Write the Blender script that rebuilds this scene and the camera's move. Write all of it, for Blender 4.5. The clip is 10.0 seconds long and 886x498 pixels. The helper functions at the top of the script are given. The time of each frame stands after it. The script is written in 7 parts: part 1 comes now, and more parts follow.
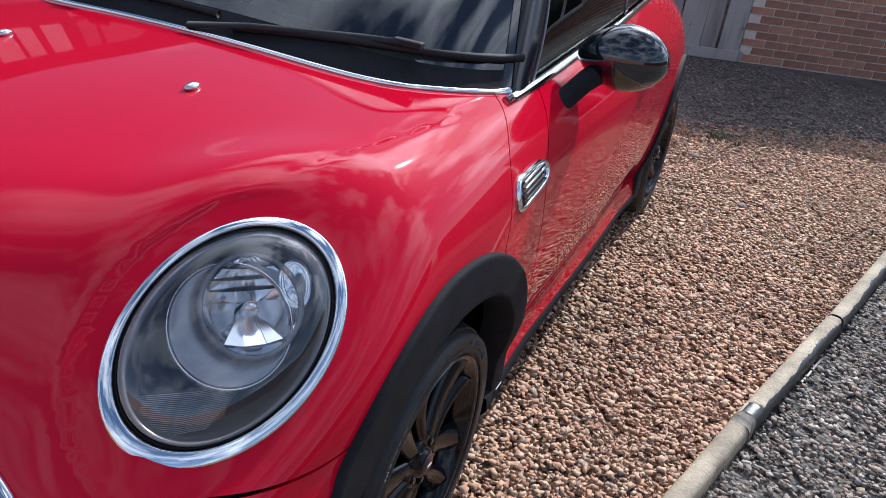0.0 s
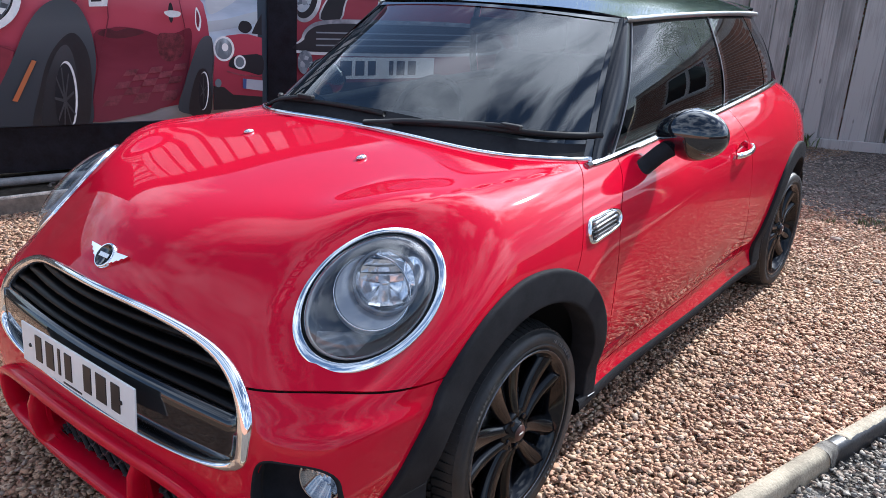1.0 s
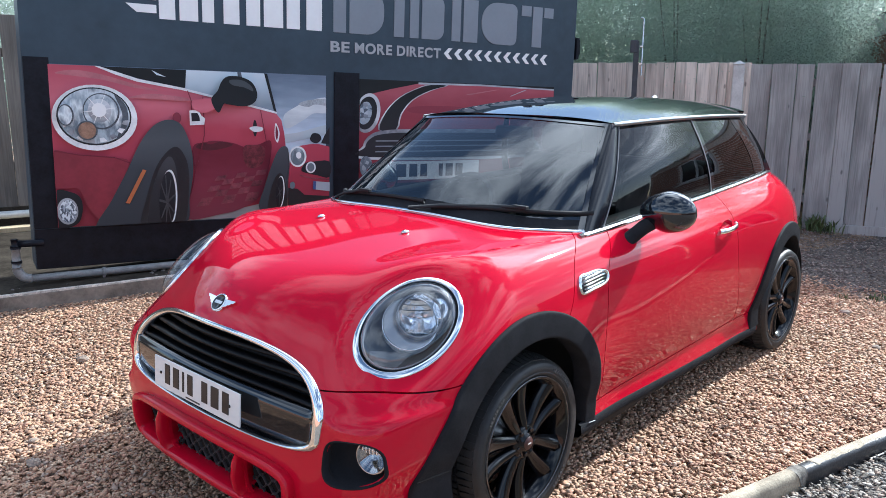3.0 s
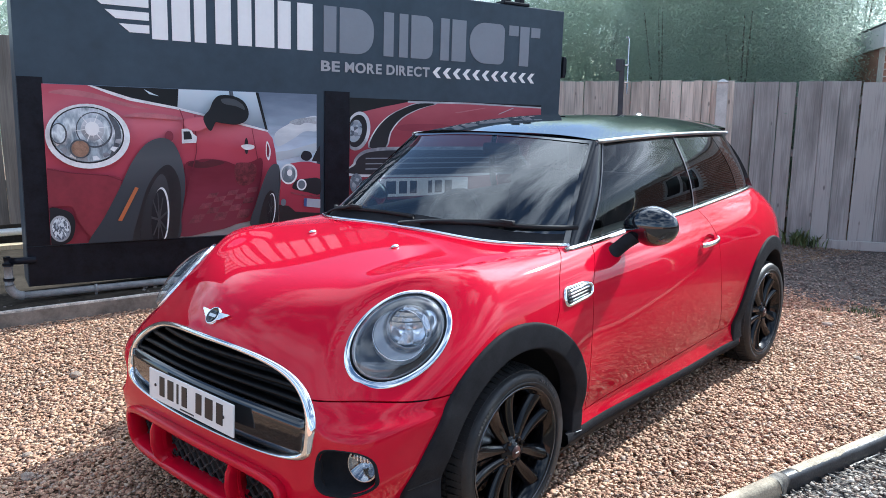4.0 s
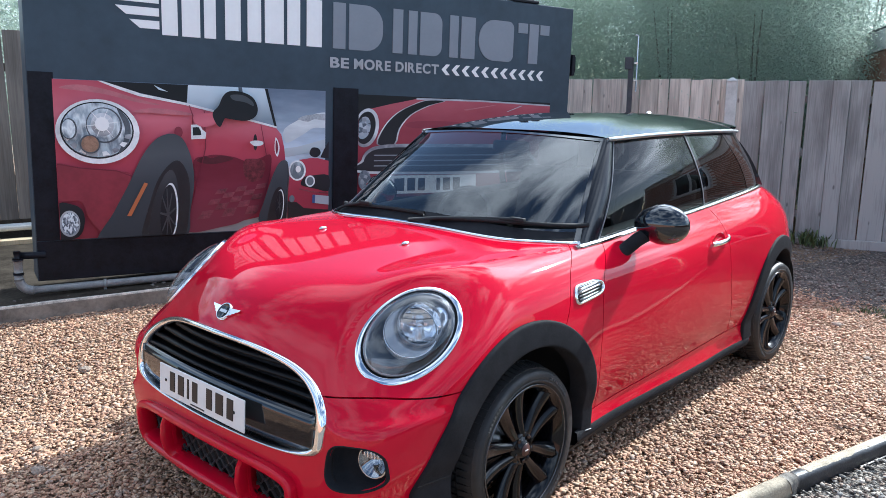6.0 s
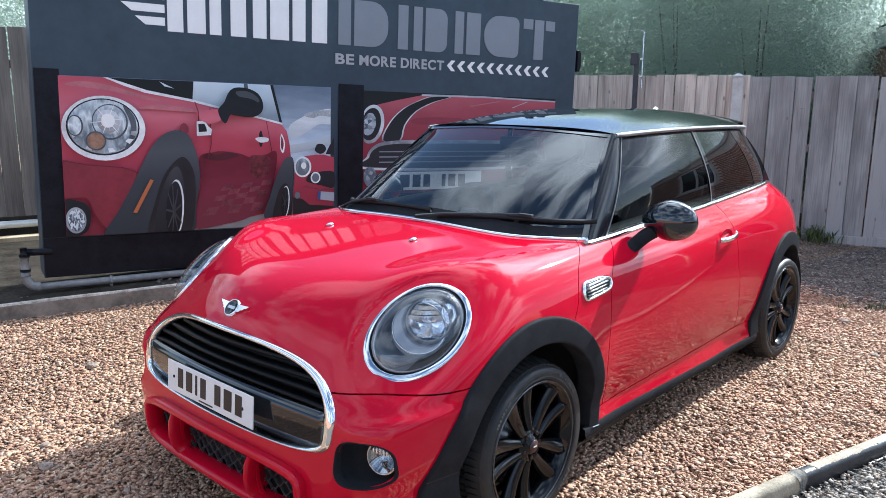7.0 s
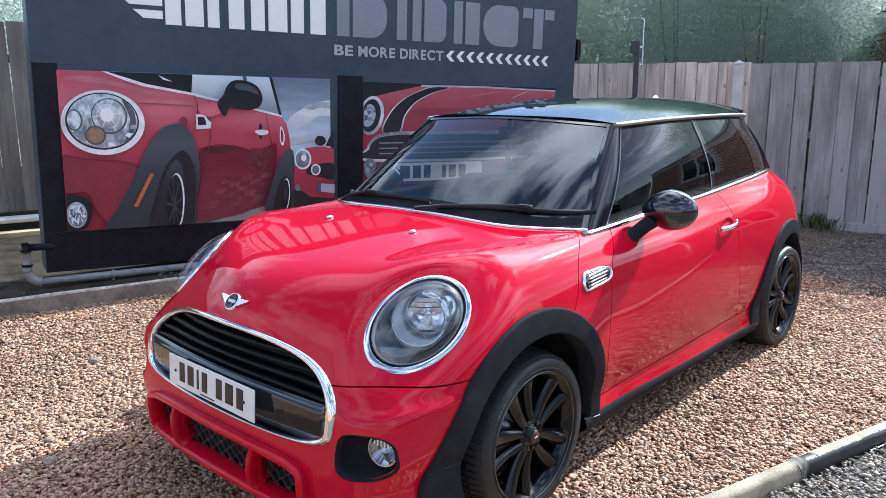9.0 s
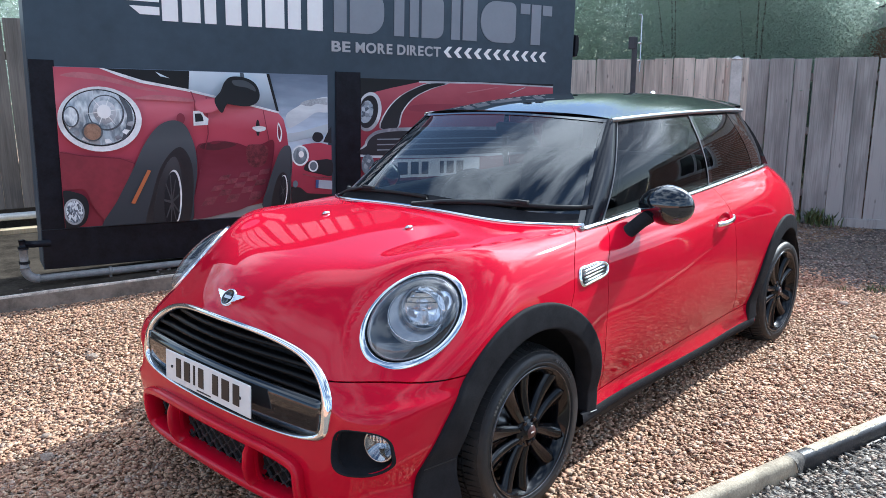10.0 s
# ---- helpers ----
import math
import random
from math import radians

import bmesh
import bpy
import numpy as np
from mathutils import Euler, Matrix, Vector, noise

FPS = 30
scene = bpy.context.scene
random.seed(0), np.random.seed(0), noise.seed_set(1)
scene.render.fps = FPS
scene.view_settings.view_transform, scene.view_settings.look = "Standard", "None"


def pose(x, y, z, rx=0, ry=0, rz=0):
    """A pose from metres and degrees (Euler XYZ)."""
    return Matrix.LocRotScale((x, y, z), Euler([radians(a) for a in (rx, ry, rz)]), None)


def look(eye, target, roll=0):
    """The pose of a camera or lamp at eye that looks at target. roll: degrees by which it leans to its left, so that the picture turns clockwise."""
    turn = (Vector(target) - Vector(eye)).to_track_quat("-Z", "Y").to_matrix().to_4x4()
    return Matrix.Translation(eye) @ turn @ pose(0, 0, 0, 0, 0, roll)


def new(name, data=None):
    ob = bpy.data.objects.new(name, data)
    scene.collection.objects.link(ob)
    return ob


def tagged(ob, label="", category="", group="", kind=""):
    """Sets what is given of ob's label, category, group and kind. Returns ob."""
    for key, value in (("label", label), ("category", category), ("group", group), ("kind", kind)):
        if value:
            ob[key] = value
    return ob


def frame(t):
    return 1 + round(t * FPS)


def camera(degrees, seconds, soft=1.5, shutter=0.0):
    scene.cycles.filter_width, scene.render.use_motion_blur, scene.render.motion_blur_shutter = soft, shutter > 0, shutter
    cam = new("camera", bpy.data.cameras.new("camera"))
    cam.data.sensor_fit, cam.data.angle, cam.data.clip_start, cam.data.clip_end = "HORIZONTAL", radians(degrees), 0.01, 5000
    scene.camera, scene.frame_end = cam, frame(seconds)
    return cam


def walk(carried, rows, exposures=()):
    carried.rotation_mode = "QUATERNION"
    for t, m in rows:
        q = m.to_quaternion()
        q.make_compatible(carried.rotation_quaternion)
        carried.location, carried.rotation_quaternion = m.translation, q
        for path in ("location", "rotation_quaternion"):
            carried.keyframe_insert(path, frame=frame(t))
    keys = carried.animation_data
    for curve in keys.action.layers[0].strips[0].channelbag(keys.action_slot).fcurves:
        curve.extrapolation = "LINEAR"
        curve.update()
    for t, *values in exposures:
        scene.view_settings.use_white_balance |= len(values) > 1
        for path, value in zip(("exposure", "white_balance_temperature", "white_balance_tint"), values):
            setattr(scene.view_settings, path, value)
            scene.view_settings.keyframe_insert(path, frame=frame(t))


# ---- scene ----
cam = camera(59.8, 10.0, soft=0.7)
PATH = [
    (0, (1.243, -1.176, 1.443), (0.583, 0.48, 0.536), 7.9),
    (0.5, (1.541, -1.373, 1.452), (0.502, 0.132, 0.642), 4.0),
    (1, (1.751, -1.622, 1.501), (0.605, -0.128, 0.826), 2.2),
    (1.5, (1.976, -1.739, 1.539), (0.699, -0.304, 0.983), 1.1),
    (2, (2.125, -1.853, 1.538), (0.796, -0.445, 1.035), 0.7),
    (2.5, (2.216, -1.99, 1.549), (0.888, -0.567, 1.087), 0.4),
    (4, (2.336, -2.133, 1.558), (1.033, -0.665, 1.176), 0.1),
    (4.5, (2.336, -2.134, 1.558), (1.032, -0.664, 1.182), 0.1),
    (5, (2.333, -2.133, 1.558), (1.027, -0.666, 1.179), 0.2),
    (5.5, (2.329, -2.137, 1.557), (1.019, -0.675, 1.173), 0.3),
    (7, (2.305, -2.15, 1.553), (0.986, -0.7, 1.156), 0.3),
    (7.5, (2.311, -2.147, 1.555), (0.99, -0.7, 1.151), 0.1),
    (8, (2.31, -2.147, 1.556), (0.99, -0.702, 1.145), -0.0),
    (8.5, (2.309, -2.145, 1.554), (0.99, -0.7, 1.138), -0.2),
    (9, (2.312, -2.142, 1.559), (0.992, -0.7, 1.137), -0.3),
    (9.5, (2.318, -2.137, 1.558), (0.999, -0.696, 1.131), -0.4),
    (10, (2.32, -2.135, 1.554), (1.003, -0.693, 1.124), -0.4),
]
walk(cam, [(t, look(e, g, r)) for t, e, g, r in PATH],
     [(0.0, -0.05, 5500, 12), (0.5, 0.17, 5500, 12), (1.0, 0.48, 5450, 10), (2.5, 0.64, 5400, 7), (4.5, 0.67, 5380, 6), (10.0, 0.67, 5380, 6)])

# ---------- world, sun, exposure ----------
SUN_AZ, SUN_EL = 9.0, 36.0   # degrees from +y towards +x, and above the ground
scene.view_settings.exposure = 0.0
world = bpy.data.worlds.new("sky")
scene.world = world
world.use_nodes = True
wn, wl = world.node_tree.nodes, world.node_tree.links
wn.clear()
w_out = wn.new("ShaderNodeOutputWorld")
w_bg = wn.new("ShaderNodeBackground")
w_sky = wn.new("ShaderNodeTexSky")
w_sky.sky_type = 'NISHITA'
w_sky.sun_disc = False
w_sky.sun_elevation = radians(SUN_EL)
w_sky.sun_rotation = radians(SUN_AZ)
w_co = wn.new("ShaderNodeTexCoord")
w_map = wn.new("ShaderNodeMapping")
w_map.inputs["Scale"].default_value = (1.0, 1.0, 2.2)
w_map.inputs["Location"].default_value = (3.41, 1.95, 2.57)
w_no = wn.new("ShaderNodeTexNoise")
w_no.inputs["Scale"].default_value = 1.9
w_no.inputs["Detail"].default_value = 6.0
w_no.inputs["Roughness"].default_value = 0.58
w_no.inputs["Distortion"].default_value = 0.1
w_ramp = wn.new("ShaderNodeValToRGB")
w_ramp.color_ramp.elements[0].position = 0.455
w_ramp.color_ramp.elements[0].color = (0, 0, 0, 1)
w_ramp.color_ramp.elements[1].position = 0.62
w_ramp.color_ramp.elements[1].color = (1, 1, 1, 1)
w_mix = wn.new("ShaderNodeMixRGB")
# clouds shine most towards the sun
w_dot = wn.new("ShaderNodeVectorMath")
w_dot.operation = 'DOT_PRODUCT'
w_dot.inputs[1].default_value = (math.sin(radians(SUN_AZ)) * math.cos(radians(SUN_EL)), math.cos(radians(SUN_AZ)) * math.cos(radians(SUN_EL)), math.sin(radians(SUN_EL)))
w_glow = wn.new("ShaderNodeMapRange")
w_glow.inputs[1].default_value, w_glow.inputs[2].default_value = -0.3, 1.0
w_pow = wn.new("ShaderNodeMath")
w_pow.operation = 'POWER'
w_pow.inputs[1].default_value = 8.0
w_cloud = wn.new("ShaderNodeMixRGB")
w_cloud.inputs[1].default_value = (10.6, 10.9, 11.3, 1)
w_cloud.inputs[2].default_value = (62.0, 61.0, 59.5, 1)
wl.new(w_co.outputs["Generated"], w_dot.inputs[0])
wl.new(w_dot.outputs["Value"], w_glow.inputs[0])
wl.new(w_glow.outputs[0], w_pow.inputs[0])
wl.new(w_pow.outputs[0], w_cloud.inputs["Fac"])
wl.new(w_cloud.outputs["Color"], w_mix.inputs[2])
wl.new(w_co.outputs["Generated"], w_map.inputs["Vector"])
wl.new(w_map.outputs["Vector"], w_no.inputs["Vector"])
wl.new(w_no.outputs["Fac"], w_ramp.inputs["Fac"])
wl.new(w_ramp.outputs["Color"], w_mix.inputs["Fac"])
wl.new(w_sky.outputs["Color"], w_mix.inputs[1])
wl.new(w_mix.outputs["Color"], w_bg.inputs["Color"])
w_bg.inputs["Strength"].default_value = 0.105
wl.new(w_bg.outputs["Background"], w_out.inputs["Surface"])

sun_data = bpy.data.lights.new("sun", 'SUN')
sun_data.energy, sun_data.angle, sun_data.color = 5.0, radians(0.5), (1.0, 0.93, 0.81)
sun = new("sun", sun_data)
sa, se = radians(SUN_AZ), radians(SUN_EL)
sun.matrix_world = look((10 * math.sin(sa) * math.cos(se), 10 * math.cos(sa) * math.cos(se), 10 * math.sin(se)), (0, 0, 0))


# ---------- materials ----------
def mat(name, color, rough=0.5, metal=0.0, vary=0.0, scale=30.0, bump=0.0, bump_scale=200.0, coat=0.0, color2=None,
        island=0.0, obj_random=0.0, spec=0.5, stretch=(1, 1, 1), rough_vary=0.0):
    """A principled material with colour variation at two scales, relief and optional random shade per piece."""
    m = bpy.data.materials.new(name)
    m.use_nodes = True
    n, l = m.node_tree.nodes, m.node_tree.links
    p = n["Principled BSDF"]
    p.inputs["Base Color"].default_value = (*color, 1)
    p.inputs["Roughness"].default_value = rough
    p.inputs["Metallic"].default_value = metal
    p.inputs["Coat Weight"].default_value = coat
    p.inputs["Coat Roughness"].default_value = 0.03
    p.inputs["Specular IOR Level"].default_value = spec
    co = n.new("ShaderNodeTexCoord")
    mp = n.new("ShaderNodeMapping")
    mp.inputs["Scale"].default_value = stretch
    l.new(co.outputs["Object"], mp.inputs["Vector"])
    out = None
    if vary or color2:
        big = n.new("ShaderNodeTexNoise")
        big.inputs["Scale"].default_value = scale
        big.inputs["Detail"].default_value = 6
        big.inputs["Roughness"].default_value = 0.65
        l.new(mp.outputs["Vector"], big.inputs["Vector"])
        small = n.new("ShaderNodeTexNoise")
        small.inputs["Scale"].default_value = scale * 9
        small.inputs["Detail"].default_value = 3
        l.new(mp.outputs["Vector"], small.inputs["Vector"])
        add = n.new("ShaderNodeMath")
        add.operation = 'MULTIPLY_ADD'
        add.inputs[1].default_value = 0.35
        l.new(small.outputs["Fac"], add.inputs[0])
        l.new(big.outputs["Fac"], add.inputs[2])
        ramp = n.new("ShaderNodeValToRGB")
        c2 = color2 or tuple(c * (1 - vary) for c in color)
        ramp.color_ramp.elements[0].position, ramp.color_ramp.elements[0].color = 0.48, (*c2, 1)
        ramp.color_ramp.elements[1].position, ramp.color_ramp.elements[1].color = 0.86, (*[min(1, c * (1 + vary * .5)) for c in color], 1)
        l.new(add.outputs[0], ramp.inputs["Fac"])
        out = ramp.outputs["Color"]
        if rough_vary:
            mr = n.new("ShaderNodeMapRange")
            mr.inputs[3].default_value, mr.inputs[4].default_value = max(0, rough - rough_vary), min(1, rough + rough_vary)
            l.new(big.outputs["Fac"], mr.inputs[0])
            l.new(mr.outputs[0], p.inputs["Roughness"])
    if island or obj_random:
        if island:
            rnd = n.new("ShaderNodeNewGeometry").outputs["Random Per Island"]
        else:
            rnd = n.new("ShaderNodeObjectInfo").outputs["Random"]
        mr = n.new("ShaderNodeMapRange")
        amt = island or obj_random
        mr.inputs[3].default_value, mr.inputs[4].default_value = 1 - amt, 1 + amt
        l.new(rnd, mr.inputs[0])
        hsv = n.new("ShaderNodeHueSaturation")
        l.new(mr.outputs[0], hsv.inputs["Value"])
        if out:
            l.new(out, hsv.inputs["Color"])
        else:
            hsv.inputs["Color"].default_value = (*color, 1)
        out = hsv.outputs["Color"]
    if out:
        l.new(out, p.inputs["Base Color"])
    if bump:
        bn = n.new("ShaderNodeTexNoise")
        bn.inputs["Scale"].default_value = bump_scale
        bn.inputs["Detail"].default_value = 5
        l.new(mp.outputs["Vector"], bn.inputs["Vector"])
        b = n.new("ShaderNodeBump")
        b.inputs["Strength"].default_value = bump
        b.inputs["Distance"].default_value = 0.004
        l.new(bn.outputs["Fac"], b.inputs["Height"])
        l.new(b.outputs["Normal"], p.inputs["Normal"])
    return m


def glass(name, tint, rough=0.0, ior=1.45, weight=1.0):
    """Thin pane: a clear tinted film under a glossy face, weighted by the pane's own reflectance."""
    m = bpy.data.materials.new(name)
    m.use_nodes = True
    n, l = m.node_tree.nodes, m.node_tree.links
    n.clear()
    o = n.new("ShaderNodeOutputMaterial")
    t = n.new("ShaderNodeBsdfTransparent")
    t.inputs["Color"].default_value = (*tint, 1)
    g = n.new("ShaderNodeBsdfGlossy")
    g.inputs["Roughness"].default_value = rough
    f0 = 1.7 * ((ior - 1) / (ior + 1)) ** 2
    lw = n.new("ShaderNodeLayerWeight")
    lw.inputs["Blend"].default_value = 0.5
    pw = n.new("ShaderNodeMath")
    pw.operation = 'POWER'
    pw.inputs[1].default_value = 4.5
    l.new(lw.outputs["Facing"], pw.inputs[0])
    f = n.new("ShaderNodeMath")
    f.operation = 'MULTIPLY_ADD'
    f.inputs[1].default_value, f.inputs[2].default_value = 1 - f0, f0
    l.new(pw.outputs[0], f.inputs[0])
    x = n.new("ShaderNodeMixShader")
    l.new(f.outputs[0], x.inputs["Fac"])
    l.new(t.outputs["BSDF"], x.inputs[1])
    l.new(g.outputs["BSDF"], x.inputs[2])
    l.new(x.outputs["Shader"], o.inputs["Surface"])
    return m


M_RED = mat("red_car_paint", (0.535, 0.0022, 0.023), 0.5, 0.0, coat=1.0, vary=0.06, scale=2.0, spec=0.0)
M_RED.node_tree.nodes["Principled BSDF"].inputs["Coat IOR"].default_value = 1.395
M_BLACKPAINT = mat("black_gloss_paint", (0.006, 0.007, 0.010), 0.05, 0.0, coat=1.0)
M_PILLAR = mat("black_pillar_paint", (0.007, 0.008, 0.012), 0.20, 0.0, spec=0.3)
M_PLASTIC = mat("black_textured_plastic", (0.023, 0.0232, 0.026), 0.66, spec=0.05, bump=0.25, bump_scale=900, vary=0.25, scale=14)
M_LIGHTJOINT = mat("pale_joint_edge", (0.55, 0.55, 0.56), 0.3, spec=0.5)
M_SLAT = mat("black_grille_slat", (0.004, 0.004, 0.005), 0.4, spec=0.18)
# gutter metal made pale: the highlight along the roof edge is put into it
M_GUTTER = mat("roof_glint_trim", (0.48, 0.49, 0.50), 0.3, 0.9)
M_SEAL = mat("grey_window_seal", (0.16, 0.16, 0.17), 0.4)
M_PIANO = mat("piano_black_plastic", (0.008, 0.008, 0.009), 0.08, coat=0.6)
M_DARK = mat("dark_void_plastic", (0.006, 0.006, 0.007), 0.7)
M_RUBBER = mat("tyre_rubber", (0.022, 0.022, 0.023), 0.5, bump=0.3, bump_scale=300, vary=0.35, scale=25)
M_TYREMARK = mat("worn_tyre_marks", (0.10, 0.10, 0.10), 0.7, vary=0.5, scale=40)
M_RIM = mat("black_alloy", (0.004, 0.004, 0.005), 0.12, 0.0, coat=0.15, spec=0.28)
M_RIMGLINT = mat("rim_glint_metal", (0.16, 0.16, 0.17), 0.25, 0.8, vary=0.7, scale=18)
M_MESH = mat("grille_mesh_plastic", (0.055, 0.055, 0.058), 0.3)
M_CHROME = mat("chrome", (0.86, 0.87, 0.88), 0.025, 1.0)
M_SATIN = mat("satin_metal", (0.62, 0.62, 0.63), 0.25, 1.0)
M_DISC = mat("brake_disc_steel", (0.35, 0.33, 0.31), 0.35, 1.0, vary=0.2, scale=40)
M_REFLECTOR = mat("lamp_reflector", (0.90, 0.91, 0.93), 0.14, 0.95)
M_FOGBOWL = mat("fog_lamp_bowl", (0.42, 0.43, 0.45), 0.10, 1.0)
M_LAMPGREY = mat("lamp_bezel_grey", (0.36, 0.37, 0.39), 0.28, 0.5)
M_LAMPDARK = mat("lamp_housing", (0.19, 0.195, 0.21), 0.25, 0.3)
M_PLATE = mat("plate_white", (0.80, 0.80, 0.78), 0.35, vary=0.05, scale=8)
M_BLACKINK = mat("black_print", (0.012, 0.012, 0.014), 0.4)
M_CLOTH = mat("dark_seat_cloth", (0.02, 0.02, 0.023), 0.9, bump=0.3, bump_scale=600)
M_DASH = mat("dark_dashboard_plastic", (0.018, 0.018, 0.02), 0.65, bump=0.2, bump_scale=700)
M_WSGLASS = glass("windscreen_glass", (0.84, 0.90, 0.87), ior=1.68)
M_TINTGLASS = glass("tinted_side_glass", (0.40, 0.44, 0.44), ior=1.30)
M_PRIVACY = glass("privacy_glass", (0.16, 0.17, 0.18), ior=1.5)
M_LENS = glass("clear_lamp_lens", (0.95, 0.96, 0.97), ior=1.6)
# slab front: a lighter copy of the slab, brightness put into the colour
M_FACING = mat("brightened_slab_face", (0.27, 0.235, 0.195), 0.95, vary=0.55, scale=4, bump=0.6, bump_scale=80)
# slab colour: darkened for the shade under the sign, along with dirt
M_CONCRETE = mat("weathered_shaded_concrete", (0.060, 0.050, 0.039), 0.95, spec=0.05, vary=0.6, scale=5, bump=0.6, bump_scale=90)
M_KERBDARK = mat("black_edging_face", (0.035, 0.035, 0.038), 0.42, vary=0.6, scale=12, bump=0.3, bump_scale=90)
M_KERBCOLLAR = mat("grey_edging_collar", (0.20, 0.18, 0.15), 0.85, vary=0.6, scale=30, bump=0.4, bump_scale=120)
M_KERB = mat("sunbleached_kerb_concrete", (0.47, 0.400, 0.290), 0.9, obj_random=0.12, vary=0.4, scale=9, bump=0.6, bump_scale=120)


def stone_mat(name, colors):
    """Crushed stone: each chip takes one of several rock colours, with its own grain."""
    m = mat(name, colors[0], 0.85)
    n, l = m.node_tree.nodes, m.node_tree.links
    rnd = n.new("ShaderNodeNewGeometry")
    ramp = n.new("ShaderNodeValToRGB")
    ramp.color_ramp.interpolation = 'CONSTANT'
    e = ramp.color_ramp.elements
    e[0].position, e[0].color = 0.0, (*colors[0], 1)
    e[1].position, e[1].color = 1.0 / len(colors), (*colors[1], 1)
    for k, c in enumerate(colors[2:]):
        q = e.new((k + 2) / len(colors))
        q.color = (*c, 1)
    grain = n.new("ShaderNodeTexNoise")
    grain.inputs["Scale"].default_value, grain.inputs["Detail"].default_value = 150, 4
    patch = n.new("ShaderNodeTexNoise")
    patch.inputs["Scale"].default_value, patch.inputs["Detail"].default_value = 1.3, 4
    co = n.new("ShaderNodeTexCoord")
    l.new(co.outputs["Object"], grain.inputs["Vector"])
    l.new(co.outputs["Object"], patch.inputs["Vector"])
    mul = n.new("ShaderNodeMath")
    mul.operation = 'MULTIPLY_ADD'
    mul.inputs[1].default_value = 0.9
    l.new(grain.outputs["Fac"], mul.inputs[0])
    l.new(patch.outputs["Fac"], mul.inputs[2])
    hsv = n.new("ShaderNodeHueSaturation")
    l.new(rnd.outputs["Random Per Island"], ramp.inputs["Fac"])
    l.new(ramp.outputs["Color"], hsv.inputs["Color"])
    l.new(mul.outputs[0], hsv.inputs["Value"])
    l.new(hsv.outputs["Color"], n["Principled BSDF"].inputs["Base Color"])
    return m


# the sunlight on the slab's edge is put into this pale colour
M_LIP = mat("pale_bright_edge", (0.68, 0.64, 0.57), 0.9, vary=0.6, scale=14, bump=0.8, bump_scale=80)
M_STONE = stone_mat("pink_crushed_stone", [(0.563, 0.352, 0.217), (0.594, 0.413, 0.274), (0.438, 0.247, 0.149), (0.515, 0.312, 0.196), (0.629, 0.452, 0.309), (0.360, 0.201, 0.126), (0.555, 0.321, 0.211), (0.447, 0.327, 0.247), (0.557, 0.351, 0.219), (0.312, 0.180, 0.120), (0.536, 0.345, 0.225), (0.487, 0.278, 0.173)])
M_STONE2 = stone_mat("grey_crushed_stone", [(0.259, 0.223, 0.184), (0.339, 0.298, 0.251), (0.180, 0.154, 0.129), (0.419, 0.372, 0.310), (0.299, 0.223, 0.171), (0.210, 0.196, 0.180), (0.130, 0.112, 0.096), (0.330, 0.260, 0.205)])
# dark dirt tones; along the fence they also stand in for shade
M_DIRTSTONE = stone_mat("dirty_shaded_stone", [(.20, .15, .12), (.28, .22, .18), (.15, .12, .10), (.24, .19, .17), (.34, .28, .23), (.12, .10, .09)])
M_DIRT = mat("shade_darkened_dirt", (.135, .110, .095), 0.95, vary=0.5, scale=3.5, bump=0.9, bump_scale=35)
M_SIGN = mat("dark_sign_panel", (0.048, 0.072, 0.097), 0.42, vary=0.3, scale=1.2, rough_vary=0.10, spec=0.3)
M_SIGNBLACK = mat("black_sign_frame", (0.011, 0.012, 0.018), 0.40, vary=0.5, scale=9, spec=0.18, rough_vary=0.12)
M_WHITE = mat("white_vinyl", (0.92, 0.92, 0.91), 0.45, vary=0.04, scale=4)
M_GREYVINYL = mat("grey_vinyl", (0.235, 0.262, 0.30), 0.45, vary=0.06, scale=4)
M_LIGHTGREY = mat("light_grey_vinyl", (0.42, 0.43, 0.45), 0.45)
M_PIPE = mat("grey_plastic_pipe", (0.25, 0.255, 0.255), 0.5, vary=0.35, scale=12)


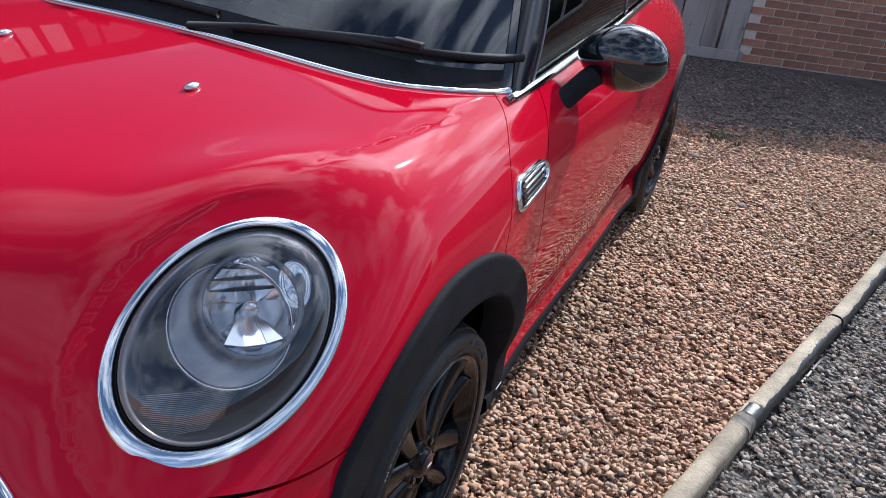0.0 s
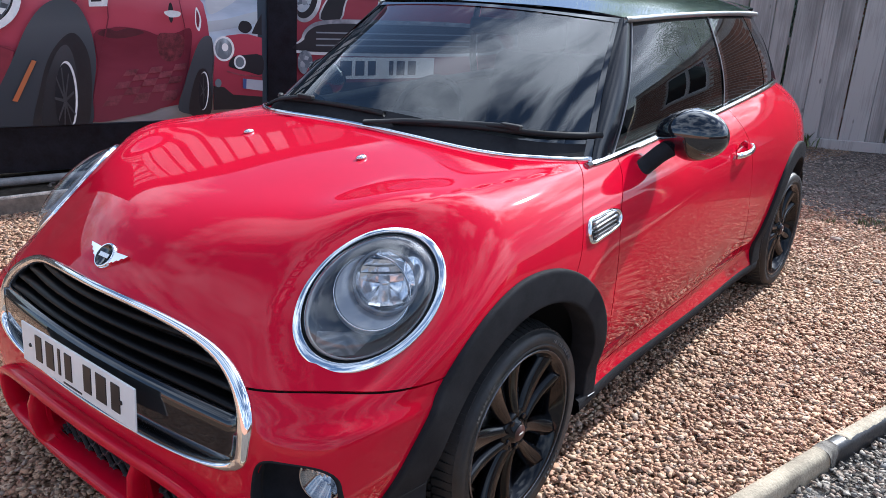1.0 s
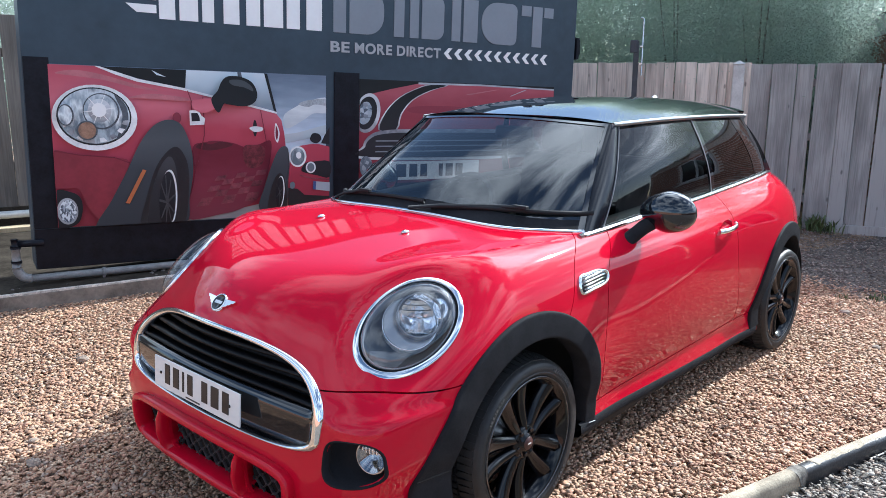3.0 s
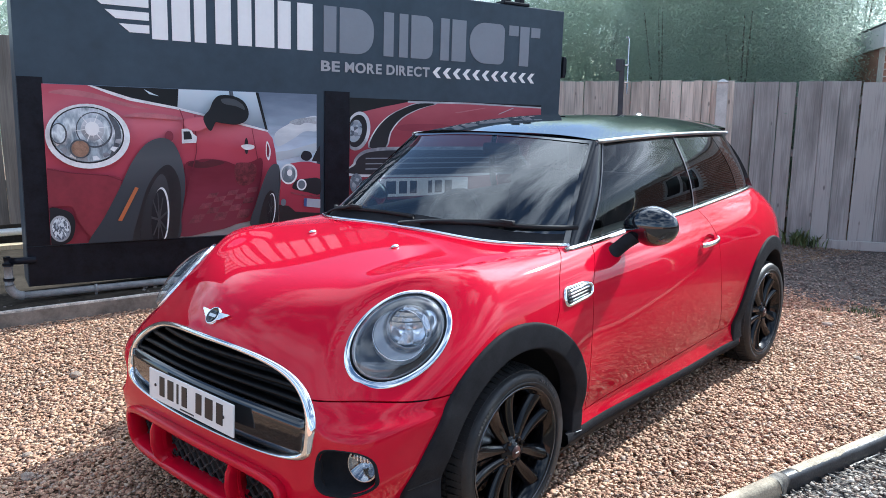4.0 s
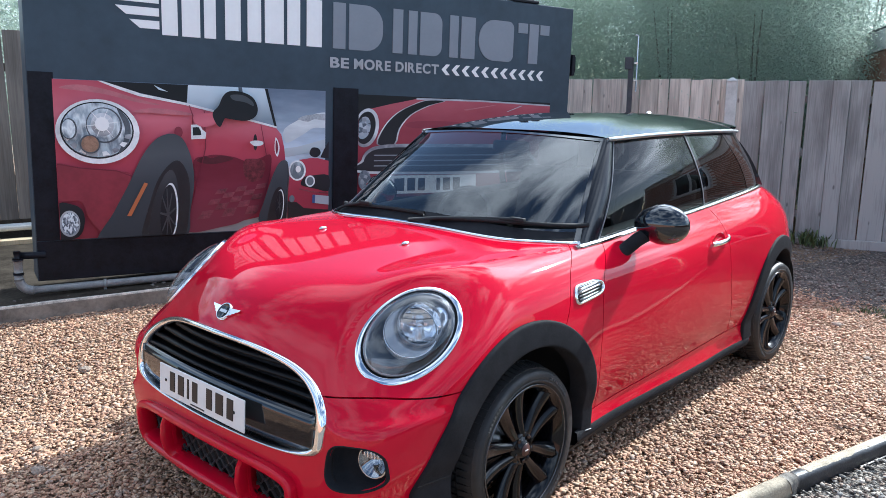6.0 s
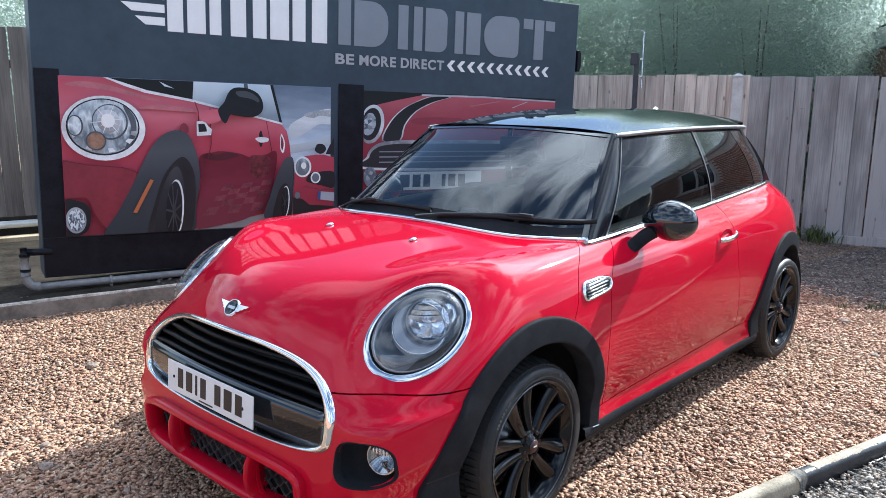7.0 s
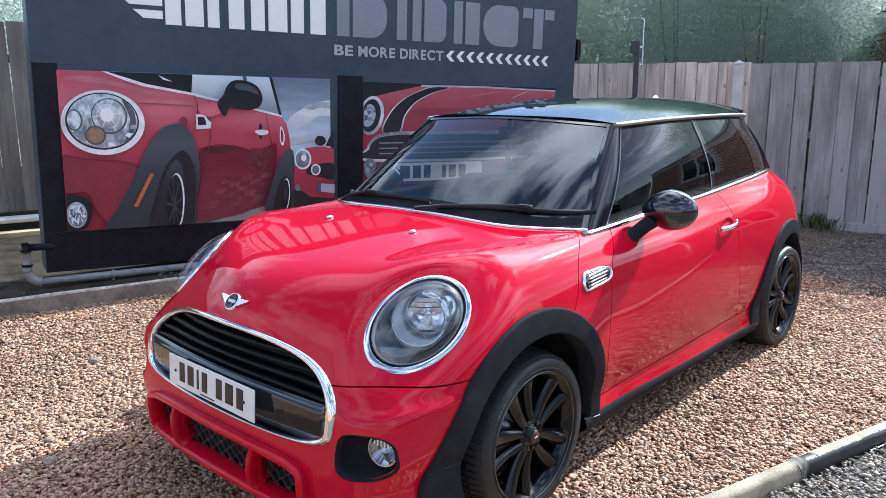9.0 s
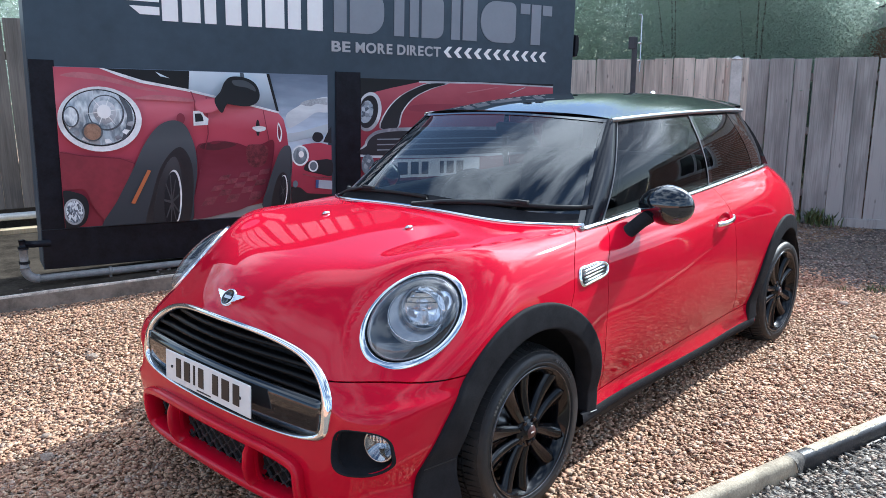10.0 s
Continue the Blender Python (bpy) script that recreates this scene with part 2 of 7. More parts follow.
def board_mat(name, color, dark, spread):
    """Sawn boards: long grain, darker knots and streaks, every board cut from another stretch."""
    m = mat(name, color, 0.9)
    n, l = m.node_tree.nodes, m.node_tree.links
    p = n["Principled BSDF"]
    co, info = n.new("ShaderNodeTexCoord"), n.new("ShaderNodeObjectInfo")
    sh = n.new("ShaderNodeVectorMath")
    sh.operation = 'MULTIPLY_ADD'
    sh.inputs[1].default_value = (1, 1, 1)
    comb = n.new("ShaderNodeCombineXYZ")
    mul = n.new("ShaderNodeMath")
    mul.operation = 'MULTIPLY'
    mul.inputs[1].default_value = 37.0
    l.new(info.outputs["Random"], mul.inputs[0])
    for k in range(3):
        l.new(mul.outputs[0], comb.inputs[k])
    l.new(co.outputs["Object"], sh.inputs[0])
    l.new(comb.outputs[0], sh.inputs[2])

    def field(stretch, scale, detail, kind="ShaderNodeTexNoise"):
        mp = n.new("ShaderNodeMapping")
        mp.inputs["Scale"].default_value = stretch
        l.new(sh.outputs[0], mp.inputs["Vector"])
        t = n.new(kind)
        t.inputs["Scale"].default_value = scale
        if kind == "ShaderNodeTexNoise":
            t.inputs["Detail"].default_value = detail
        l.new(mp.outputs["Vector"], t.inputs["Vector"])
        return t

    def span(src, a, b, c, d):
        r = n.new("ShaderNodeMapRange")
        for k, v in enumerate((a, b, c, d)):
            r.inputs[k + 1].default_value = v
        l.new(src, r.inputs[0])
        return r.outputs[0]

    def times(a, b):
        t = n.new("ShaderNodeMath")
        t.operation = 'MULTIPLY'
        l.new(a, t.inputs[0])
        l.new(b, t.inputs[1])
        return t.outputs[0]

    grain = field((1, 1, .035), 85, 6)
    streak = field((1, 1, .16), 7, 4)
    stain = field((1, 1, .6), 2.2, 5)
    knot = field((1, .3, .42), 8.0, 0, "ShaderNodeTexVoronoi")
    v = times(times(span(grain.outputs["Fac"], .3, .7, .72, 1.16), span(streak.outputs["Fac"], .3, .7, .60, 1.20)),
              times(span(stain.outputs["Fac"], .3, .7, .66, 1.16), span(knot.outputs["Distance"], .05, .11, .40, 1.0)))
    v = times(v, span(info.outputs["Random"], 0, 1, 1 - spread, 1 + spread))
    mix = n.new("ShaderNodeMixRGB")
    mix.inputs[1].default_value, mix.inputs[2].default_value = (*dark, 1), (*color, 1)
    l.new(v, mix.inputs["Fac"])
    l.new(mix.outputs[0], p.inputs["Base Color"])
    b = n.new("ShaderNodeBump")
    b.inputs["Strength"].default_value, b.inputs["Distance"].default_value = .7, .003
    l.new(grain.outputs["Fac"], b.inputs["Height"])
    l.new(b.outputs["Normal"], p.inputs["Normal"])
    return m


M_FENCESIDE = board_mat("dark_weathered_boards", (.27, .235, .20), (.03, .027, .025), .25)
M_FENCE = board_mat("weathered_grey_boards", (.425, .405, .385), (.035, .031, .03), .28)
M_FENCE2 = board_mat("pale_brown_boards", (.78, .68, .58), (.07, .05, .04), .10)
M_PLANK = board_mat("sunlit_timber_plank", (.62, .50, .32), (.15, .10, .06), .10)
M_PALEPIPE = mat("pale_plastic_pipe", (.60, .61, .60), .45, vary=.2, scale=9)
M_POST = mat("pale_concrete_post", (0.66, 0.64, 0.60), 0.9, vary=0.2, scale=8, bump=0.4, bump_scale=90)
M_BRICK = mat("red_brown_brick", (0.40, 0.21, 0.145), 0.9, vary=0.3, scale=12, obj_random=0.22, bump=0.6, bump_scale=120)
M_MORTAR = mat("pale_mortar", (0.74, 0.68, 0.60), 0.95, vary=0.2, scale=20, bump=0.5, bump_scale=150)
M_FASCIA = mat("white_fascia_board", (0.75, 0.75, 0.73), 0.5, vary=0.08, scale=5)
M_FELT = mat("dark_roof_felt", (0.06, 0.06, 0.062), 0.9, vary=0.3, scale=6)
M_GREENMETAL = mat("dark_steel_post", (0.05, 0.055, 0.065), 0.5, vary=0.3, scale=20)


def leaf(name, color, through_color):
    """A leaf that also lets some light through."""
    m = mat(name, color, 0.8, vary=0.3, scale=2.0, island=0.22, spec=0.08)
    n, l = m.node_tree.nodes, m.node_tree.links
    t = n.new("ShaderNodeBsdfTranslucent")
    t.inputs["Color"].default_value = (*through_color, 1)
    x = n.new("ShaderNodeMixShader")
    x.inputs["Fac"].default_value = 0.52
    l.new(n["Principled BSDF"].outputs["BSDF"], x.inputs[1])
    l.new(t.outputs["BSDF"], x.inputs[2])
    l.new(x.outputs["Shader"], n["Material Output"].inputs["Surface"])
    return m


M_LEAF = leaf("hedge_leaf", (0.28, 0.335, 0.29), (0.63, 0.74, 0.62))


def print_mat(name, stops, scale=2.0, amount=0.5, stretch=(1, 1, 1), chips=0.0):
    """Ink of a printed photograph: a ramp of tones up the sheet, broken by soft or faceted variation."""
    m = mat(name, stops[0][1], 0.33, spec=0.22)
    n, l = m.node_tree.nodes, m.node_tree.links
    co = n.new("ShaderNodeTexCoord")
    sep = n.new("ShaderNodeSeparateXYZ")
    l.new(co.outputs["Object"], sep.inputs[0])
    mp = n.new("ShaderNodeMapping")
    mp.inputs["Scale"].default_value = stretch
    l.new(co.outputs["Object"], mp.inputs["Vector"])
    no = n.new("ShaderNodeTexNoise")
    no.inputs["Scale"].default_value, no.inputs["Detail"].default_value = scale, 6
    l.new(mp.outputs["Vector"], no.inputs["Vector"])
    fac = no.outputs["Fac"]
    if chips:
        vo = n.new("ShaderNodeTexVoronoi")
        vo.inputs["Scale"].default_value = chips
        l.new(mp.outputs["Vector"], vo.inputs["Vector"])
        sc = n.new("ShaderNodeSeparateColor")
        l.new(vo.outputs["Color"], sc.inputs[0])
        fac = sc.outputs[0]
    off = n.new("ShaderNodeMath")
    off.operation = 'MULTIPLY_ADD'
    off.inputs[1].default_value, off.inputs[2].default_value = amount, -0.5 * amount
    l.new(fac, off.inputs[0])
    z = n.new("ShaderNodeMath")
    z.operation = 'ADD'
    l.new(sep.outputs["Z"], z.inputs[0])
    l.new(off.outputs[0], z.inputs[1])
    lo, hi = stops[0][0], stops[-1][0]
    mr = n.new("ShaderNodeMapRange")
    mr.inputs[1].default_value, mr.inputs[2].default_value = lo, hi
    l.new(z.outputs[0], mr.inputs[0])
    ramp = n.new("ShaderNodeValToRGB")
    e = ramp.color_ramp.elements
    e[0].position, e[0].color = 0.0, (*stops[0][1], 1)
    e[1].position, e[1].color = 1.0, (*stops[-1][1], 1)
    for h, c in stops[1:-1]:
        e.new((h - lo) / (hi - lo)).color = (*c, 1)
    l.new(mr.outputs[0], ramp.inputs["Fac"])
    l.new(ramp.outputs["Color"], n["Principled BSDF"].inputs["Base Color"])
    return m


M_PHOTORED = print_mat("print_red", [(.55, (0.211, 0.033, 0.050)), (.80, (0.327, 0.043, 0.071)), (1.00, (0.433, 0.062, 0.099)), (1.22, (0.496, 0.077, 0.116)), (1.42, (0.634, 0.172, 0.223)), (1.60, (0.475, 0.091, 0.130))], 1.6, .28, (1, 1, 2.5))
M_PHOTOCRIMSON = print_mat("print_crimson", [(.55, (.17, .028, .042)), (1.15, (.27, .042, .064)), (1.45, (.33, .066, .092)), (1.62, (.42, .100, .130))], 2.2, .45, (1, 1, 2.5))
M_PHOTODARKRED = print_mat("print_dark_red", [(.55, (0.185, 0.042, 0.062)), (.85, (0.215, 0.039, 0.064)), (1.05, (0.165, 0.026, 0.043)), (1.4, (0.260, 0.049, 0.074))], 5, .25, (1, 1, 3))
M_PHOTOSKY = print_mat("print_sky", [(.55, (0.261, 0.252, 0.258)), (.95, (0.559, 0.564, 0.595)), (1.10, (0.745, 0.817, 0.891)), (1.26, (0.559, 0.651, 0.762)), (1.42, (0.298, 0.370, 0.465)), (1.65, (0.158, 0.204, 0.278))], 3.0, .30, (1.2, 1.2, 4.88))
M_PHOTOCLOUD = print_mat("print_cloud", [(1.1, (0.540, 0.585, 0.609)), (1.30, (0.600, 0.645, 0.681)), (1.45, (0.780, 0.825, 0.841)), (1.65, (0.300, 0.360, 0.420))], 5.0, .5, (1, 1, 3))
M_PHOTOBLACK = print_mat("print_black", [(.55, (0.018, 0.018, 0.021)), (1.1, (0.033, 0.036, 0.042)), (1.6, (0.015, 0.017, 0.019))], 3.0, .3)
M_PHOTOGLASS = print_mat("print_pale_glass", [(.6, (.20, .24, .28)), (1.15, (.10, .12, .15)), (1.35, (.50, .55, .60)), (1.65, (.28, .34, .40))], 9.0, .7, (1, 1, 1), 34.0)
M_PHOTOCHROME = print_mat("print_silver", [(.6, (.30, .32, .35)), (1.0, (.62, .64, .67)), (1.2, (.20, .21, .24)), (1.4, (.72, .74, .77)), (1.65, (.40, .43, .47))], 6.0, .5)
M_PHOTOAMBER = print_mat("print_amber", [(.6, (.50, .15, .06)), (1.4, (.42, .20, .09))], 20, .3)
M_WEED = mat("weed_leaf", (0.10, 0.13, 0.045), 0.6, island=0.4)
M_BARK = mat("bark", (0.11, 0.085, 0.065), 0.95, vary=0.4, scale=10, bump=0.8, bump_scale=60)


def chip_bed(name, colors, scale=58.0):
    """A bed of crushed stone seen too far off for single chips: cells of rock colours with relief."""
    m = mat(name, colors[0], 0.9)
    n, l = m.node_tree.nodes, m.node_tree.links
    p = n["Principled BSDF"]
    co = n.new("ShaderNodeTexCoord")
    vo = n.new("ShaderNodeTexVoronoi")
    vo.inputs["Scale"].default_value = scale
    l.new(co.outputs["Object"], vo.inputs["Vector"])
    sep = n.new("ShaderNodeSeparateColor")
    l.new(vo.outputs["Color"], sep.inputs[0])
    ramp = n.new("ShaderNodeValToRGB")
    ramp.color_ramp.interpolation = 'CONSTANT'
    e = ramp.color_ramp.elements
    e[0].position, e[0].color = 0.0, (*colors[0], 1)
    e[1].position, e[1].color = 1.0 / len(colors), (*colors[1], 1)
    for k, c in enumerate(colors[2:]):
        e.new((k + 2) / len(colors)).color = (*c, 1)
    l.new(sep.outputs[0], ramp.inputs["Fac"])
    big = n.new("ShaderNodeTexNoise")
    big.inputs["Scale"].default_value, big.inputs["Detail"].default_value = 0.9, 5
    l.new(co.outputs["Object"], big.inputs["Vector"])
    mr = n.new("ShaderNodeMapRange")
    mr.inputs[1].default_value, mr.inputs[2].default_value = 0.3, 0.7
    mr.inputs[3].default_value, mr.inputs[4].default_value = 0.45, 0.72
    l.new(big.outputs["Fac"], mr.inputs[0])
    hsv = n.new("ShaderNodeHueSaturation")
    l.new(ramp.outputs["Color"], hsv.inputs["Color"])
    l.new(mr.outputs[0], hsv.inputs["Value"])
    l.new(hsv.outputs["Color"], p.inputs["Base Color"])
    b = n.new("ShaderNodeBump")
    b.inputs["Strength"].default_value, b.inputs["Distance"].default_value = 1.0, 0.012
    b.invert = True
    l.new(vo.outputs["Distance"], b.inputs["Height"])
    l.new(b.outputs["Normal"], p.inputs["Normal"])
    return m


GROUND = chip_bed("gravel_bed", [(0.528, 0.345, 0.206), (0.616, 0.443, 0.279), (0.407, 0.237, 0.142), (0.484, 0.304, 0.186), (0.330, 0.196, 0.118), (0.517, 0.314, 0.196), (0.418, 0.319, 0.230), (0.462, 0.278, 0.167)])
M_GREYBED = chip_bed("grey_gravel_bed", [(.27, .235, .195), (.36, .315, .265), (.19, .162, .136), (.315, .235, .18), (.22, .206, .19), (.137, .118, .10)])


# ---------- building helpers ----------
def mesh_ob(name, verts, faces, material, parent=None, label="", smooth=False):
    """One mesh object from vertices and faces, under its parent."""
    me = bpy.data.meshes.new(name)
    me.from_pydata([tuple(map(float, v)) for v in verts], [], [tuple(map(int, f)) for f in faces])
    me.validate()
    me.materials.append(material)
    if smooth:
        me.polygons.foreach_set("use_smooth", [True] * len(me.polygons))
    me.update()
    ob = new(name, me)
    if parent:
        ob.parent = parent
    if label:
        tagged(ob, label)
    return ob


def face_out(ob, inside):
    """Turns a sheet's faces so that they look away from a point inside."""
    me = ob.data
    c = Vector(inside)
    total = sum((f.center - c).normalized().dot(f.normal) * f.area for f in me.polygons)
    if total < 0:
        me.flip_normals()
    return ob


def part(name, bm, material, parent=None, label="", smooth=False):
    """Links a bmesh as one mesh object under a thing or a part."""
    bmesh.ops.recalc_face_normals(bm, faces=bm.faces)
    me = bpy.data.meshes.new(name)
    bm.to_mesh(me)
    bm.free()
    me.materials.append(material)
    if smooth:
        me.polygons.foreach_set("use_smooth", [True] * len(me.polygons))
    ob = new(name, me)
    if parent:
        ob.parent = parent
    if label:
        tagged(ob, label)
    return ob


def thing(name, m, label, category, group="", kind=""):
    """An Empty at the base of a thing, to parent its parts."""
    ob = new(name)
    ob.matrix_world = m
    return tagged(ob, label, category, group, kind)


def box(size, at=(0, 0, 0), bevel=0.0, m=None, bm=None):
    """A box of that size round a point, with bevelled edges."""
    bm = bm or bmesh.new()
    r = bmesh.ops.create_cube(bm, size=1.0)
    vs = r["verts"]
    bmesh.ops.scale(bm, vec=size, verts=vs)
    if bevel:
        es = list({e for v in vs for e in v.link_edges})
        rb = bmesh.ops.bevel(bm, geom=es, offset=bevel, segments=2, affect='EDGES', profile=0.5)
        vs = list({v for f in rb["faces"] for v in f.verts} | {v for v in vs if v.is_valid})
    bmesh.ops.translate(bm, vec=at, verts=vs)
    if m is not None:
        bmesh.ops.transform(bm, matrix=m, verts=vs)
    return bm


def lathe(profile, segs=48, axis=0):
    """Vertices and faces of a turned body: profile of (along, radius) round the axis."""
    vs, fs = [], []
    n = len(profile)
    for i in range(segs):
        a = 2 * math.pi * i / segs
        for h, r in profile:
            c, s = r * math.cos(a), r * math.sin(a)
            vs.append((h, c, s) if axis == 0 else ((c, h, s) if axis == 1 else (c, s, h)))
    for i in range(segs):
        j = (i + 1) % segs
        for k in range(n - 1):
            fs.append((i * n + k, j * n + k, j * n + k + 1, i * n + k + 1))
    return vs, fs


def sweep(points, profile, up=(0, 0, 1), closed=False, cap=True, normals=None, widths=None):
    """Vertices and faces of a profile (side, up) drawn along points."""
    pts = [Vector(p) for p in points]
    n, k = len(pts), len(profile)
    vs, fs = [], []
    for i, p in enumerate(pts):
        a = pts[(i - 1) % n] if (closed or i) else p
        b = pts[(i + 1) % n] if (closed or i < n - 1) else p
        d = (b - a).normalized()
        u = Vector(normals[i]) if normals is not None else Vector(up)
        u = (u - d * u.dot(d)).normalized()
        s = d.cross(u)
        w = widths[i] if widths is not None else 1.0
        vs += [p + s * (x * w) + u * y for x, y in profile]
    for i in range(n if closed else n - 1):
        j = (i + 1) % n
        for q in range(k):
            r = (q + 1) % k
            fs.append((i * k + q, j * k + q, j * k + r, i * k + r))
    if cap and not closed:
        fs += [tuple(range(k))[::-1], tuple(range((n - 1) * k, n * k))]
    return vs, fs


def ring(rx, ry=None, k=10):
    """A round profile for sweep."""
    ry = ry or rx
    return [(rx * math.cos(2 * math.pi * i / k), ry * math.sin(2 * math.pi * i / k)) for i in range(k)]


def spline(xs, ys):
    """A natural cubic through the given stations, as a function of an array."""
    x, y = np.array(xs, float), np.array(ys, float)
    n = len(x)
    h = np.diff(x)
    A, r = np.eye(n), np.zeros(n)
    for i in range(1, n - 1):
        A[i, i - 1], A[i, i], A[i, i + 1] = h[i - 1], 2 * (h[i - 1] + h[i]), h[i]
        r[i] = 6 * ((y[i + 1] - y[i]) / h[i] - (y[i] - y[i - 1]) / h[i - 1])
    c = np.linalg.solve(A, r)

    def f(q):
        q = np.asarray(q, float)
        i = np.clip(np.searchsorted(x, q) - 1, 0, n - 2)
        q = np.clip(q, x[0], x[-1])
        a, b = (x[i + 1] - q) / h[i], (q - x[i]) / h[i]
        return a * y[i] + b * y[i + 1] + ((a ** 3 - a) * c[i] + (b ** 3 - b) * c[i + 1]) * h[i] ** 2 / 6
    return f


def grid_faces(nu, nv):
    return [(i * nv + j, (i + 1) * nv + j, (i + 1) * nv + j + 1, i * nv + j + 1) for i in range(nu - 1) for j in range(nv - 1)]


def text_ob(body, size, material, m, parent, name, depth=0.002):
    """Raised lettering in the built-in font, as one mesh."""
    cu = bpy.data.curves.new(name, 'FONT')
    cu.body, cu.size, cu.extrude, cu.offset = body, size, depth, size * 0.030
    tmp = bpy.data.objects.new(name + "_tmp", cu)
    me = bpy.data.meshes.new_from_object(tmp)
    bpy.data.objects.remove(tmp)
    me.materials.clear()
    me.materials.append(material)
    ob = new(name, me)
    ob.parent = parent
    ob.matrix_local = m
    return ob


# ---------- the car's outer form ----------
# Front axle over the origin, nose towards -y, width along x, wheelbase 2.495 m.
WHEELBASE, WHEEL_Z, TRACK_X = 2.495, 0.305, 0.815
SIDE_Z = spline([.05, .16, .215, .25, .31, .38, .45, .6, .75, .85, .93, 1.0, 1.1], [.72, .772, .800, .797, .786, .803, .820, .834, .828, .808, .762, .695, .58])
PLAN_Y = spline([-1.0, -.5, -.2, .1, .5, 1.2, 1.8, 2.3, 2.7, 2.95, 3.2], [.915, .955, .985, 1., 1., 1.005, 1.0, .985, .935, .87, .78])
NOSE_Z = spline([.0, .15, .25, .35, .45, .55, .65, .75, .85, 1.0, 1.2], [-.74, -.785, -.815, -.822, -.805, -.798, -.785, -.755, -.70, -.60, -.46])
NOSE_K = spline([.0, .3, .5, .65, .8, 1.0, 1.2], [.11, .12, .145, .30, .66, .85, .9])
BONNET_Y = spline([-1.1, -.7, -.5, -.3, -.08, .1, .4, 1.0], [.78, .872, .927, .965, .995, 1.013, 1.036, 1.08])
CREASE_X = spline([-.6, -.33, -.23, -.06, .19, .52, .9], [.36, .545, .600, .643, .681, .718, .75])
TAIL_Z = spline([.0, .3, .6, .9, 1.05, 1.2], [3.0, 3.05, 3.06, 2.99, 2.90, 2.8])
BELT = spline([.2, .43, .64, .97, 1.49, 1.97, 2.49, 2.8, 3.1], [.965, .968, .972, .984, .996, 1.009, 1.022, 1.029, 1.034])
LAMP_C = np.array([.649, -.4455, .802])
LAMP_AZ, LAMP_EL, LAMP_ROLL = .794, .741, .770
LAMP_N = np.array([math.cos(LAMP_EL) * math.sin(LAMP_AZ), -math.cos(LAMP_EL) * math.cos(LAMP_AZ), math.sin(LAMP_EL)])
LAMP_H = np.cross([0, 0, 1.0], LAMP_N); LAMP_H /= np.linalg.norm(LAMP_H)
LAMP_V = np.cross(LAMP_N, LAMP_H)
LAMP_E1 = LAMP_H * math.cos(LAMP_ROLL) + LAMP_V * math.sin(LAMP_ROLL)      # long axis, rising outwards
LAMP_E2 = -LAMP_H * math.sin(LAMP_ROLL) + LAMP_V * math.cos(LAMP_ROLL)
LAMP_A, LAMP_B = .1938, .1355


def smax(a, b, k):
    h = np.maximum(k - np.abs(a - b), 0) / k
    return np.maximum(a, b) + h ** 3 * k / 6


def cowl_y(x):
    return .195 + .20 * (np.abs(x) / .665) ** 7


def body_field(p):
    """Signed field of the painted body: below zero inside."""
    x, y, z = np.abs(p[..., 0]), p[..., 1], p[..., 2]
    flare = 0
    for wy in (0, WHEELBASE):
        r = np.sqrt((y - wy) ** 2 + (z - WHEEL_Z) ** 2)
        flare = flare + (.022 if wy == 0 else .030) * np.exp(-(r / .50) ** 4)
    side = x - SIDE_Z(z) * PLAN_Y(y) - flare
    nose = (NOSE_Z(z) + NOSE_K(z) * x * x) - y
    top = BONNET_Y(y) - .095 * x ** 2.2
    top = top + .026 * np.exp(-((x - .66) / .24) ** 2 - ((y + .25) / .40) ** 2)
    # shallow crease from the screen corner to the lamp
    on = np.exp(-(np.maximum(y + .05, 0) / .42) ** 2) / (1 + np.exp(-(y + .32) / .03))
    top = top + .0065 / (1 + np.exp(-(x - CREASE_X(y)) / .0036)) * on
    bonnet = (z - top) * .95
    tail = y - TAIL_Z(z) + .22 * x * x
    f = smax(nose, bonnet, .20)
    f = smax(f, side, .135 + .165 * np.clip((-.1 - y) / .4, 0, 1))
    f = smax(f, tail, .25)
    # drawn in a little under each lamp
    f = f + .014 * np.exp(-((x - .60) / .15) ** 2 - ((z - .70) / .060) ** 2) / (1 + np.exp((y + .40) / .04))
    # a brow over each fog lamp: below it the bumper stands proud
    brow = 1 / (1 + np.exp((z - .568 - .03 * np.clip((x - .55) / .3, 0, 1)) / .008)) * np.exp(-np.maximum(.46 - z, 0) ** 2 / .012)
    f = f - .015 * brow / (1 + np.exp(-(x - .600) / .014)) / (1 + np.exp((y + .36) / .03))
    # the round of the lamp lies flat in the wing
    q = np.stack([x, y, z], -1) - LAMP_C
    rr = np.sqrt((q @ LAMP_E1 / LAMP_A) ** 2 + (q @ LAMP_E2 / LAMP_B) ** 2)
    w = np.exp(-(rr / 1.55) ** 4) * np.exp(-((q @ LAMP_N) / .20) ** 4)
    f = f * (1 - w) + (q @ LAMP_N) * w
    # the skin dips to the ring on the side towards the grille
    low_in = np.clip(-.05 + (1.1 * (q @ LAMP_E2 / LAMP_B) - .25 * (q @ LAMP_E1 / LAMP_A)) / np.maximum(rr, .2), 0, 1)
    return f + .0065 * low_in / (1 + np.exp((rr - 1.29) / .022)) * np.exp(-((q @ LAMP_N) / .12) ** 4)


def gradient(field, v, e=1e-3):
    g = np.empty_like(v)
    for i in range(3):
        d = np.zeros(3)
        d[i] = e
        g[:, i] = (field(v + d) - field(v - d)) / (2 * e)
    return g


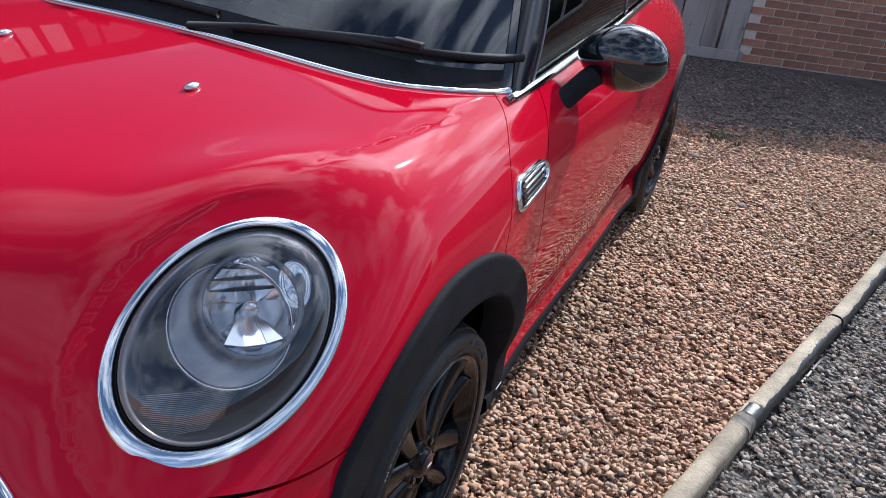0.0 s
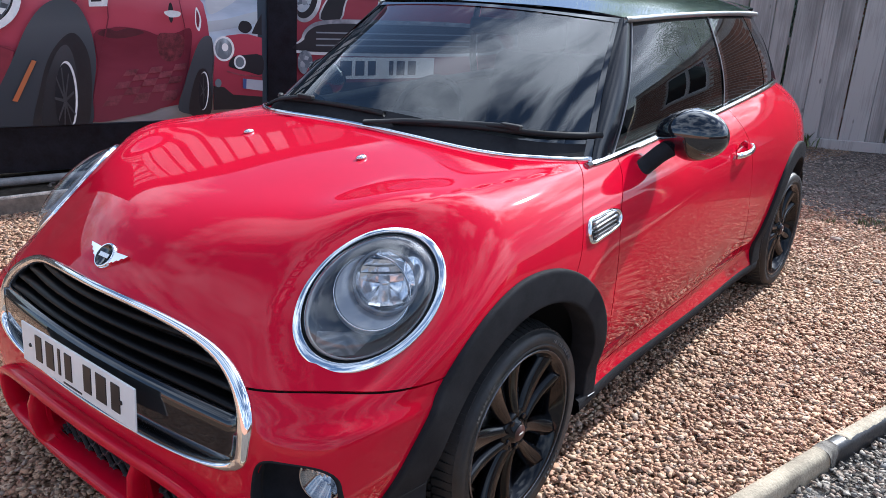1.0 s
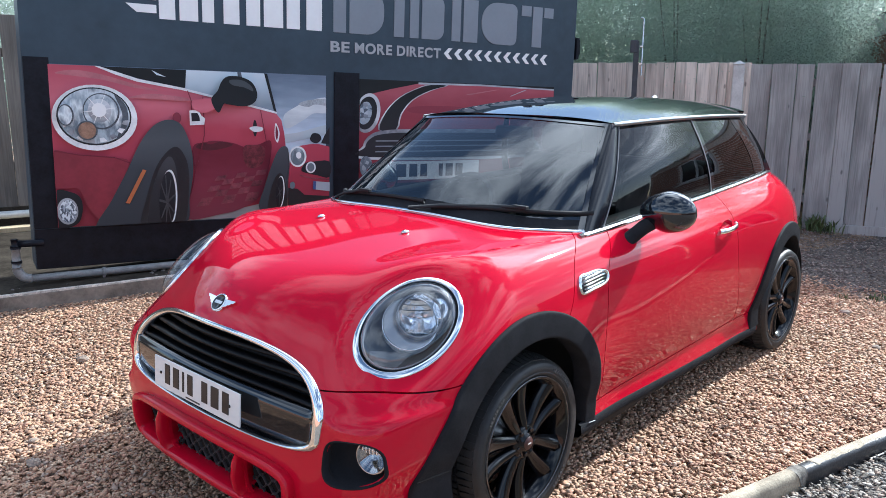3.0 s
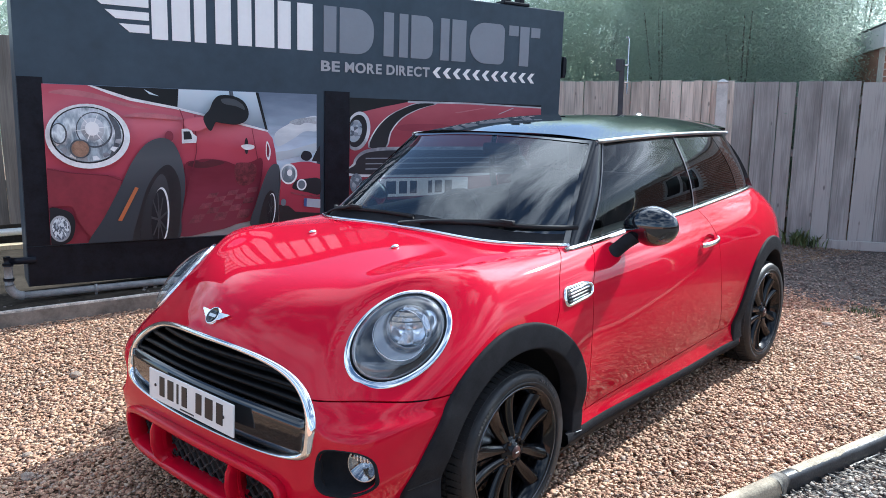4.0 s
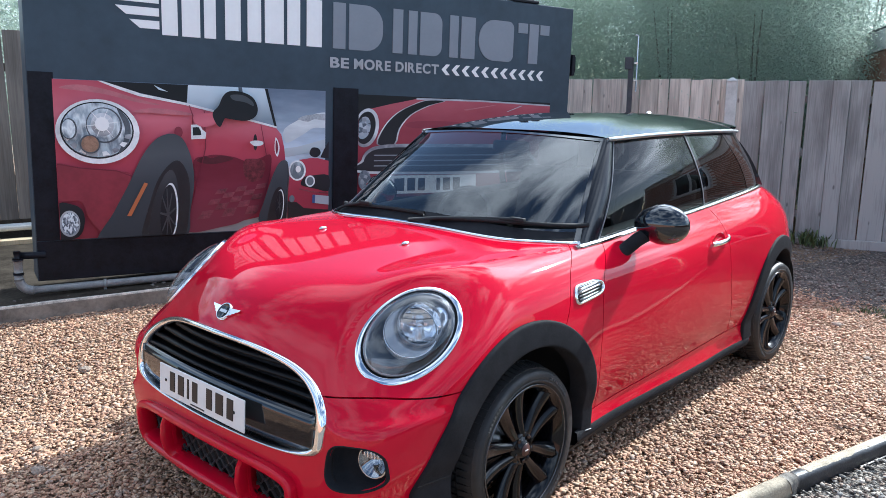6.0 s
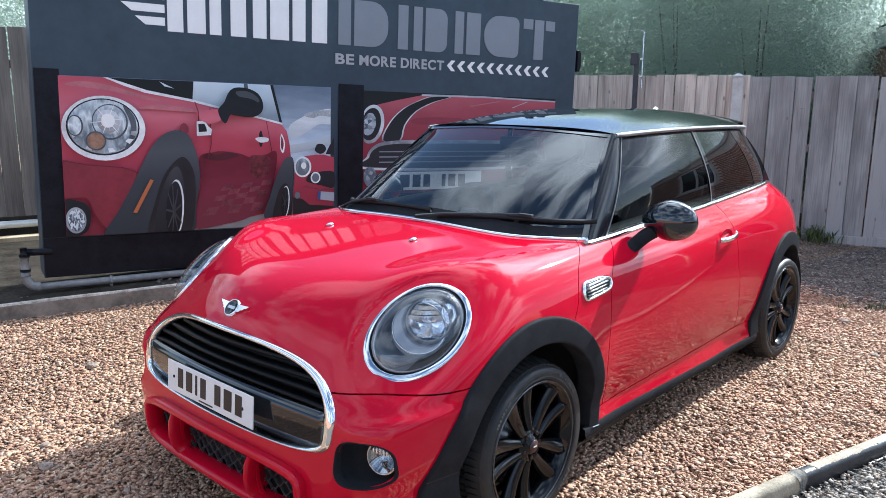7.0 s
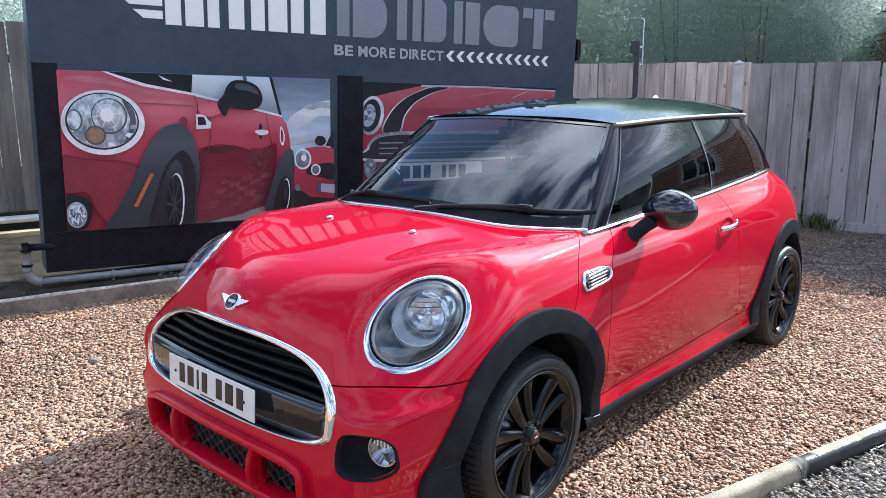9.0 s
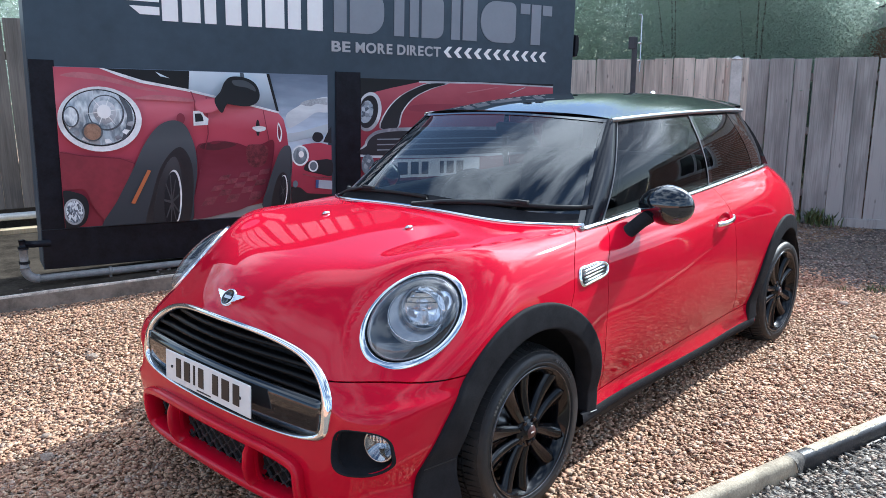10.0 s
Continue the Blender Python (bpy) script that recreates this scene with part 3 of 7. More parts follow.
def settle(field, v, steps=4):
    for _ in range(steps):
        g = gradient(field, v)
        v = v - (field(v) / np.maximum((g * g).sum(1), 1e-6))[:, None] * g
    return v


def skin(field, lo, hi, h):
    """Quads of the field's zero surface on a grid, settled onto the surface."""
    ax = [np.arange(lo[i], hi[i] + h, h) for i in range(3)]
    P = np.stack(np.meshgrid(*ax, indexing="ij"), -1)
    S = field(P) < 0
    c = np.zeros(tuple(s - 1 for s in S.shape), int)
    for i in (0, 1):
        for j in (0, 1):
            for k in (0, 1):
                c += S[i:S.shape[0] - 1 + i, j:S.shape[1] - 1 + j, k:S.shape[2] - 1 + k]
    active = (c > 0) & (c < 8)
    index = -np.ones(c.shape, int)
    index[active] = np.arange(active.sum())
    cells = np.argwhere(active)
    v = np.stack([ax[i][cells[:, i]] + h / 2 for i in range(3)], 1)
    v = settle(field, v, 6)
    faces = []
    for d in range(3):
        a, b = [i for i in range(3) if i != d]
        s0 = np.take(S, range(S.shape[d] - 1), d)
        s1 = np.take(S, range(1, S.shape[d]), d)
        e = np.argwhere(s0 != s1)
        e = e[(e[:, a] > 0) & (e[:, b] > 0) & (e[:, a] < c.shape[a]) & (e[:, b] < c.shape[b])]
        q = []
        for da, db in ((1, 1), (0, 1), (0, 0), (1, 0)):
            t = e.copy()
            t[:, a] -= da
            t[:, b] -= db
            q.append(index[t[:, 0], t[:, 1], t[:, 2]])
        q = np.stack(q, 1)
        inside = s0[e[:, 0], e[:, 1], e[:, 2]]
        flip = inside if d != 1 else ~inside
        q[~flip] = q[~flip][:, ::-1]
        faces.append(q[(q >= 0).all(1)])
    f = np.concatenate(faces)
    return v, [tuple(t) for t in f.tolist()]


def clip(v, faces, value, keep_below=True):
    """Cuts polygons along value(v) = 0. Returns the kept vertices and faces."""
    c = value(v) if keep_below else -value(v)
    pts, extra, out = v.tolist(), {}, []
    cl = c.tolist()
    for f in faces:
        ins = [cl[i] <= 0 for i in f]
        if all(ins):
            out.append(f)
        elif any(ins):
            g = []
            for a, b in zip(f, f[1:] + f[:1]):
                if cl[a] <= 0:
                    g.append(a)
                if (cl[a] <= 0) != (cl[b] <= 0):
                    key = (a, b) if a < b else (b, a)
                    if key not in extra:
                        i, j = key
                        t = cl[i] / (cl[i] - cl[j])
                        pts.append([pts[i][k] + t * (pts[j][k] - pts[i][k]) for k in range(3)])
                        extra[key] = len(pts) - 1
                    g.append(extra[key])
            if len(g) > 2:
                out.append(tuple(g))
    used = sorted({i for f in out for i in f})
    back = {i: n for n, i in enumerate(used)}
    return np.array([pts[i] for i in used]).reshape(-1, 3), [tuple(back[i] for i in f) for f in out]


def shell(v, faces, field, thick):
    """Gives a cut sheet an inward-turned rim, so that its edges have depth."""
    g = gradient(field, v)
    nrm = g / np.linalg.norm(g, axis=1)[:, None]
    count = {}
    for f in faces:
        for a, b in zip(f, f[1:] + f[:1]):
            count[(a, b)] = 1
    rim = [e for e in count if (e[1], e[0]) not in count]
    ids, vs, fs = {}, v.tolist(), list(faces)
    for e in rim:
        for i in e:
            if i not in ids:
                ids[i] = len(vs)
                vs.append((v[i] - nrm[i] * thick).tolist())
    for a, b in rim:
        fs.append((b, a, ids[a], ids[b]))
    return vs, fs, nrm, len(v)


def panel(name, v, faces, field, material, parent, mirror=False, label="", thick=.012):
    """A body panel with smooth normals of the true form and a turned-in rim."""
    v2, f2, nrm, n0 = shell(v, faces, field, thick)
    v2 = np.array(v2)
    if mirror:
        v2 = v2 * np.array([-1, 1, 1])
        nrm = nrm * np.array([-1, 1, 1])
        f2 = [f[::-1] for f in f2]
    nf = len(faces)
    me = bpy.data.meshes.new(name)
    # the rim has vertices of its own, so that the outer normals stay true
    rimverts = sorted({i for f in f2[nf:] for i in f if i < n0})
    add = {i: len(v2) + k for k, i in enumerate(rimverts)}
    allv = np.concatenate([v2, v2[rimverts]]) if rimverts else v2
    f2 = f2[:nf] + [tuple(add.get(i, i) for i in f) for f in f2[nf:]]
    me.from_pydata(allv.tolist(), [], f2)
    me.materials.append(material)
    me.polygons.foreach_set("use_smooth", [True] * len(me.polygons))
    allm = np.zeros((len(allv), 3))
    allm[:n0] = nrm
    me.update()
    me.normals_split_custom_set_from_vertices(allm.tolist())
    ob = new(name, me)
    ob.parent = parent
    if label:
        tagged(ob, label)
    return ob


car = thing("car", pose(0, 0, 0), "glossy red three-door hatchback with black roof, parked on pink gravel", "car")

bv, bf = skin(body_field, (-.02, -.90, .10), (.93, 3.12, 1.10), .0165)
bv, bf = clip(bv, bf, lambda p: -p[:, 0])


def cut_top(p):
    return np.minimum(p[:, 2] - BELT(p[:, 1]), p[:, 1] - cowl_y(p[:, 0]))


ARCH_AT = {0: (-.020, .014), WHEELBASE: (.004, .004)}      # the arches' centres, from the axles


def wheel_cut(wy, r):
    dy, dz = ARCH_AT[wy]
    return lambda p: np.where(p[:, 0] > .4, np.sqrt((p[:, 1] - wy - dy) ** 2 + (p[:, 2] - WHEEL_Z - dz) ** 2) - r, 1.0)


def lamp_cut(p):
    q = p - LAMP_C
    return np.sqrt((q @ LAMP_E1 / LAMP_A) ** 2 + (q @ LAMP_E2 / LAMP_B) ** 2) - 1 + 5 * (np.abs(q @ LAMP_N) > .12)


GR_Z, GR_W, GR_T, GR_B = .54, .563, .205, .098


def grille_value(x, z):
    """Outline of the grille: a flat foot with tight corners under a broad arch."""
    d = np.asarray(z) - GR_Z
    n = np.where(d > 0, 2.25, 5.0)
    return np.abs(x / GR_W) ** n + np.abs(d / np.where(d > 0, GR_T, GR_B)) ** n - 1


def rounded(x, z, cx, cz, hw, hh, n=4.0):
    return np.abs((x - cx) / hw) ** n + np.abs((z - cz) / hh) ** n - 1


FOG = (.680, .449, .081, .071)


def front_holes(p):
    x, y, z = p[:, 0], p[:, 1], p[:, 2]
    g = grille_value(x, z)
    fog = rounded(x, z, *FOG, 3.0)
    mid = rounded(x, z, 0, .305, .230, .077, 8)
    sidev = rounded(x, z, .365, .301, .110, .077, 6)
    return np.where(y < -.4, np.minimum(np.minimum(g, fog), np.minimum(mid, sidev)), 1.0)


bv, bf = clip(bv, bf, cut_top)
for wy in (0, WHEELBASE):
    bv, bf = clip(bv, bf, wheel_cut(wy, .395), False)
bv, bf = clip(bv, bf, lamp_cut, False)
bv, bf = clip(bv, bf, front_holes, False)
bv, bf = clip(bv, bf, lambda p: .185 + .02 * np.clip(p[:, 1], 0, 1) - p[:, 2])

GAP = .0022
BONNET_Z = .636
bonnet_low = lambda p: BONNET_Z + .011 * np.exp(-((np.abs(p[:, 0]) - .675) / .12) ** 2)


BONNET_SIDE = spline([.6, .72, .78, .855, .922, .968, 1.1], [.13, .165, .206, .243, .312, .395, .47])
DOOR_FRONT = spline([.1, .33, .45, .6, .73, .854, .945, 1.05], [.49, .48, .448, .438, .455, .492, .592, .70])
DOOR_REAR = spline([.1, .33, .44, .577, .70, .82, 1.05], [1.87, 1.844, 1.80, 1.748, 1.722, 1.716, 1.716])


def bonnet_side(p):
    """Above zero behind the bonnet's side joint."""
    return p[:, 1] - BONNET_SIDE(p[:, 2])


def door_front(p):
    return p[:, 1] - DOOR_FRONT(p[:, 2])


def door_rear(p):
    return p[:, 1] - DOOR_REAR(p[:, 2])


def sill_line(p):
    return p[:, 2] - (.303 + .014 * p[:, 1])


front_v, front_f = clip(bv, bf, lambda p: p[:, 1] - .66)
bon = clip(*clip(front_v, front_f, lambda p: bonnet_side(p) + GAP), lambda p: bonnet_low(p) + GAP - p[:, 2])
bum = clip(*clip(front_v, front_f, lambda p: p[:, 1] - .0), lambda p: p[:, 2] - bonnet_low(p) + GAP)
wing = clip(*clip(*clip(*clip(bv, bf, lambda p: bonnet_side(p) - GAP, False), lambda p: door_front(p) + GAP), lambda p: p[:, 1] + .0, False), lambda p: sill_line(p) - GAP, False)
door = clip(*clip(*clip(bv, bf, lambda p: door_front(p) - GAP, False), lambda p: door_rear(p) + GAP), lambda p: sill_line(p) - GAP, False)
quarter = clip(*clip(bv, bf, lambda p: door_rear(p) - GAP, False), lambda p: np.maximum(sill_line(p) - GAP, p[:, 1] - WHEELBASE), False)
sill = clip(*clip(*clip(bv, bf, lambda p: sill_line(p) + GAP), lambda p: p[:, 1] - .1, False), lambda p: p[:, 1] - 2.3)
# the painted panels end behind the skirt
sill = clip(*sill, lambda p: p[:, 2] - .226 + .016 * np.clip((p[:, 1] - .36) / 1.2, 0, 1), False)
wing = clip(*wing, lambda p: np.maximum(p[:, 2] - .245, .25 - p[:, 1]), False)


def both(v, f):
    """A half panel and its mirror image, as one sheet."""
    n = len(v)
    return np.concatenate([v, v * np.array([-1, 1, 1])]), list(f) + [tuple(i + n for i in q[::-1]) for q in f]


for side in (False, True):
    panel("door", *door, body_field, M_RED, car, side)
    panel("front_wing", *wing, body_field, M_RED, car, side)
    panel("rear_quarter", *quarter, body_field, M_RED, car, side)
    panel("side_sill", *sill, body_field, M_RED, car, side)


def weld(v, f):
    """Joins the two halves along the middle line."""
    key, back, out = {}, [], []
    for i, p in enumerate(v):
        k = (round(p[0], 4), round(p[1], 4), round(p[2], 4))
        if k not in key:
            key[k] = len(out)
            out.append(p)
        back.append(key[k])
    g = []
    for q in f:
        t = tuple(back[i] for i in q)
        if len(set(t)) == len(t):
            g.append(t)
    return np.array(out), g


panel("bonnet", *weld(*both(*bon)), body_field, M_RED, car)
panel("front_bumper", *weld(*both(*bum)), body_field, M_RED, car)

# dark inner body behind the joints and openings
iv, jf = skin(lambda p: body_field(p) + .022, (-.95, -.90, .12), (.95, 3.12, 1.06), .04)
iv, jf = clip(iv, jf, lambda p: cut_top(np.abs(p) * [1, 0, 1] + p * [0, 1, 0]) + .03)
for wy in (0, WHEELBASE):
    iv, jf = clip(iv, jf, lambda p: wheel_cut(wy, .41)(np.abs(p) * [1, 0, 1] + p * [0, 1, 0]), False)
iv, jf = clip(iv, jf, lambda p: lamp_cut(np.abs(p) * [1, 0, 1] + p * [0, 1, 0]) , False)
iv, jf = clip(iv, jf, lambda p: front_holes(np.abs(p) * [1, 0, 1] + p * [0, 1, 0]), False)
mesh_ob("inner_body", iv, jf, M_DARK, car, smooth=True)
# floor pan and wheel housings
part("floor_pan", box((1.36, 3.5, .05), (0, 1.2, .20), .02), M_DARK, car)
for sx in (1, -1):
    for wy in (0, WHEELBASE):
        vs, fs = lathe([(.38, .0), (.38, .40), (.79, .40)], 40)
        vs = [(sx * a, wy + b, WHEEL_Z + c) for a, b, c in vs]
        keep = [f for f in fs if sum(vs[i][2] for i in f) / 4 > .17]
        mesh_ob("wheel_housing", vs, keep, M_DARK, car, smooth=True)


def on_side(y, z):
    """The body's half width at a place on its side."""
    x = np.full(np.shape(y), .83)
    for _ in range(25):
        x = x - body_field(np.stack([x, y, z], -1)) * .9
    return x


# wheel-arch trims of black plastic
def arch(wy, sx):
    n = 72
    a = np.linspace(radians(-9 if wy == 0 else -22), radians(202 if wy == 0 else 190), n)
    inner = .376
    lean = np.clip(-np.cos(a), -1, 1)
    dy, dz = ARCH_AT[wy]
    outer = (.472 if wy == 0 else .462) + .022 * lean
    if wy == 0:
        # the front trim runs out wider towards the bottom of the bumper
        outer = outer + .085 * np.clip((a - radians(152)) / radians(44), 0, 1) ** 1.4
    vs, fs = [], []
    lip = []
    for r, off in ((inner, -.07), (inner, .001), (inner + .0008, .0045), (inner + .004, .0065), (inner + .009, .0072), (outer - .012, .0125),
                   (outer - .006, .0125), (outer - .002, .011), (outer, .007), (outer, -.004)):
        rr = r + np.zeros(n)
        y, z = wy + dy + rr * np.cos(a), WHEEL_Z + dz + rr * np.sin(a)
        z = np.maximum(z, .165)
        x = np.maximum(on_side(y, np.maximum(z, .345)) + off, on_side(y, np.maximum(z, .2)) + (.003 if off > 0 else -.07))
        lip.append(np.stack([sx * x, y, z], 1))
    k = len(lip)
    vs = np.stack(lip, 1).reshape(-1, 3)
    fs = grid_faces(n, k)
    if sx < 0:
        fs = [f[::-1] for f in fs]
    return mesh_ob("wheel_arch_trim", vs, fs, M_PLASTIC, car, smooth=True)


for sx in (1, -1):
    for wy in (0, WHEELBASE):
        arch(wy, sx)
    # joint between the front arch trim and the corner piece below it
    ja = np.full(9, radians(176))
    jr = np.linspace(.379, .525, 9)
    jy, jz = ARCH_AT[0][0] + jr * np.cos(ja), WHEEL_Z + ARCH_AT[0][1] + jr * np.sin(ja)
    jx = on_side(jy, np.maximum(jz, .345)) + np.linspace(.0072, .0125, 9) + .0006
    vs, fs = sweep(np.stack([sx * jx, jy, jz], 1), ring(.0026, .0014, 6), up=(sx, 0, 0))
    mesh_ob("trim_joint", vs, fs, M_DARK, car, "", True)
    # pale open joint between the rear foot of the front trim and the skirt
    ja = np.full(7, radians(-9.5))
    jr = np.linspace(.400, .452, 7)
    jy, jz = ARCH_AT[0][0] + jr * np.cos(ja), WHEEL_Z + ARCH_AT[0][1] + jr * np.sin(ja)
    jx = on_side(jy, np.maximum(jz, .345)) + .0125
    vs, fs = sweep(np.stack([sx * jx, jy, jz], 1), ring(.0016, .0016, 6), up=(sx, 0, 0))
    mesh_ob("trim_joint", vs, fs, M_LIGHTJOINT, car, "", True)
    # black skirt below the sill, from wheel to wheel
    y = np.linspace(.318, 2.10, 30)
    rows = []
    for z, off in ((.262, -.008), (.257, .004), (.224, .004), (.206, -.008), (.178, -.10)):
        zz = np.full(30, z) - (.030 if z > .2 else .004) * np.clip((y - .36) / 1.2, 0, 1)
        rows.append(np.stack([sx * (on_side(y, np.maximum(zz, .21)) + off), y, zz + .006 * (y - .36)], 1))
    vs = np.stack(rows, 1).reshape(-1, 3)
    mesh_ob("sill_skirt", vs, grid_faces(30, 5), M_PLASTIC, car, smooth=True)

# ---------- glasshouse ----------
RAIL_X = spline([.78, .90, 1.1, 1.5, 2.0, 2.35, 2.5, 2.7], [.538, .553, .570, .582, .560, .518, .490, .452])
RAIL_Z = spline([.78, .90, 1.1, 1.5, 2.0, 2.35, 2.5, 2.7], [1.366, 1.370, 1.376, 1.380, 1.374, 1.364, 1.357, 1.340])
GL_X = lambda y: on_side(y, BELT(y)) - .012


def side_pane(name, y0, y1, material, sx, inset=0.0, n=16, m=10):
    """A strip of the side glass between two lines (y at the belt, y at the roof)."""
    vs = []
    for i in range(n):
        t = i / (n - 1)
        yb, yt = y0[0] + (y1[0] - y0[0]) * t, y0[1] + (y1[1] - y0[1]) * t
        b = np.array([float(GL_X(np.array(yb))) - inset, yb, float(BELT(yb)) - .004])
        c = np.array([float(RAIL_X(yt)) - inset, yt, float(RAIL_Z(yt)) - .004])
        for j in range(m):
            s = j / (m - 1)
            q = b + (c - b) * s
            q[0] += .028 * math.sin(math.pi * s) * (1 - .25 * s)
            vs.append(q * np.array([sx, 1, 1]))
    fs = grid_faces(n, m)
    if sx > 0:
        fs = [f[::-1] for f in fs]
    return face_out(mesh_ob(name, vs, fs, material, car, smooth=True), (0, 1.6, 1.1))


A0, A1 = (.55, .905), (.600, .94)
B0, B1 = (1.72, 1.61), (1.775, 1.655)
C0, C1 = (2.44, 2.17), (2.86, 2.56)
for sx in (1, -1):
    w = side_pane("door_window", A1, B0, M_TINTGLASS, sx, .006, 20)
    side_pane("centre_pillar", B0, B1, M_BLACKPAINT, sx, .003, 3)
    side_pane("pillar_seal", (1.716, 1.606), (1.727, 1.617), M_SEAL, sx, .001, 2)
    w = side_pane("rear_side_window", B1, C0, M_PRIVACY, sx, .006)
    side_pane("rear_pillar_cover", C0, C1, M_PIANO, sx, .004)


def screen_point(s, v):
    b = np.array([s * .728, .207 + .350 * abs(s) ** 6, 1.022 - .052 * s * s])
    t = np.array([s * .562, .838 + .057 * s * s, 1.398 - .026 * s * s])
    q = b + (t - b) * v
    return q + np.array([0, -.5, .86]) * (.020 * math.sin(math.pi * v))


def screen(name, s0, s1, v0, v1, material, off=0.0, n=41, m=25):
    vs = []
    for i in range(n):
        for j in range(m):
            q = screen_point(s0 + (s1 - s0) * i / (n - 1), v0 + (v1 - v0) * j / (m - 1))
            vs.append(q + np.array([0, -.5, .86]) * off)
    return face_out(mesh_ob(name, vs, grid_faces(n, m), material, car, smooth=True), (0, 1.2, .9))


screen("windscreen", -.955, .955, .02, .975, M_WSGLASS)
for s0, s1 in ((-.972, -.940), (.940, .972)):
    screen("screen_border", s0, s1, .0, 1.0, M_PIANO, .002, 5)


def side_line(y, sx, s):
    """A point on a line (y at the belt, y at the roof) of the side glass."""
    b = np.array([float(GL_X(np.array(y[0]))), y[0], float(BELT(y[0])) - .004])
    c = np.array([float(RAIL_X(y[1])), y[1], float(RAIL_Z(y[1])) - .004])
    q = b + (c - b) * s
    q[0] += .028 * math.sin(math.pi * s) * (1 - .25 * s)
    return q * np.array([sx, 1, 1])


for sx in (1, -1):
    pv, n, m = [], 9, 25
    for j in range(m):
        v = j / (m - 1)
        e0, e1 = screen_point(.958 * sx, v), side_line(A1, sx, v)
        out = np.array([sx * .62, -.62, .45])
        for i in range(n):
            t = i / (n - 1)
            pv.append(e0 + (e1 - e0) * t + out * (.004 + .014 * math.sin(math.pi * t) ** .8))
    face_out(mesh_ob("screen_pillar", pv, grid_faces(m, n), M_PILLAR, car, "gloss black screen pillar", True), (0, 1.2, 1.0))
    seal = [side_line(A1, sx, v) + np.array([sx * .006, -.002, .0]) for v in np.linspace(.02, .99, 16)]
    vs, fs = sweep(seal, ring(.0025, .0035, 6), up=(sx, 0, .3))
    mesh_ob("window_seal", vs, fs, M_SEAL, car, "", True)
    # dark linings inside the doors
    y = np.linspace(.55, 2.8, 24)
    bl = np.stack([np.stack([sx * (GL_X(y) - .03 - dx), y, BELT(y) - dz], 1) for dx, dz in ((.0, .004), (.02, .02), (.05, .20), (.06, .5))], 1).reshape(-1, 3)
    mesh_ob("door_lining", bl, grid_faces(24, 4), M_DASH, car, smooth=True)
screen("screen_header", -1.0, 1.0, .965, 1.01, M_BLACKPAINT, .003, 41, 4)
screen("scuttle_panel", -.97, .97, -.06, .10, M_PLASTIC, .002, 61, 5)

# roof with a crown and a turned-down edge
ROOF_END = 2.62
rv = []
NU, NV = 49, 41
for i in range(NU):
    s = -1 + 2 * i / (NU - 1)
    for j in range(NV):
        t = j / (NV - 1)
        y0 = .836 + .060 * s * s
        y1 = ROOF_END - .10 * s * s
        y = y0 + (y1 - y0) * t
        xr, zr = float(RAIL_X(y)) + .006, float(RAIL_Z(y)) + .010
        crown = float(spline([.82, 1.1, 1.5, 2.0, 2.4, 2.7], [1.402, 1.449, 1.474, 1.472, 1.452, 1.425])(y))
        z = zr + (crown - zr) * (1 - abs(s) ** 2.8)
        rv.append((xr * s, y, z))
mesh_ob("roof", rv, grid_faces(NU, NV), M_BLACKPAINT, car, "gloss black roof panel", True)
for sx in (1, -1):
    y = np.linspace(.89, 2.5, 40)
    pts = np.stack([sx * (RAIL_X(y) + .012), y, RAIL_Z(y) + .004], 1)
    vs, fs = sweep(pts, ring(.008, .010, 8))
    mesh_ob("roof_gutter", vs, fs, M_GUTTER, car, smooth=True)
# spoiler lip over the tailgate
vs, fs = sweep([(x, 2.60 - .35 * x * x, 1.424 - .30 * x * x) for x in np.linspace(-.41, .41, 25)],
               [(-.10, -.006), (.06, -.02), (.075, -.008), (.05, .008), (-.10, .012)], cap=True)
mesh_ob("roof_spoiler", vs, fs, M_BLACKPAINT, car, smooth=True)
# tailgate glass and the closing rear panel
tv = []
for i in range(21):
    s = -1 + i / 10
    for j in range(9):
        t = j / 8
        b = np.array([s * .56, 2.93 - .10 * s * s, 1.02])
        c = np.array([s * .46, 2.58 - .06 * s * s, 1.385 - .03 * s * s])
        tv.append(b + (c - b) * t + np.array([0, .03, .02]) * math.sin(math.pi * t))
face_out(mesh_ob("tailgate_window", tv, grid_faces(21, 9), M_PRIVACY, car, smooth=True), (0, 2, 1))
# antenna fin
vs, fs = lathe([(.0, .034), (.012, .030), (.03, .018), (.045, .008), (.05, 0)], 20, 2)
mesh_ob("roof_antenna", [(x * .7, 2.34 + y * 1.6, 1.448 + z * .55) for x, y, z in vs], fs, M_SATIN, car, smooth=True)


# ---------- bright trims ----------
def ribbon(name, pts, normals, half, proud, material, label="", k=None):
    prof = [(-half, -.004), (-half, proud * .5), (-half * .5, proud), (half * .5, proud), (half, proud * .5), (half, -.004)]
    vs, fs = sweep(pts, prof, normals=normals)
    return mesh_ob(name, vs, fs, material, car, label, True)


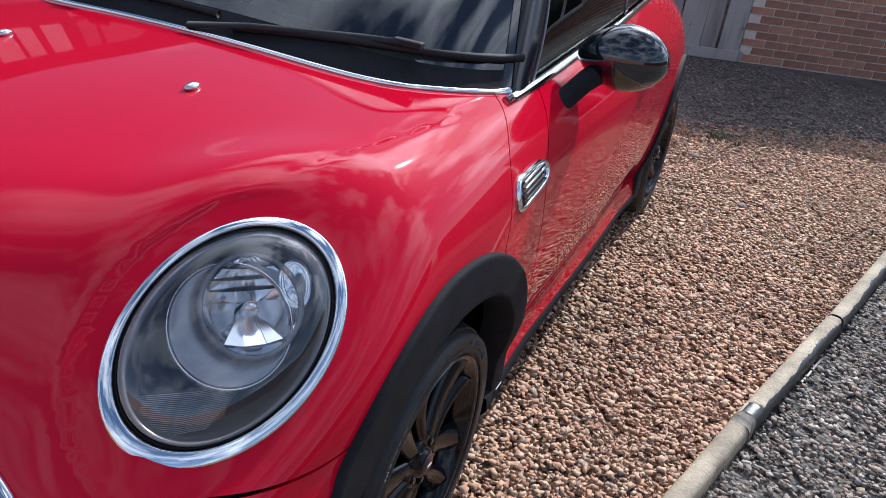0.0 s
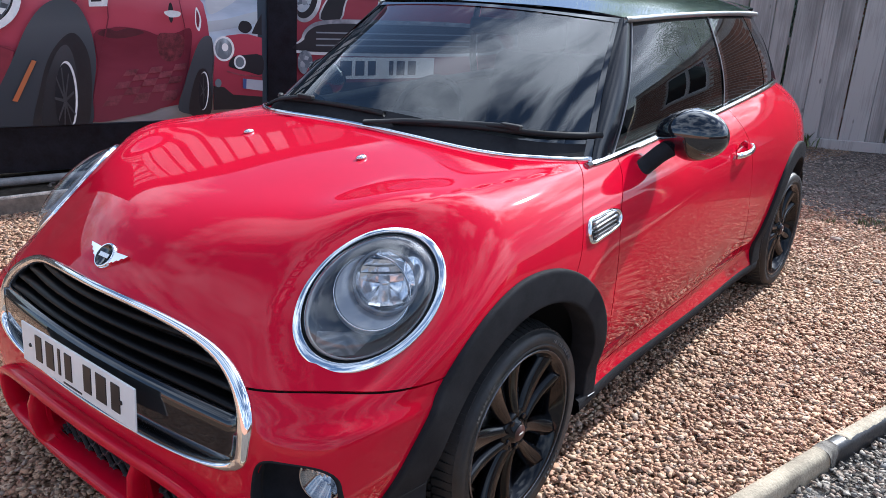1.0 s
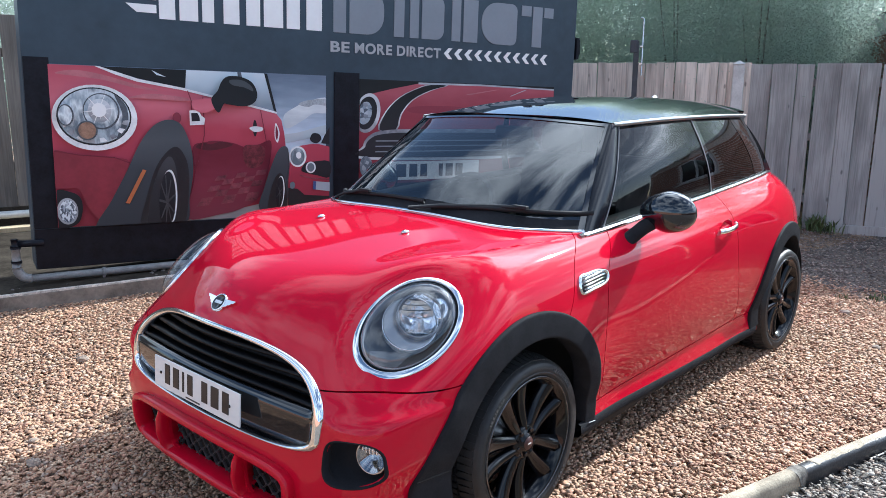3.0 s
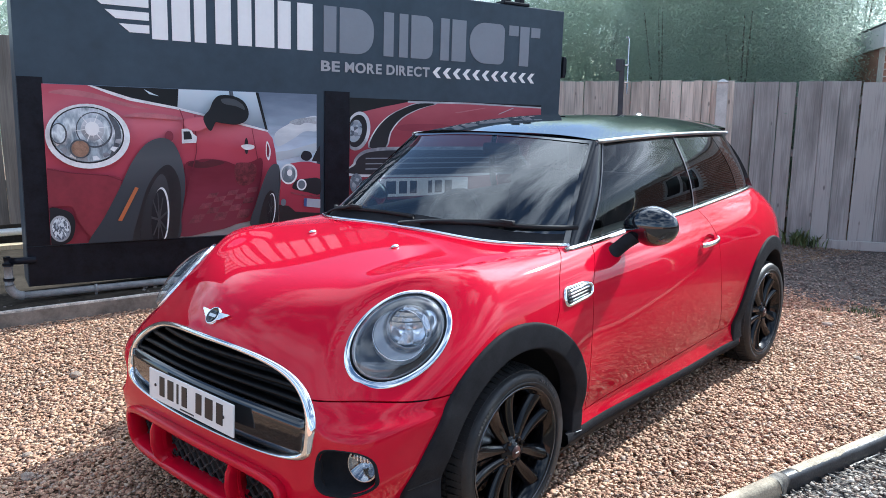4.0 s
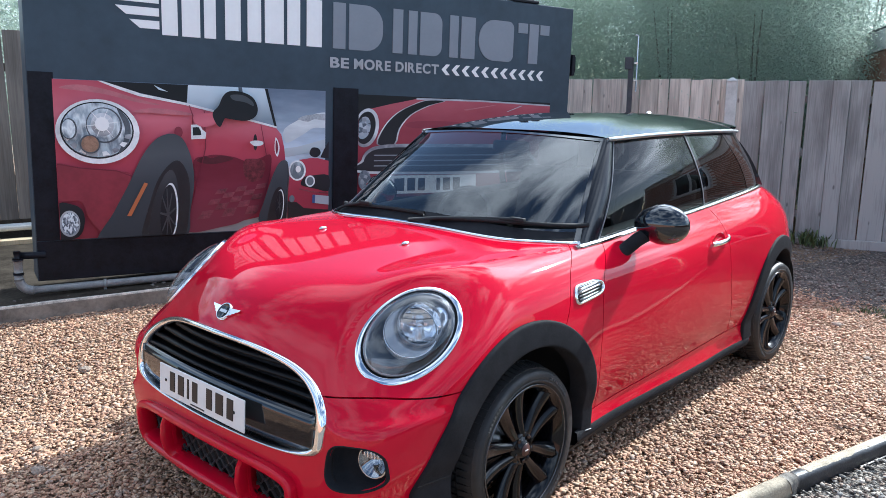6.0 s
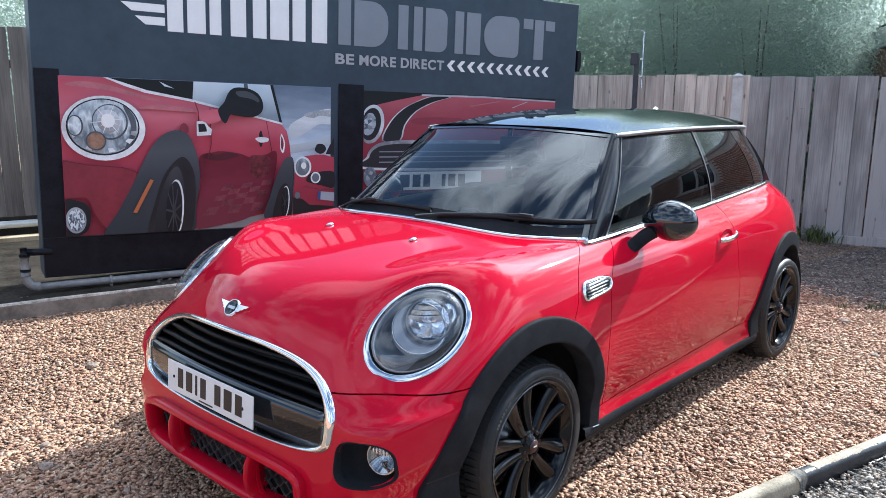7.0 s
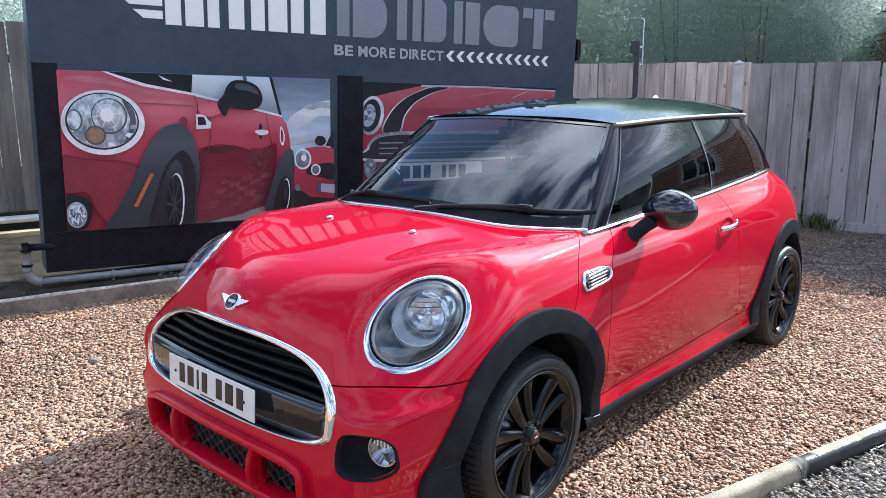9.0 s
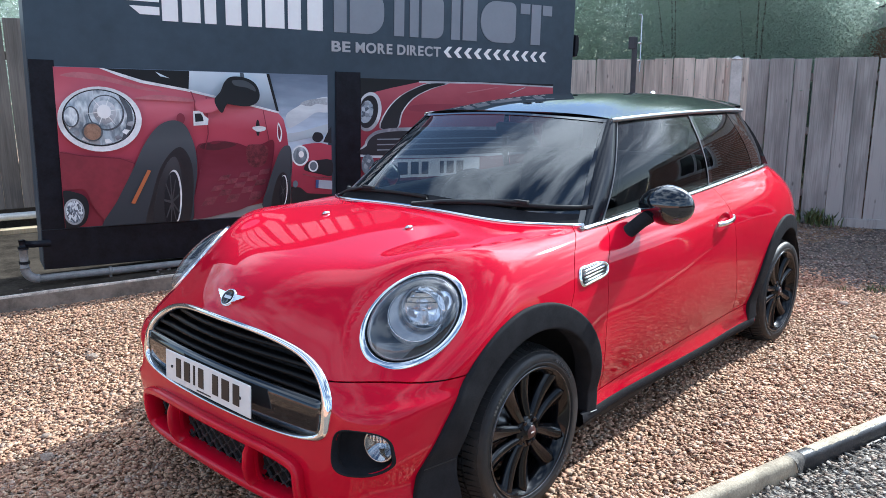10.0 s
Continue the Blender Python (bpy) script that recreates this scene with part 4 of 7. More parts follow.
xs = np.linspace(-.700, .700, 81)
cy = cowl_y(xs)
cz = np.array([float(BONNET_Y(a)) - .095 * abs(b) ** 2.2 for a, b in zip(cy, xs)])
pts = np.stack([xs, cy, cz], 1)
pts = settle(body_field, pts, 3)
nr = gradient(body_field, pts)
ribbon("cowl_trim", pts + nr * .001, nr, .008, .007, M_CHROME, "chrome strip along the windscreen base")
for sx in (1, -1):
    y = np.linspace(.43, 2.80, 60)
    z = BELT(y) + .002
    p = np.stack([on_side(y, z), y, z], 1)
    nn = gradient(body_field, p)
    p, nn = p * [sx, 1, 1], nn * [sx, 1, 1]
    ribbon("belt_trim", p, nn, .012, .008, M_CHROME, "chrome strip under the side windows")


# ---------- wheels ----------
def wheel(sx, wy, steer=0.0):
    """Tyre, ten-spoke black rim and brake disc, turned about the wheel's axle (local +x is outward)."""
    w = thing("wheel", pose(0, 0, 0), "", "")
    w.parent = car
    w.matrix_local = pose(sx * TRACK_X, wy - (.015 if wy == 0 else 0), WHEEL_Z, 0, 0, (0 if sx > 0 else 180) + steer)
    R, r = .310, .236
    prof = [(-.19, r), (-.20, r + .02), (-.205, r + .055), (-.196, R - .018), (-.178, R - .008), (-.10, R - .006), (-.02, R - .008), (-.004, R - .018),
            (.008, r + .052), (.004, r + .018), (-.004, r + .004), (-.012, r - .004)]
    vs, fs = lathe(prof, 72)
    tyre = mesh_ob("tyre", vs, fs, M_RUBBER, w, "", True)
    # tread blocks round the shoulder
    bv2, bf2 = [], []
    for i in range(72):
        a0 = 2 * math.pi * i / 72
        for x0, x1, sh in ((-.185, -.145, 0), (-.135, -.075, .3), (-.065, -.012, .6)):
            b = len(bv2)
            for da in (sh * .03, sh * .03 + .066):
                for x in (x0, x1):
                    rr = R - (.012 if x in (-.185, -.012) else 0)
                    for h in (-.010, .003):
                        a = a0 + da
                        bv2.append((x, (rr + h) * math.cos(a), (rr + h) * math.sin(a)))
            bf2 += [(b, b + 1, b + 3, b + 2), (b + 4, b + 6, b + 7, b + 5), (b + 1, b + 5, b + 7, b + 3), (b, b + 2, b + 6, b + 4),
                    (b, b + 4, b + 5, b + 1), (b + 2, b + 3, b + 7, b + 6)]
    mesh_ob("tread", bv2, bf2, M_RUBBER, tyre)
    # raised rings on the sidewall
    vs, fs = lathe([(.006, r + .016), (.0095, r + .020), (.006, r + .024)], 72)
    mesh_ob("sidewall_ring", vs, fs, M_RUBBER, tyre, "", True)
    # worn raised lettering on the sidewall, as short bars
    lv, lf = [], []
    for start, count in ((.55, 11), (2.2, 8), (3.7, 11), (5.3, 7)):
        for i in range(count):
            a0 = start + i * .052
            wd = .016 + .018 * ((i * 7 + count) % 3) / 2
            b = len(lv)
            for a in (a0, a0 + wd):
                for rr, x in ((r + .031, .0052), (r + .031, .0082), (r + .042, .0092), (r + .042, .006)):
                    lv.append((x, rr * math.cos(a), rr * math.sin(a)))
            lf += [(b, b + 1, b + 5, b + 4), (b + 1, b + 2, b + 6, b + 5), (b + 2, b + 3, b + 7, b + 6), (b, b + 3, b + 2, b + 1), (b + 4, b + 5, b + 6, b + 7)]
    tagged(mesh_ob("sidewall_marks", lv, lf, M_TYREMARK, tyre, "worn grey raised bars"), kind="stuff")
    # rim barrel and lip
    vs, fs = lathe([(-.19, r), (-.17, r - .02), (-.05, r - .028), (-.02, r - .018), (-.002, r - .004), (.004, r + .002), (.002, r + .007), (-.008, r + .004)], 72)
    rim = mesh_ob("rim", vs, fs, M_RIM, w, "black alloy rim", True)
    # thin pale ring: the reflection along the rim, put into colour
    vs, fs = lathe([(.0015, r + .0035), (.0052, r + .0050), (.0052, r + .0064), (.0015, r + .0080)], 72)
    mesh_ob("rim_glint", vs, fs, M_RIMGLINT, rim, "bright ring that paints the reflection along the rim", True)
    # five twin spokes, each a tapered bar with a ridge
    for i in range(5):
        for d in (-1, 1):
            a = 2 * math.pi * i / 5 + .31
            sv, sf = [], []
            n = 13
            for j in range(n):
                t = j / (n - 1)
                rad = .045 + (r - .056) * t
                off = d * (.0205 + .037 * t ** 1.1)
                hw = .0165 + .0150 * t * (1.7 - .7 * t)
                face = -.016 - .012 * math.sin(math.pi * t * .9) + .009 * t
                for o, x in ((-hw, face - .034), (-hw, face - .007), (-d * hw * .35, face + .006), (hw, face - .007), (hw, face - .034)):
                    yy, zz = off + o, rad
                    sv.append((x, yy * math.cos(a) - zz * math.sin(a), yy * math.sin(a) + zz * math.cos(a)))
            for j in range(n - 1):
                for q in range(5):
                    e = (q + 1) % 5
                    sf.append((j * 5 + q, j * 5 + e, j * 5 + 5 + e, j * 5 + 5 + q))
            sf += [(4, 3, 2, 1, 0), tuple(range(n * 5 - 5, n * 5))]
            mesh_ob("spoke", sv, sf, M_RIM, rim, smooth=True)
    vs, fs = lathe([(-.07, .060), (-.022, .064), (-.014, .056), (-.016, .034), (-.006, .032), (-.003, .022), (-.003, .0)], 40)
    hub = mesh_ob("hub", vs, fs, M_RIM, w, "", True)
    vs, fs = lathe([(-.004, .024), (.0, .022), (.0012, .0)], 32)
    mesh_ob("hub_cap", vs, fs, mat("hub_cap_disc", (.060, .022, .018), .35), hub, "dark red-brown hub cap with a pale mark", True)
    part("cap_mark", box((.002, .020, .005), (.002, 0, 0), .001), mat("cap_mark_paint", (.55, .53, .50), .4), hub)
    for i in range(5):
        a = 2 * math.pi * i / 5 + .31 + math.pi / 5
        vs, fs = lathe([(-.03, .0095), (-.012, .0095), (-.009, .007), (-.009, 0)], 10)
        mesh_ob("wheel_bolt", [(x, y + .047 * math.cos(a), z + .047 * math.sin(a)) for x, y, z in vs], fs, M_RIM, hub)
    vs, fs = lathe([(-.125, .07), (-.12, .142), (-.105, .142), (-.105, .07), (-.085, .068), (-.085, 0)], 48)
    mesh_ob("brake_disc", vs, fs, M_DISC, w, "", True)
    cal = bmesh.new()
    box((.07, .07, .16), (-.105, .125, .02), .015, bm=cal)
    part("brake_caliper", cal, M_DARK, w)
    return w


for sx in (1, -1):
    for wy in (0, WHEELBASE):
        wheel(sx, wy)


# ---------- head lamps ----------
def lamp_frame(sx):
    c, e1, e2, n = (np.array(q) * [sx, 1, 1] for q in (LAMP_C, LAMP_E1, LAMP_E2, LAMP_N))
    return lambda u, v, w: tuple(c + e1 * u + e2 * v + n * w)


def lamp_rings(at, rows, k=64):
    """Nested ellipse rings given as (scale, depth), or (half width, half height, depth, du, dv)."""
    vs = []
    for row in rows:
        if len(row) == 2:
            a, b, w, du, dv = LAMP_A * row[0], LAMP_B * row[0], row[1], 0, 0
        else:
            a, b, w, du, dv = row
        vs += [at(du + a * math.cos(2 * math.pi * i / k), dv + b * math.sin(2 * math.pi * i / k), w) for i in range(k)]
    fs = [(r * k + i, r * k + (i + 1) % k, (r + 1) * k + (i + 1) % k, (r + 1) * k + i) for r in range(len(rows) - 1) for i in range(k)]
    return vs, fs


def head_lamp(sx):
    at = lamp_frame(sx)
    lamp = thing("head_lamp", pose(0, 0, 0), "round head lamp in a chrome ring", "")
    lamp.parent = car
    # chrome surround, broadest at its foot
    inner = lambda k, w: (LAMP_A * k, LAMP_B * k, w, .0045 * math.sin(LAMP_ROLL), .0045 * math.cos(LAMP_ROLL))
    def sunk(u, v, w):
        h = u * math.cos(LAMP_ROLL) - v * math.sin(LAMP_ROLL)
        return at(u, v, w - .009 * min(1, max(0, -h / .13)))

    vs, fs = lamp_rings(sunk, [(1.050, -.03), (1.048, .001), (1.042, .0040), (1.032, .0058), (1.02, .0066), inner(.950, .0095), inner(.940, .0095), inner(.931, .0075), inner(.925, .003), inner(.923, -.02)])
    mesh_ob("lamp_ring", vs, fs, M_CHROME, lamp, "chrome ring", True)
    vs, fs = lamp_rings(sunk, [inner(.925, -.002), inner(.915, .002), inner(.899, .002), inner(.885, -.012)])
    mesh_ob("lamp_seal", vs, fs, M_DARK, lamp, "", True)
    # bowl
    vs, fs = lamp_rings(at, [inner(.893, -.001), (.872, .008), (.848, .010), (.825, -.025), (.74, -.050), (.5, -.075), (.02, -.085)])
    mesh_ob("lamp_bowl", vs, fs, M_LAMPDARK, lamp, "", True)
    # inner units are upright rounds: (half width, half height, depth, out, up) along the level and the rising axis
    c = math.cos(LAMP_ROLL)
    d = math.sin(LAMP_ROLL)
    u0, v0 = .034, .043

    def hv(h, v, w):
        v = v0 + (v - v0) * .84
        return at(h * c + v * d, -h * d + v * c, w + .014)

    def rounds(rows, k=56):
        vs = []
        for a, b, w, du, dv in rows:
            vs += [hv(du + a * math.cos(2 * math.pi * i / k), dv + b * math.sin(2 * math.pi * i / k), w) for i in range(k)]
        return vs, [(r * k + i, r * k + (i + 1) % k, (r + 1) * k + (i + 1) % k, (r + 1) * k + i) for r in range(len(rows) - 1) for i in range(k)]

    bu, bv_ = u0 - .031, v0 - .030
    vs, fs = rounds([(.089, .112, -.055, bu, bv_), (.088, .111, -.030, bu, bv_), (.082, .104, -.024, bu, bv_), (.073, .090, -.042, u0 - .002, v0)])
    mesh_ob("running_light", vs, fs, M_LAMPGREY, lamp, "grey crescent bezel", True)
    vs, fs = rounds([(.0895, .1125, -.030, bu, bv_), (.0885, .1115, -.0235, bu, bv_), (.0865, .1085, -.0235, bu, bv_)])
    mesh_ob("bezel_edge", vs, fs, M_CHROME, lamp, "", True)
    vs, fs = rounds([(.077, .096, -.045, u0, v0), (.076, .095, -.020, u0, v0), (.071, .089, -.017, u0, v0), (.068, .086, -.028, u0, v0)])
    mesh_ob("reflector_ring", vs, fs, M_LAMPDARK, lamp, "", True)
    vs, fs = rounds([(.068, .086, -.026, u0, v0), (.060, .076, -.046, u0, v0), (.041, .053, -.064, u0, v0), (.021, .026, -.074, u0, v0), (.001, .001, -.078, u0, v0)])
    mesh_ob("reflector", vs, fs, M_REFLECTOR, lamp, "", True)
    hv2 = lambda h, v, w: hv(u0 + (h - u0) * 1.15, v0 + (v - v0) * 1.15, w)
    # stepped facets in the upper half, a plain fan below
    for i in range(4):
        v1 = .014 + .0155 * i
        v2 = v1 + .0145
        w1, w2 = (.056 * math.sqrt(max(.02, 1 - (q / .073) ** 2)) for q in (v1, v2))
        p = []
        for s in np.linspace(-1, 1, 7):
            p += [hv2(u0 + w1 * s, v0 + v1, -.066 + .008 * i + .018 * s * s), hv2(u0 + w2 * s, v0 + v2, -.050 + .008 * i + .012 * s * s), hv2(u0 + w1 * s, v0 + v1, -.074 + .008 * i + .018 * s * s)]
        f = []
        for q in range(6):
            f += [(q * 3, q * 3 + 3, q * 3 + 4, q * 3 + 1), (q * 3, q * 3 + 2, q * 3 + 5, q * 3 + 3)]
        mesh_ob("reflector_facet", p, f, M_REFLECTOR, lamp)
    for i in range(3):
        o = (-.036, -.012, .016, .036)[i:i + 2]
        p = [hv2(u0 + o[0] * .25, v0 + .004, -.070), hv2(u0 + o[1] * .25, v0 + .004, -.070), hv2(u0 + o[1], v0 - .062 + .25 * abs(o[1]), -.036 + .003 * i), hv2(u0 + o[0], v0 - .062 + .25 * abs(o[0]), -.036 + .003 * i),
             hv2(u0 + o[1], v0 - .060 + .25 * abs(o[1]), -.050), hv2(u0 + o[0], v0 - .060 + .25 * abs(o[0]), -.050)]
        mesh_ob("reflector_facet", p, [(0, 1, 2, 3), (3, 2, 4, 5)], M_REFLECTOR, lamp)
    vs, fs = rounds([(.013, .013, -.066, u0, v0), (.012, .012, -.036, u0, v0), (.008, .008, -.030, u0, v0), (.0005, .0005, -.028, u0, v0)], 24)
    mesh_ob("bulb_shield", vs, fs, M_SATIN, lamp, "", True)
    vs, fs = rounds([(.026, .050, -.056, .104, .078), (.024, .046, -.026, .102, .078), (.015, .032, -.032, .102, .078), (.001, .001, -.042, .102, .078)], 28)
    mesh_ob("turn_reflector", vs, fs, M_REFLECTOR, lamp, "", True)
    # fluted lower field
    for i in range(22):
        v = -.088 - .0031 * i
        hw = .070 - .0012 * i
        cu = -.052 - .0015 * i
        vs, fs = sweep([hv(cu - hw, v, -.046), hv(cu, v - .003, -.050), hv(cu + hw, v, -.046)], ring(.0005, .0005, 5), up=tuple(LAMP_N))
        mesh_ob("lens_flute", vs, fs, M_LAMPGREY, lamp)
    # domed clear cover
    vs, fs = lamp_rings(at, [inner(.905, -.004), inner(.888, .010), (.83, .021), (.70, .033), (.5, .0435), (.3, .050), (.1, .053), (.005, .0532)])
    cover = mesh_ob("lamp_cover", vs, fs, M_LENS, lamp, "clear domed cover", True)
    face_out(cover, at(0, 0, -.1)).data.update()
    cover.visible_shadow = False
    return lamp


for sx in (1, -1):
    head_lamp(sx)


# ---------- grille, plate, badge, fog lamps ----------
def nose_y(x, z):
    y = np.full(np.shape(x), -.75)
    x, z = np.broadcast_to(x, np.shape(y)), np.broadcast_to(z, np.shape(y))
    for _ in range(30):
        y = y + body_field(np.stack([x, y, z], -1)) * .8
    return y


def grille_outline(scale=1.0, n=120):
    pts = []
    for i in range(n):
        a = 2 * math.pi * i / n
        lo, hi = .0, .8
        for _ in range(30):
            m = (lo + hi) / 2
            if grille_value(np.array(m * math.cos(a)), np.array(GR_Z + m * math.sin(a) * .45)) < 0:
                lo = m
            else:
                hi = m
        pts.append((lo * math.cos(a) * scale, GR_Z + lo * math.sin(a) * .45 * scale))
    return np.array(pts)


def nose_points(xz, off=0.0):
    x, z = xz[:, 0], xz[:, 1]
    p = np.stack([x, nose_y(x, z), z], 1)
    g = gradient(body_field, p)
    g /= np.linalg.norm(g, axis=1)[:, None]
    return p + g * off, g


grille = thing("grille", pose(0, 0, 0), "wide black grille with chrome surround", "")
grille.parent = car
gp, gn = nose_points(grille_outline())
prof = [(-.015, -.012), (-.015, .006), (-.009, .012), (.004, .013), (.012, .006), (.015, -.03)]
ga = np.abs(gp[:, 0]) / GR_W
wide = np.where(gp[:, 2] > GR_Z, .70 + .65 * ga ** 3, .24 + .95 * ga ** 8)
vs, fs = sweep(gp, prof, closed=True, normals=gn, widths=wide)
mesh_ob("grille_surround", vs, fs, M_CHROME, grille, "chrome grille surround", True)


def grille_sheet(name, depth, scale, material):
    o = grille_outline(scale, 96)
    rows = []
    for k in (1.0, .8, .6, .4, .2, .02):
        q = o.copy()
        q[:, 0] *= k
        q[:, 1] = GR_Z + (q[:, 1] - GR_Z) * k
        rows.append(nose_points(q, 0)[0] + np.array([0, depth, 0]))
    vs = np.concatenate(rows)
    fs = [(r * 96 + i, r * 96 + (i + 1) % 96, (r + 1) * 96 + (i + 1) % 96, (r + 1) * 96 + i) for r in range(5) for i in range(96)]
    return mesh_ob(name, vs, fs, material, grille, "", True)


grille_sheet("grille_backing", .060, 1.0, M_DARK)


def half_width(z):
    lo, hi = 0.0, .6
    for _ in range(30):
        m = (lo + hi) / 2
        if grille_value(np.array(m), np.array(z)) < 0:
            lo = m
        else:
            hi = m
    return lo


# bowed slats above the plate
for i, z in enumerate((.708, .675, .642, .609)):
    hw = half_width(z) - .012
    xs = np.linspace(-hw, hw, 33)
    zz = z - .020 * (xs / .5) ** 2
    p = np.stack([xs, nose_y(xs, zz) + .014, zz], 1)
    vs, fs = sweep(p, [(-.030, -.004), (-.006, -.009), (.006, -.006), (.008, .0), (.004, .005), (-.03, .006)], up=(0, 0, 1))
    mesh_ob("grille_slat", vs, fs, M_SLAT, grille, "gloss black slat", True)
# gloss black band that carries the plate
xs = np.linspace(-half_width(.50) + .010, half_width(.50) - .010, 33)
p = np.stack([xs, nose_y(xs, np.full(33, .53)) + .004, np.full(33, .525) - .010 * (xs / .5) ** 2], 1)
vs, fs = sweep(p, [(-.03, -.090), (.001, -.085), (.007, -.03), (.007, .03), (.003, .066), (-.03, .070)], up=(0, 0, 1))
mesh_ob("plate_band", vs, fs, M_PIANO, grille, "gloss black lower band", True)

plate = thing("number_plate", pose(0, 0, 0), "white number plate with dark bars", "")
plate.parent = car
PLATE_Y, PLATE_Z = -.830, .531
pm = pose(.004, PLATE_Y, PLATE_Z, -4, 0, 0)
part("plate_sheet", box((.545, .006, .112), (0, 0, 0), .0025, pm), M_PLATE, plate)
px = -.196
for k, wd in enumerate((.034, .040, .012, .034, 0, .036, .046, .038)):
    if wd == 0:
        px += .035
        continue
    part("plate_bar", box((wd, .003, .072), (px + wd / 2, -.0036, .004), .001, pm), M_BLACKINK, plate)
    px += wd + .022
part("plate_bar", box((.090, .002, .005), (-.01, -.0034, -.046), .0005, pm), M_BLACKINK, plate)
for sx in (-.225, .215):
    vs, fs = lathe([(.0, .006), (-.003, .005), (-.004, 0)], 12, 1)
    mesh_ob("plate_screw", [tuple(pm @ Vector((x + sx, y - .003, z))) for x, y, z in vs], fs, M_BLACKINK, plate)

# round badge with wings, without lettering
badge = thing("badge", pose(0, 0, 0), "round black badge with chrome wings", "")
badge.parent = car
bp, bn = nose_points(np.array([[0.0, .806]]))
bn0 = Vector(bn[0])
bm_ = Matrix.Translation(Vector(bp[0]) + bn0 * .004) @ bn0.to_track_quat('Z', 'Y').to_matrix().to_4x4()
vs, fs = lathe([(-.006, .033), (.004, .033), (.007, .030), (.006, .027), (.004, .026), (.0045, 0)], 36, 2)
mesh_ob("badge_disc", [tuple(bm_ @ Vector(v)) for v in vs], fs, M_PIANO, badge, "", True)
vs, fs = lathe([(-.006, .034), (.004, .034), (.0075, .031), (.006, .0275), (.003, .027)], 36, 2)
mesh_ob("badge_ring", [tuple(bm_ @ Vector(v)) for v in vs], fs, M_CHROME, badge, "", True)
part("badge_bar", box((.040, .012, .002), (0, 0, .006), .0008, bm_), M_SATIN, badge)
for sx in (1, -1):
    bmw = bmesh.new()
    outline = [(.029, .017), (.083, .020), (.074, .010), (.066, .0085), (.060, .001), (.052, -.0005), (.046, -.008), (.039, -.009), (.029, -.017)]
    lo_ = [bmw.verts.new(bm_ @ Vector((sx * x, y, -.004))) for x, y in outline]
    hi_ = [bmw.verts.new(bm_ @ Vector((sx * x, y, .0045 - .04 * (x - .029)))) for x, y in outline]
    bmw.faces.new(hi_)
    bmw.faces.new(lo_[::-1])
    for k in range(len(outline)):
        e = (k + 1) % len(outline)
        bmw.faces.new((lo_[k], lo_[e], hi_[e], hi_[k]))
    part("badge_wing", bmw, M_CHROME, badge)

# fog lamps in their dark pockets
for sx in (1, -1):
    fog = thing("fog_lamp", pose(0, 0, 0), "round fog lamp in a black recess", "")
    fog.parent = car
    n = 48
    rows = []
    for sc, d in ((1.045, .004), (1.035, -.0015), (1.0, -.0030), (.96, .003), (.90, .07), (.5, .085), (.02, .09)):
        pts = []
        for i in range(n):
            a = 2 * math.pi * i / n
            ca, sa2 = math.cos(a), math.sin(a)
            rr = (abs(ca) ** 3 + abs(sa2) ** 3) ** (-1 / 3)
            pts.append((FOG[0] + FOG[2] * rr * ca * sc, FOG[1] + FOG[3] * rr * sa2 * sc))
        q = np.array(pts)
        d += 0 if sx > 0 else .008
        pp = nose_points(q)[0] + np.array([-.25 * d, d, 0])
        rows.append(pp * [sx, 1, 1])
    vs = np.concatenate(rows)
    fs = [(r * n + i, r * n + (i + 1) % n, (r + 1) * n + (i + 1) % n, (r + 1) * n + i) for r in range(6) for i in range(n)]
    mesh_ob("fog_recess", vs, fs, M_PLASTIC, fog, "", True)
    fm = pose(sx * .709, -.664, .464, 0, 0, sx * 22) @ Matrix.Diagonal((1.03, 1, 1.17, 1))
    for nm, prof, m in (("fog_body", [(.06, .046), (-.004, .050), (-.010, .047), (-.008, .042), (.03, .030), (.04, 0)], M_FOGBOWL),
                        ("fog_lens", [(-.006, .045), (-.016, .038), (-.022, .022), (-.024, 0)], M_LENS)):
        vs, fs = lathe(prof, 36, 1)
        o = mesh_ob(nm, [tuple(fm @ Vector(v)) for v in vs], fs, m, fog, "", True)
        if nm == "fog_lens":
            face_out(o, tuple(fm @ Vector((0, .05, 0)))).visible_shadow = False
    # bright ribbed upper half behind the lens
    for i in range(7):
        x = -.033 + .011 * i
        part("fog_rib", box((.0060, .010, .034 * math.sqrt(1 - (x / .040) ** 2)), (x, .010, .018), .002, fm), M_REFLECTOR, fog)

# lower intakes: backing, honeycomb bars and the red splitter frame that stands proud
low = thing("lower_grille", pose(0, 0, 0), "black mesh lower intakes in a red frame", "")
low.parent = car
xs = np.linspace(-.50, .50, 41)
rows = [np.stack([xs, nose_y(xs, np.full(41, .30)) + .065, np.full(41, z)], 1) for z in (.20, .30, .39)]
mesh_ob("intake_backing", np.stack(rows, 1).reshape(-1, 3), grid_faces(41, 3), M_DARK, low)
for i in range(7):
    z = .236 + .023 * i
    xx = np.linspace(-.47, .47, 61)
    zz = z + .0095 * np.where((np.arange(61) + (2 if i % 2 else 0)) % 4 < 2, 1, -1)
    p = np.stack([xx, nose_y(xx, np.full(61, .30)) + .040, zz], 1)
    vs, fs = sweep(p, ring(.0022, .006, 6), up=(0, 1, 0))
    mesh_ob("mesh_bar", vs, fs, M_MESH, low)
out = []
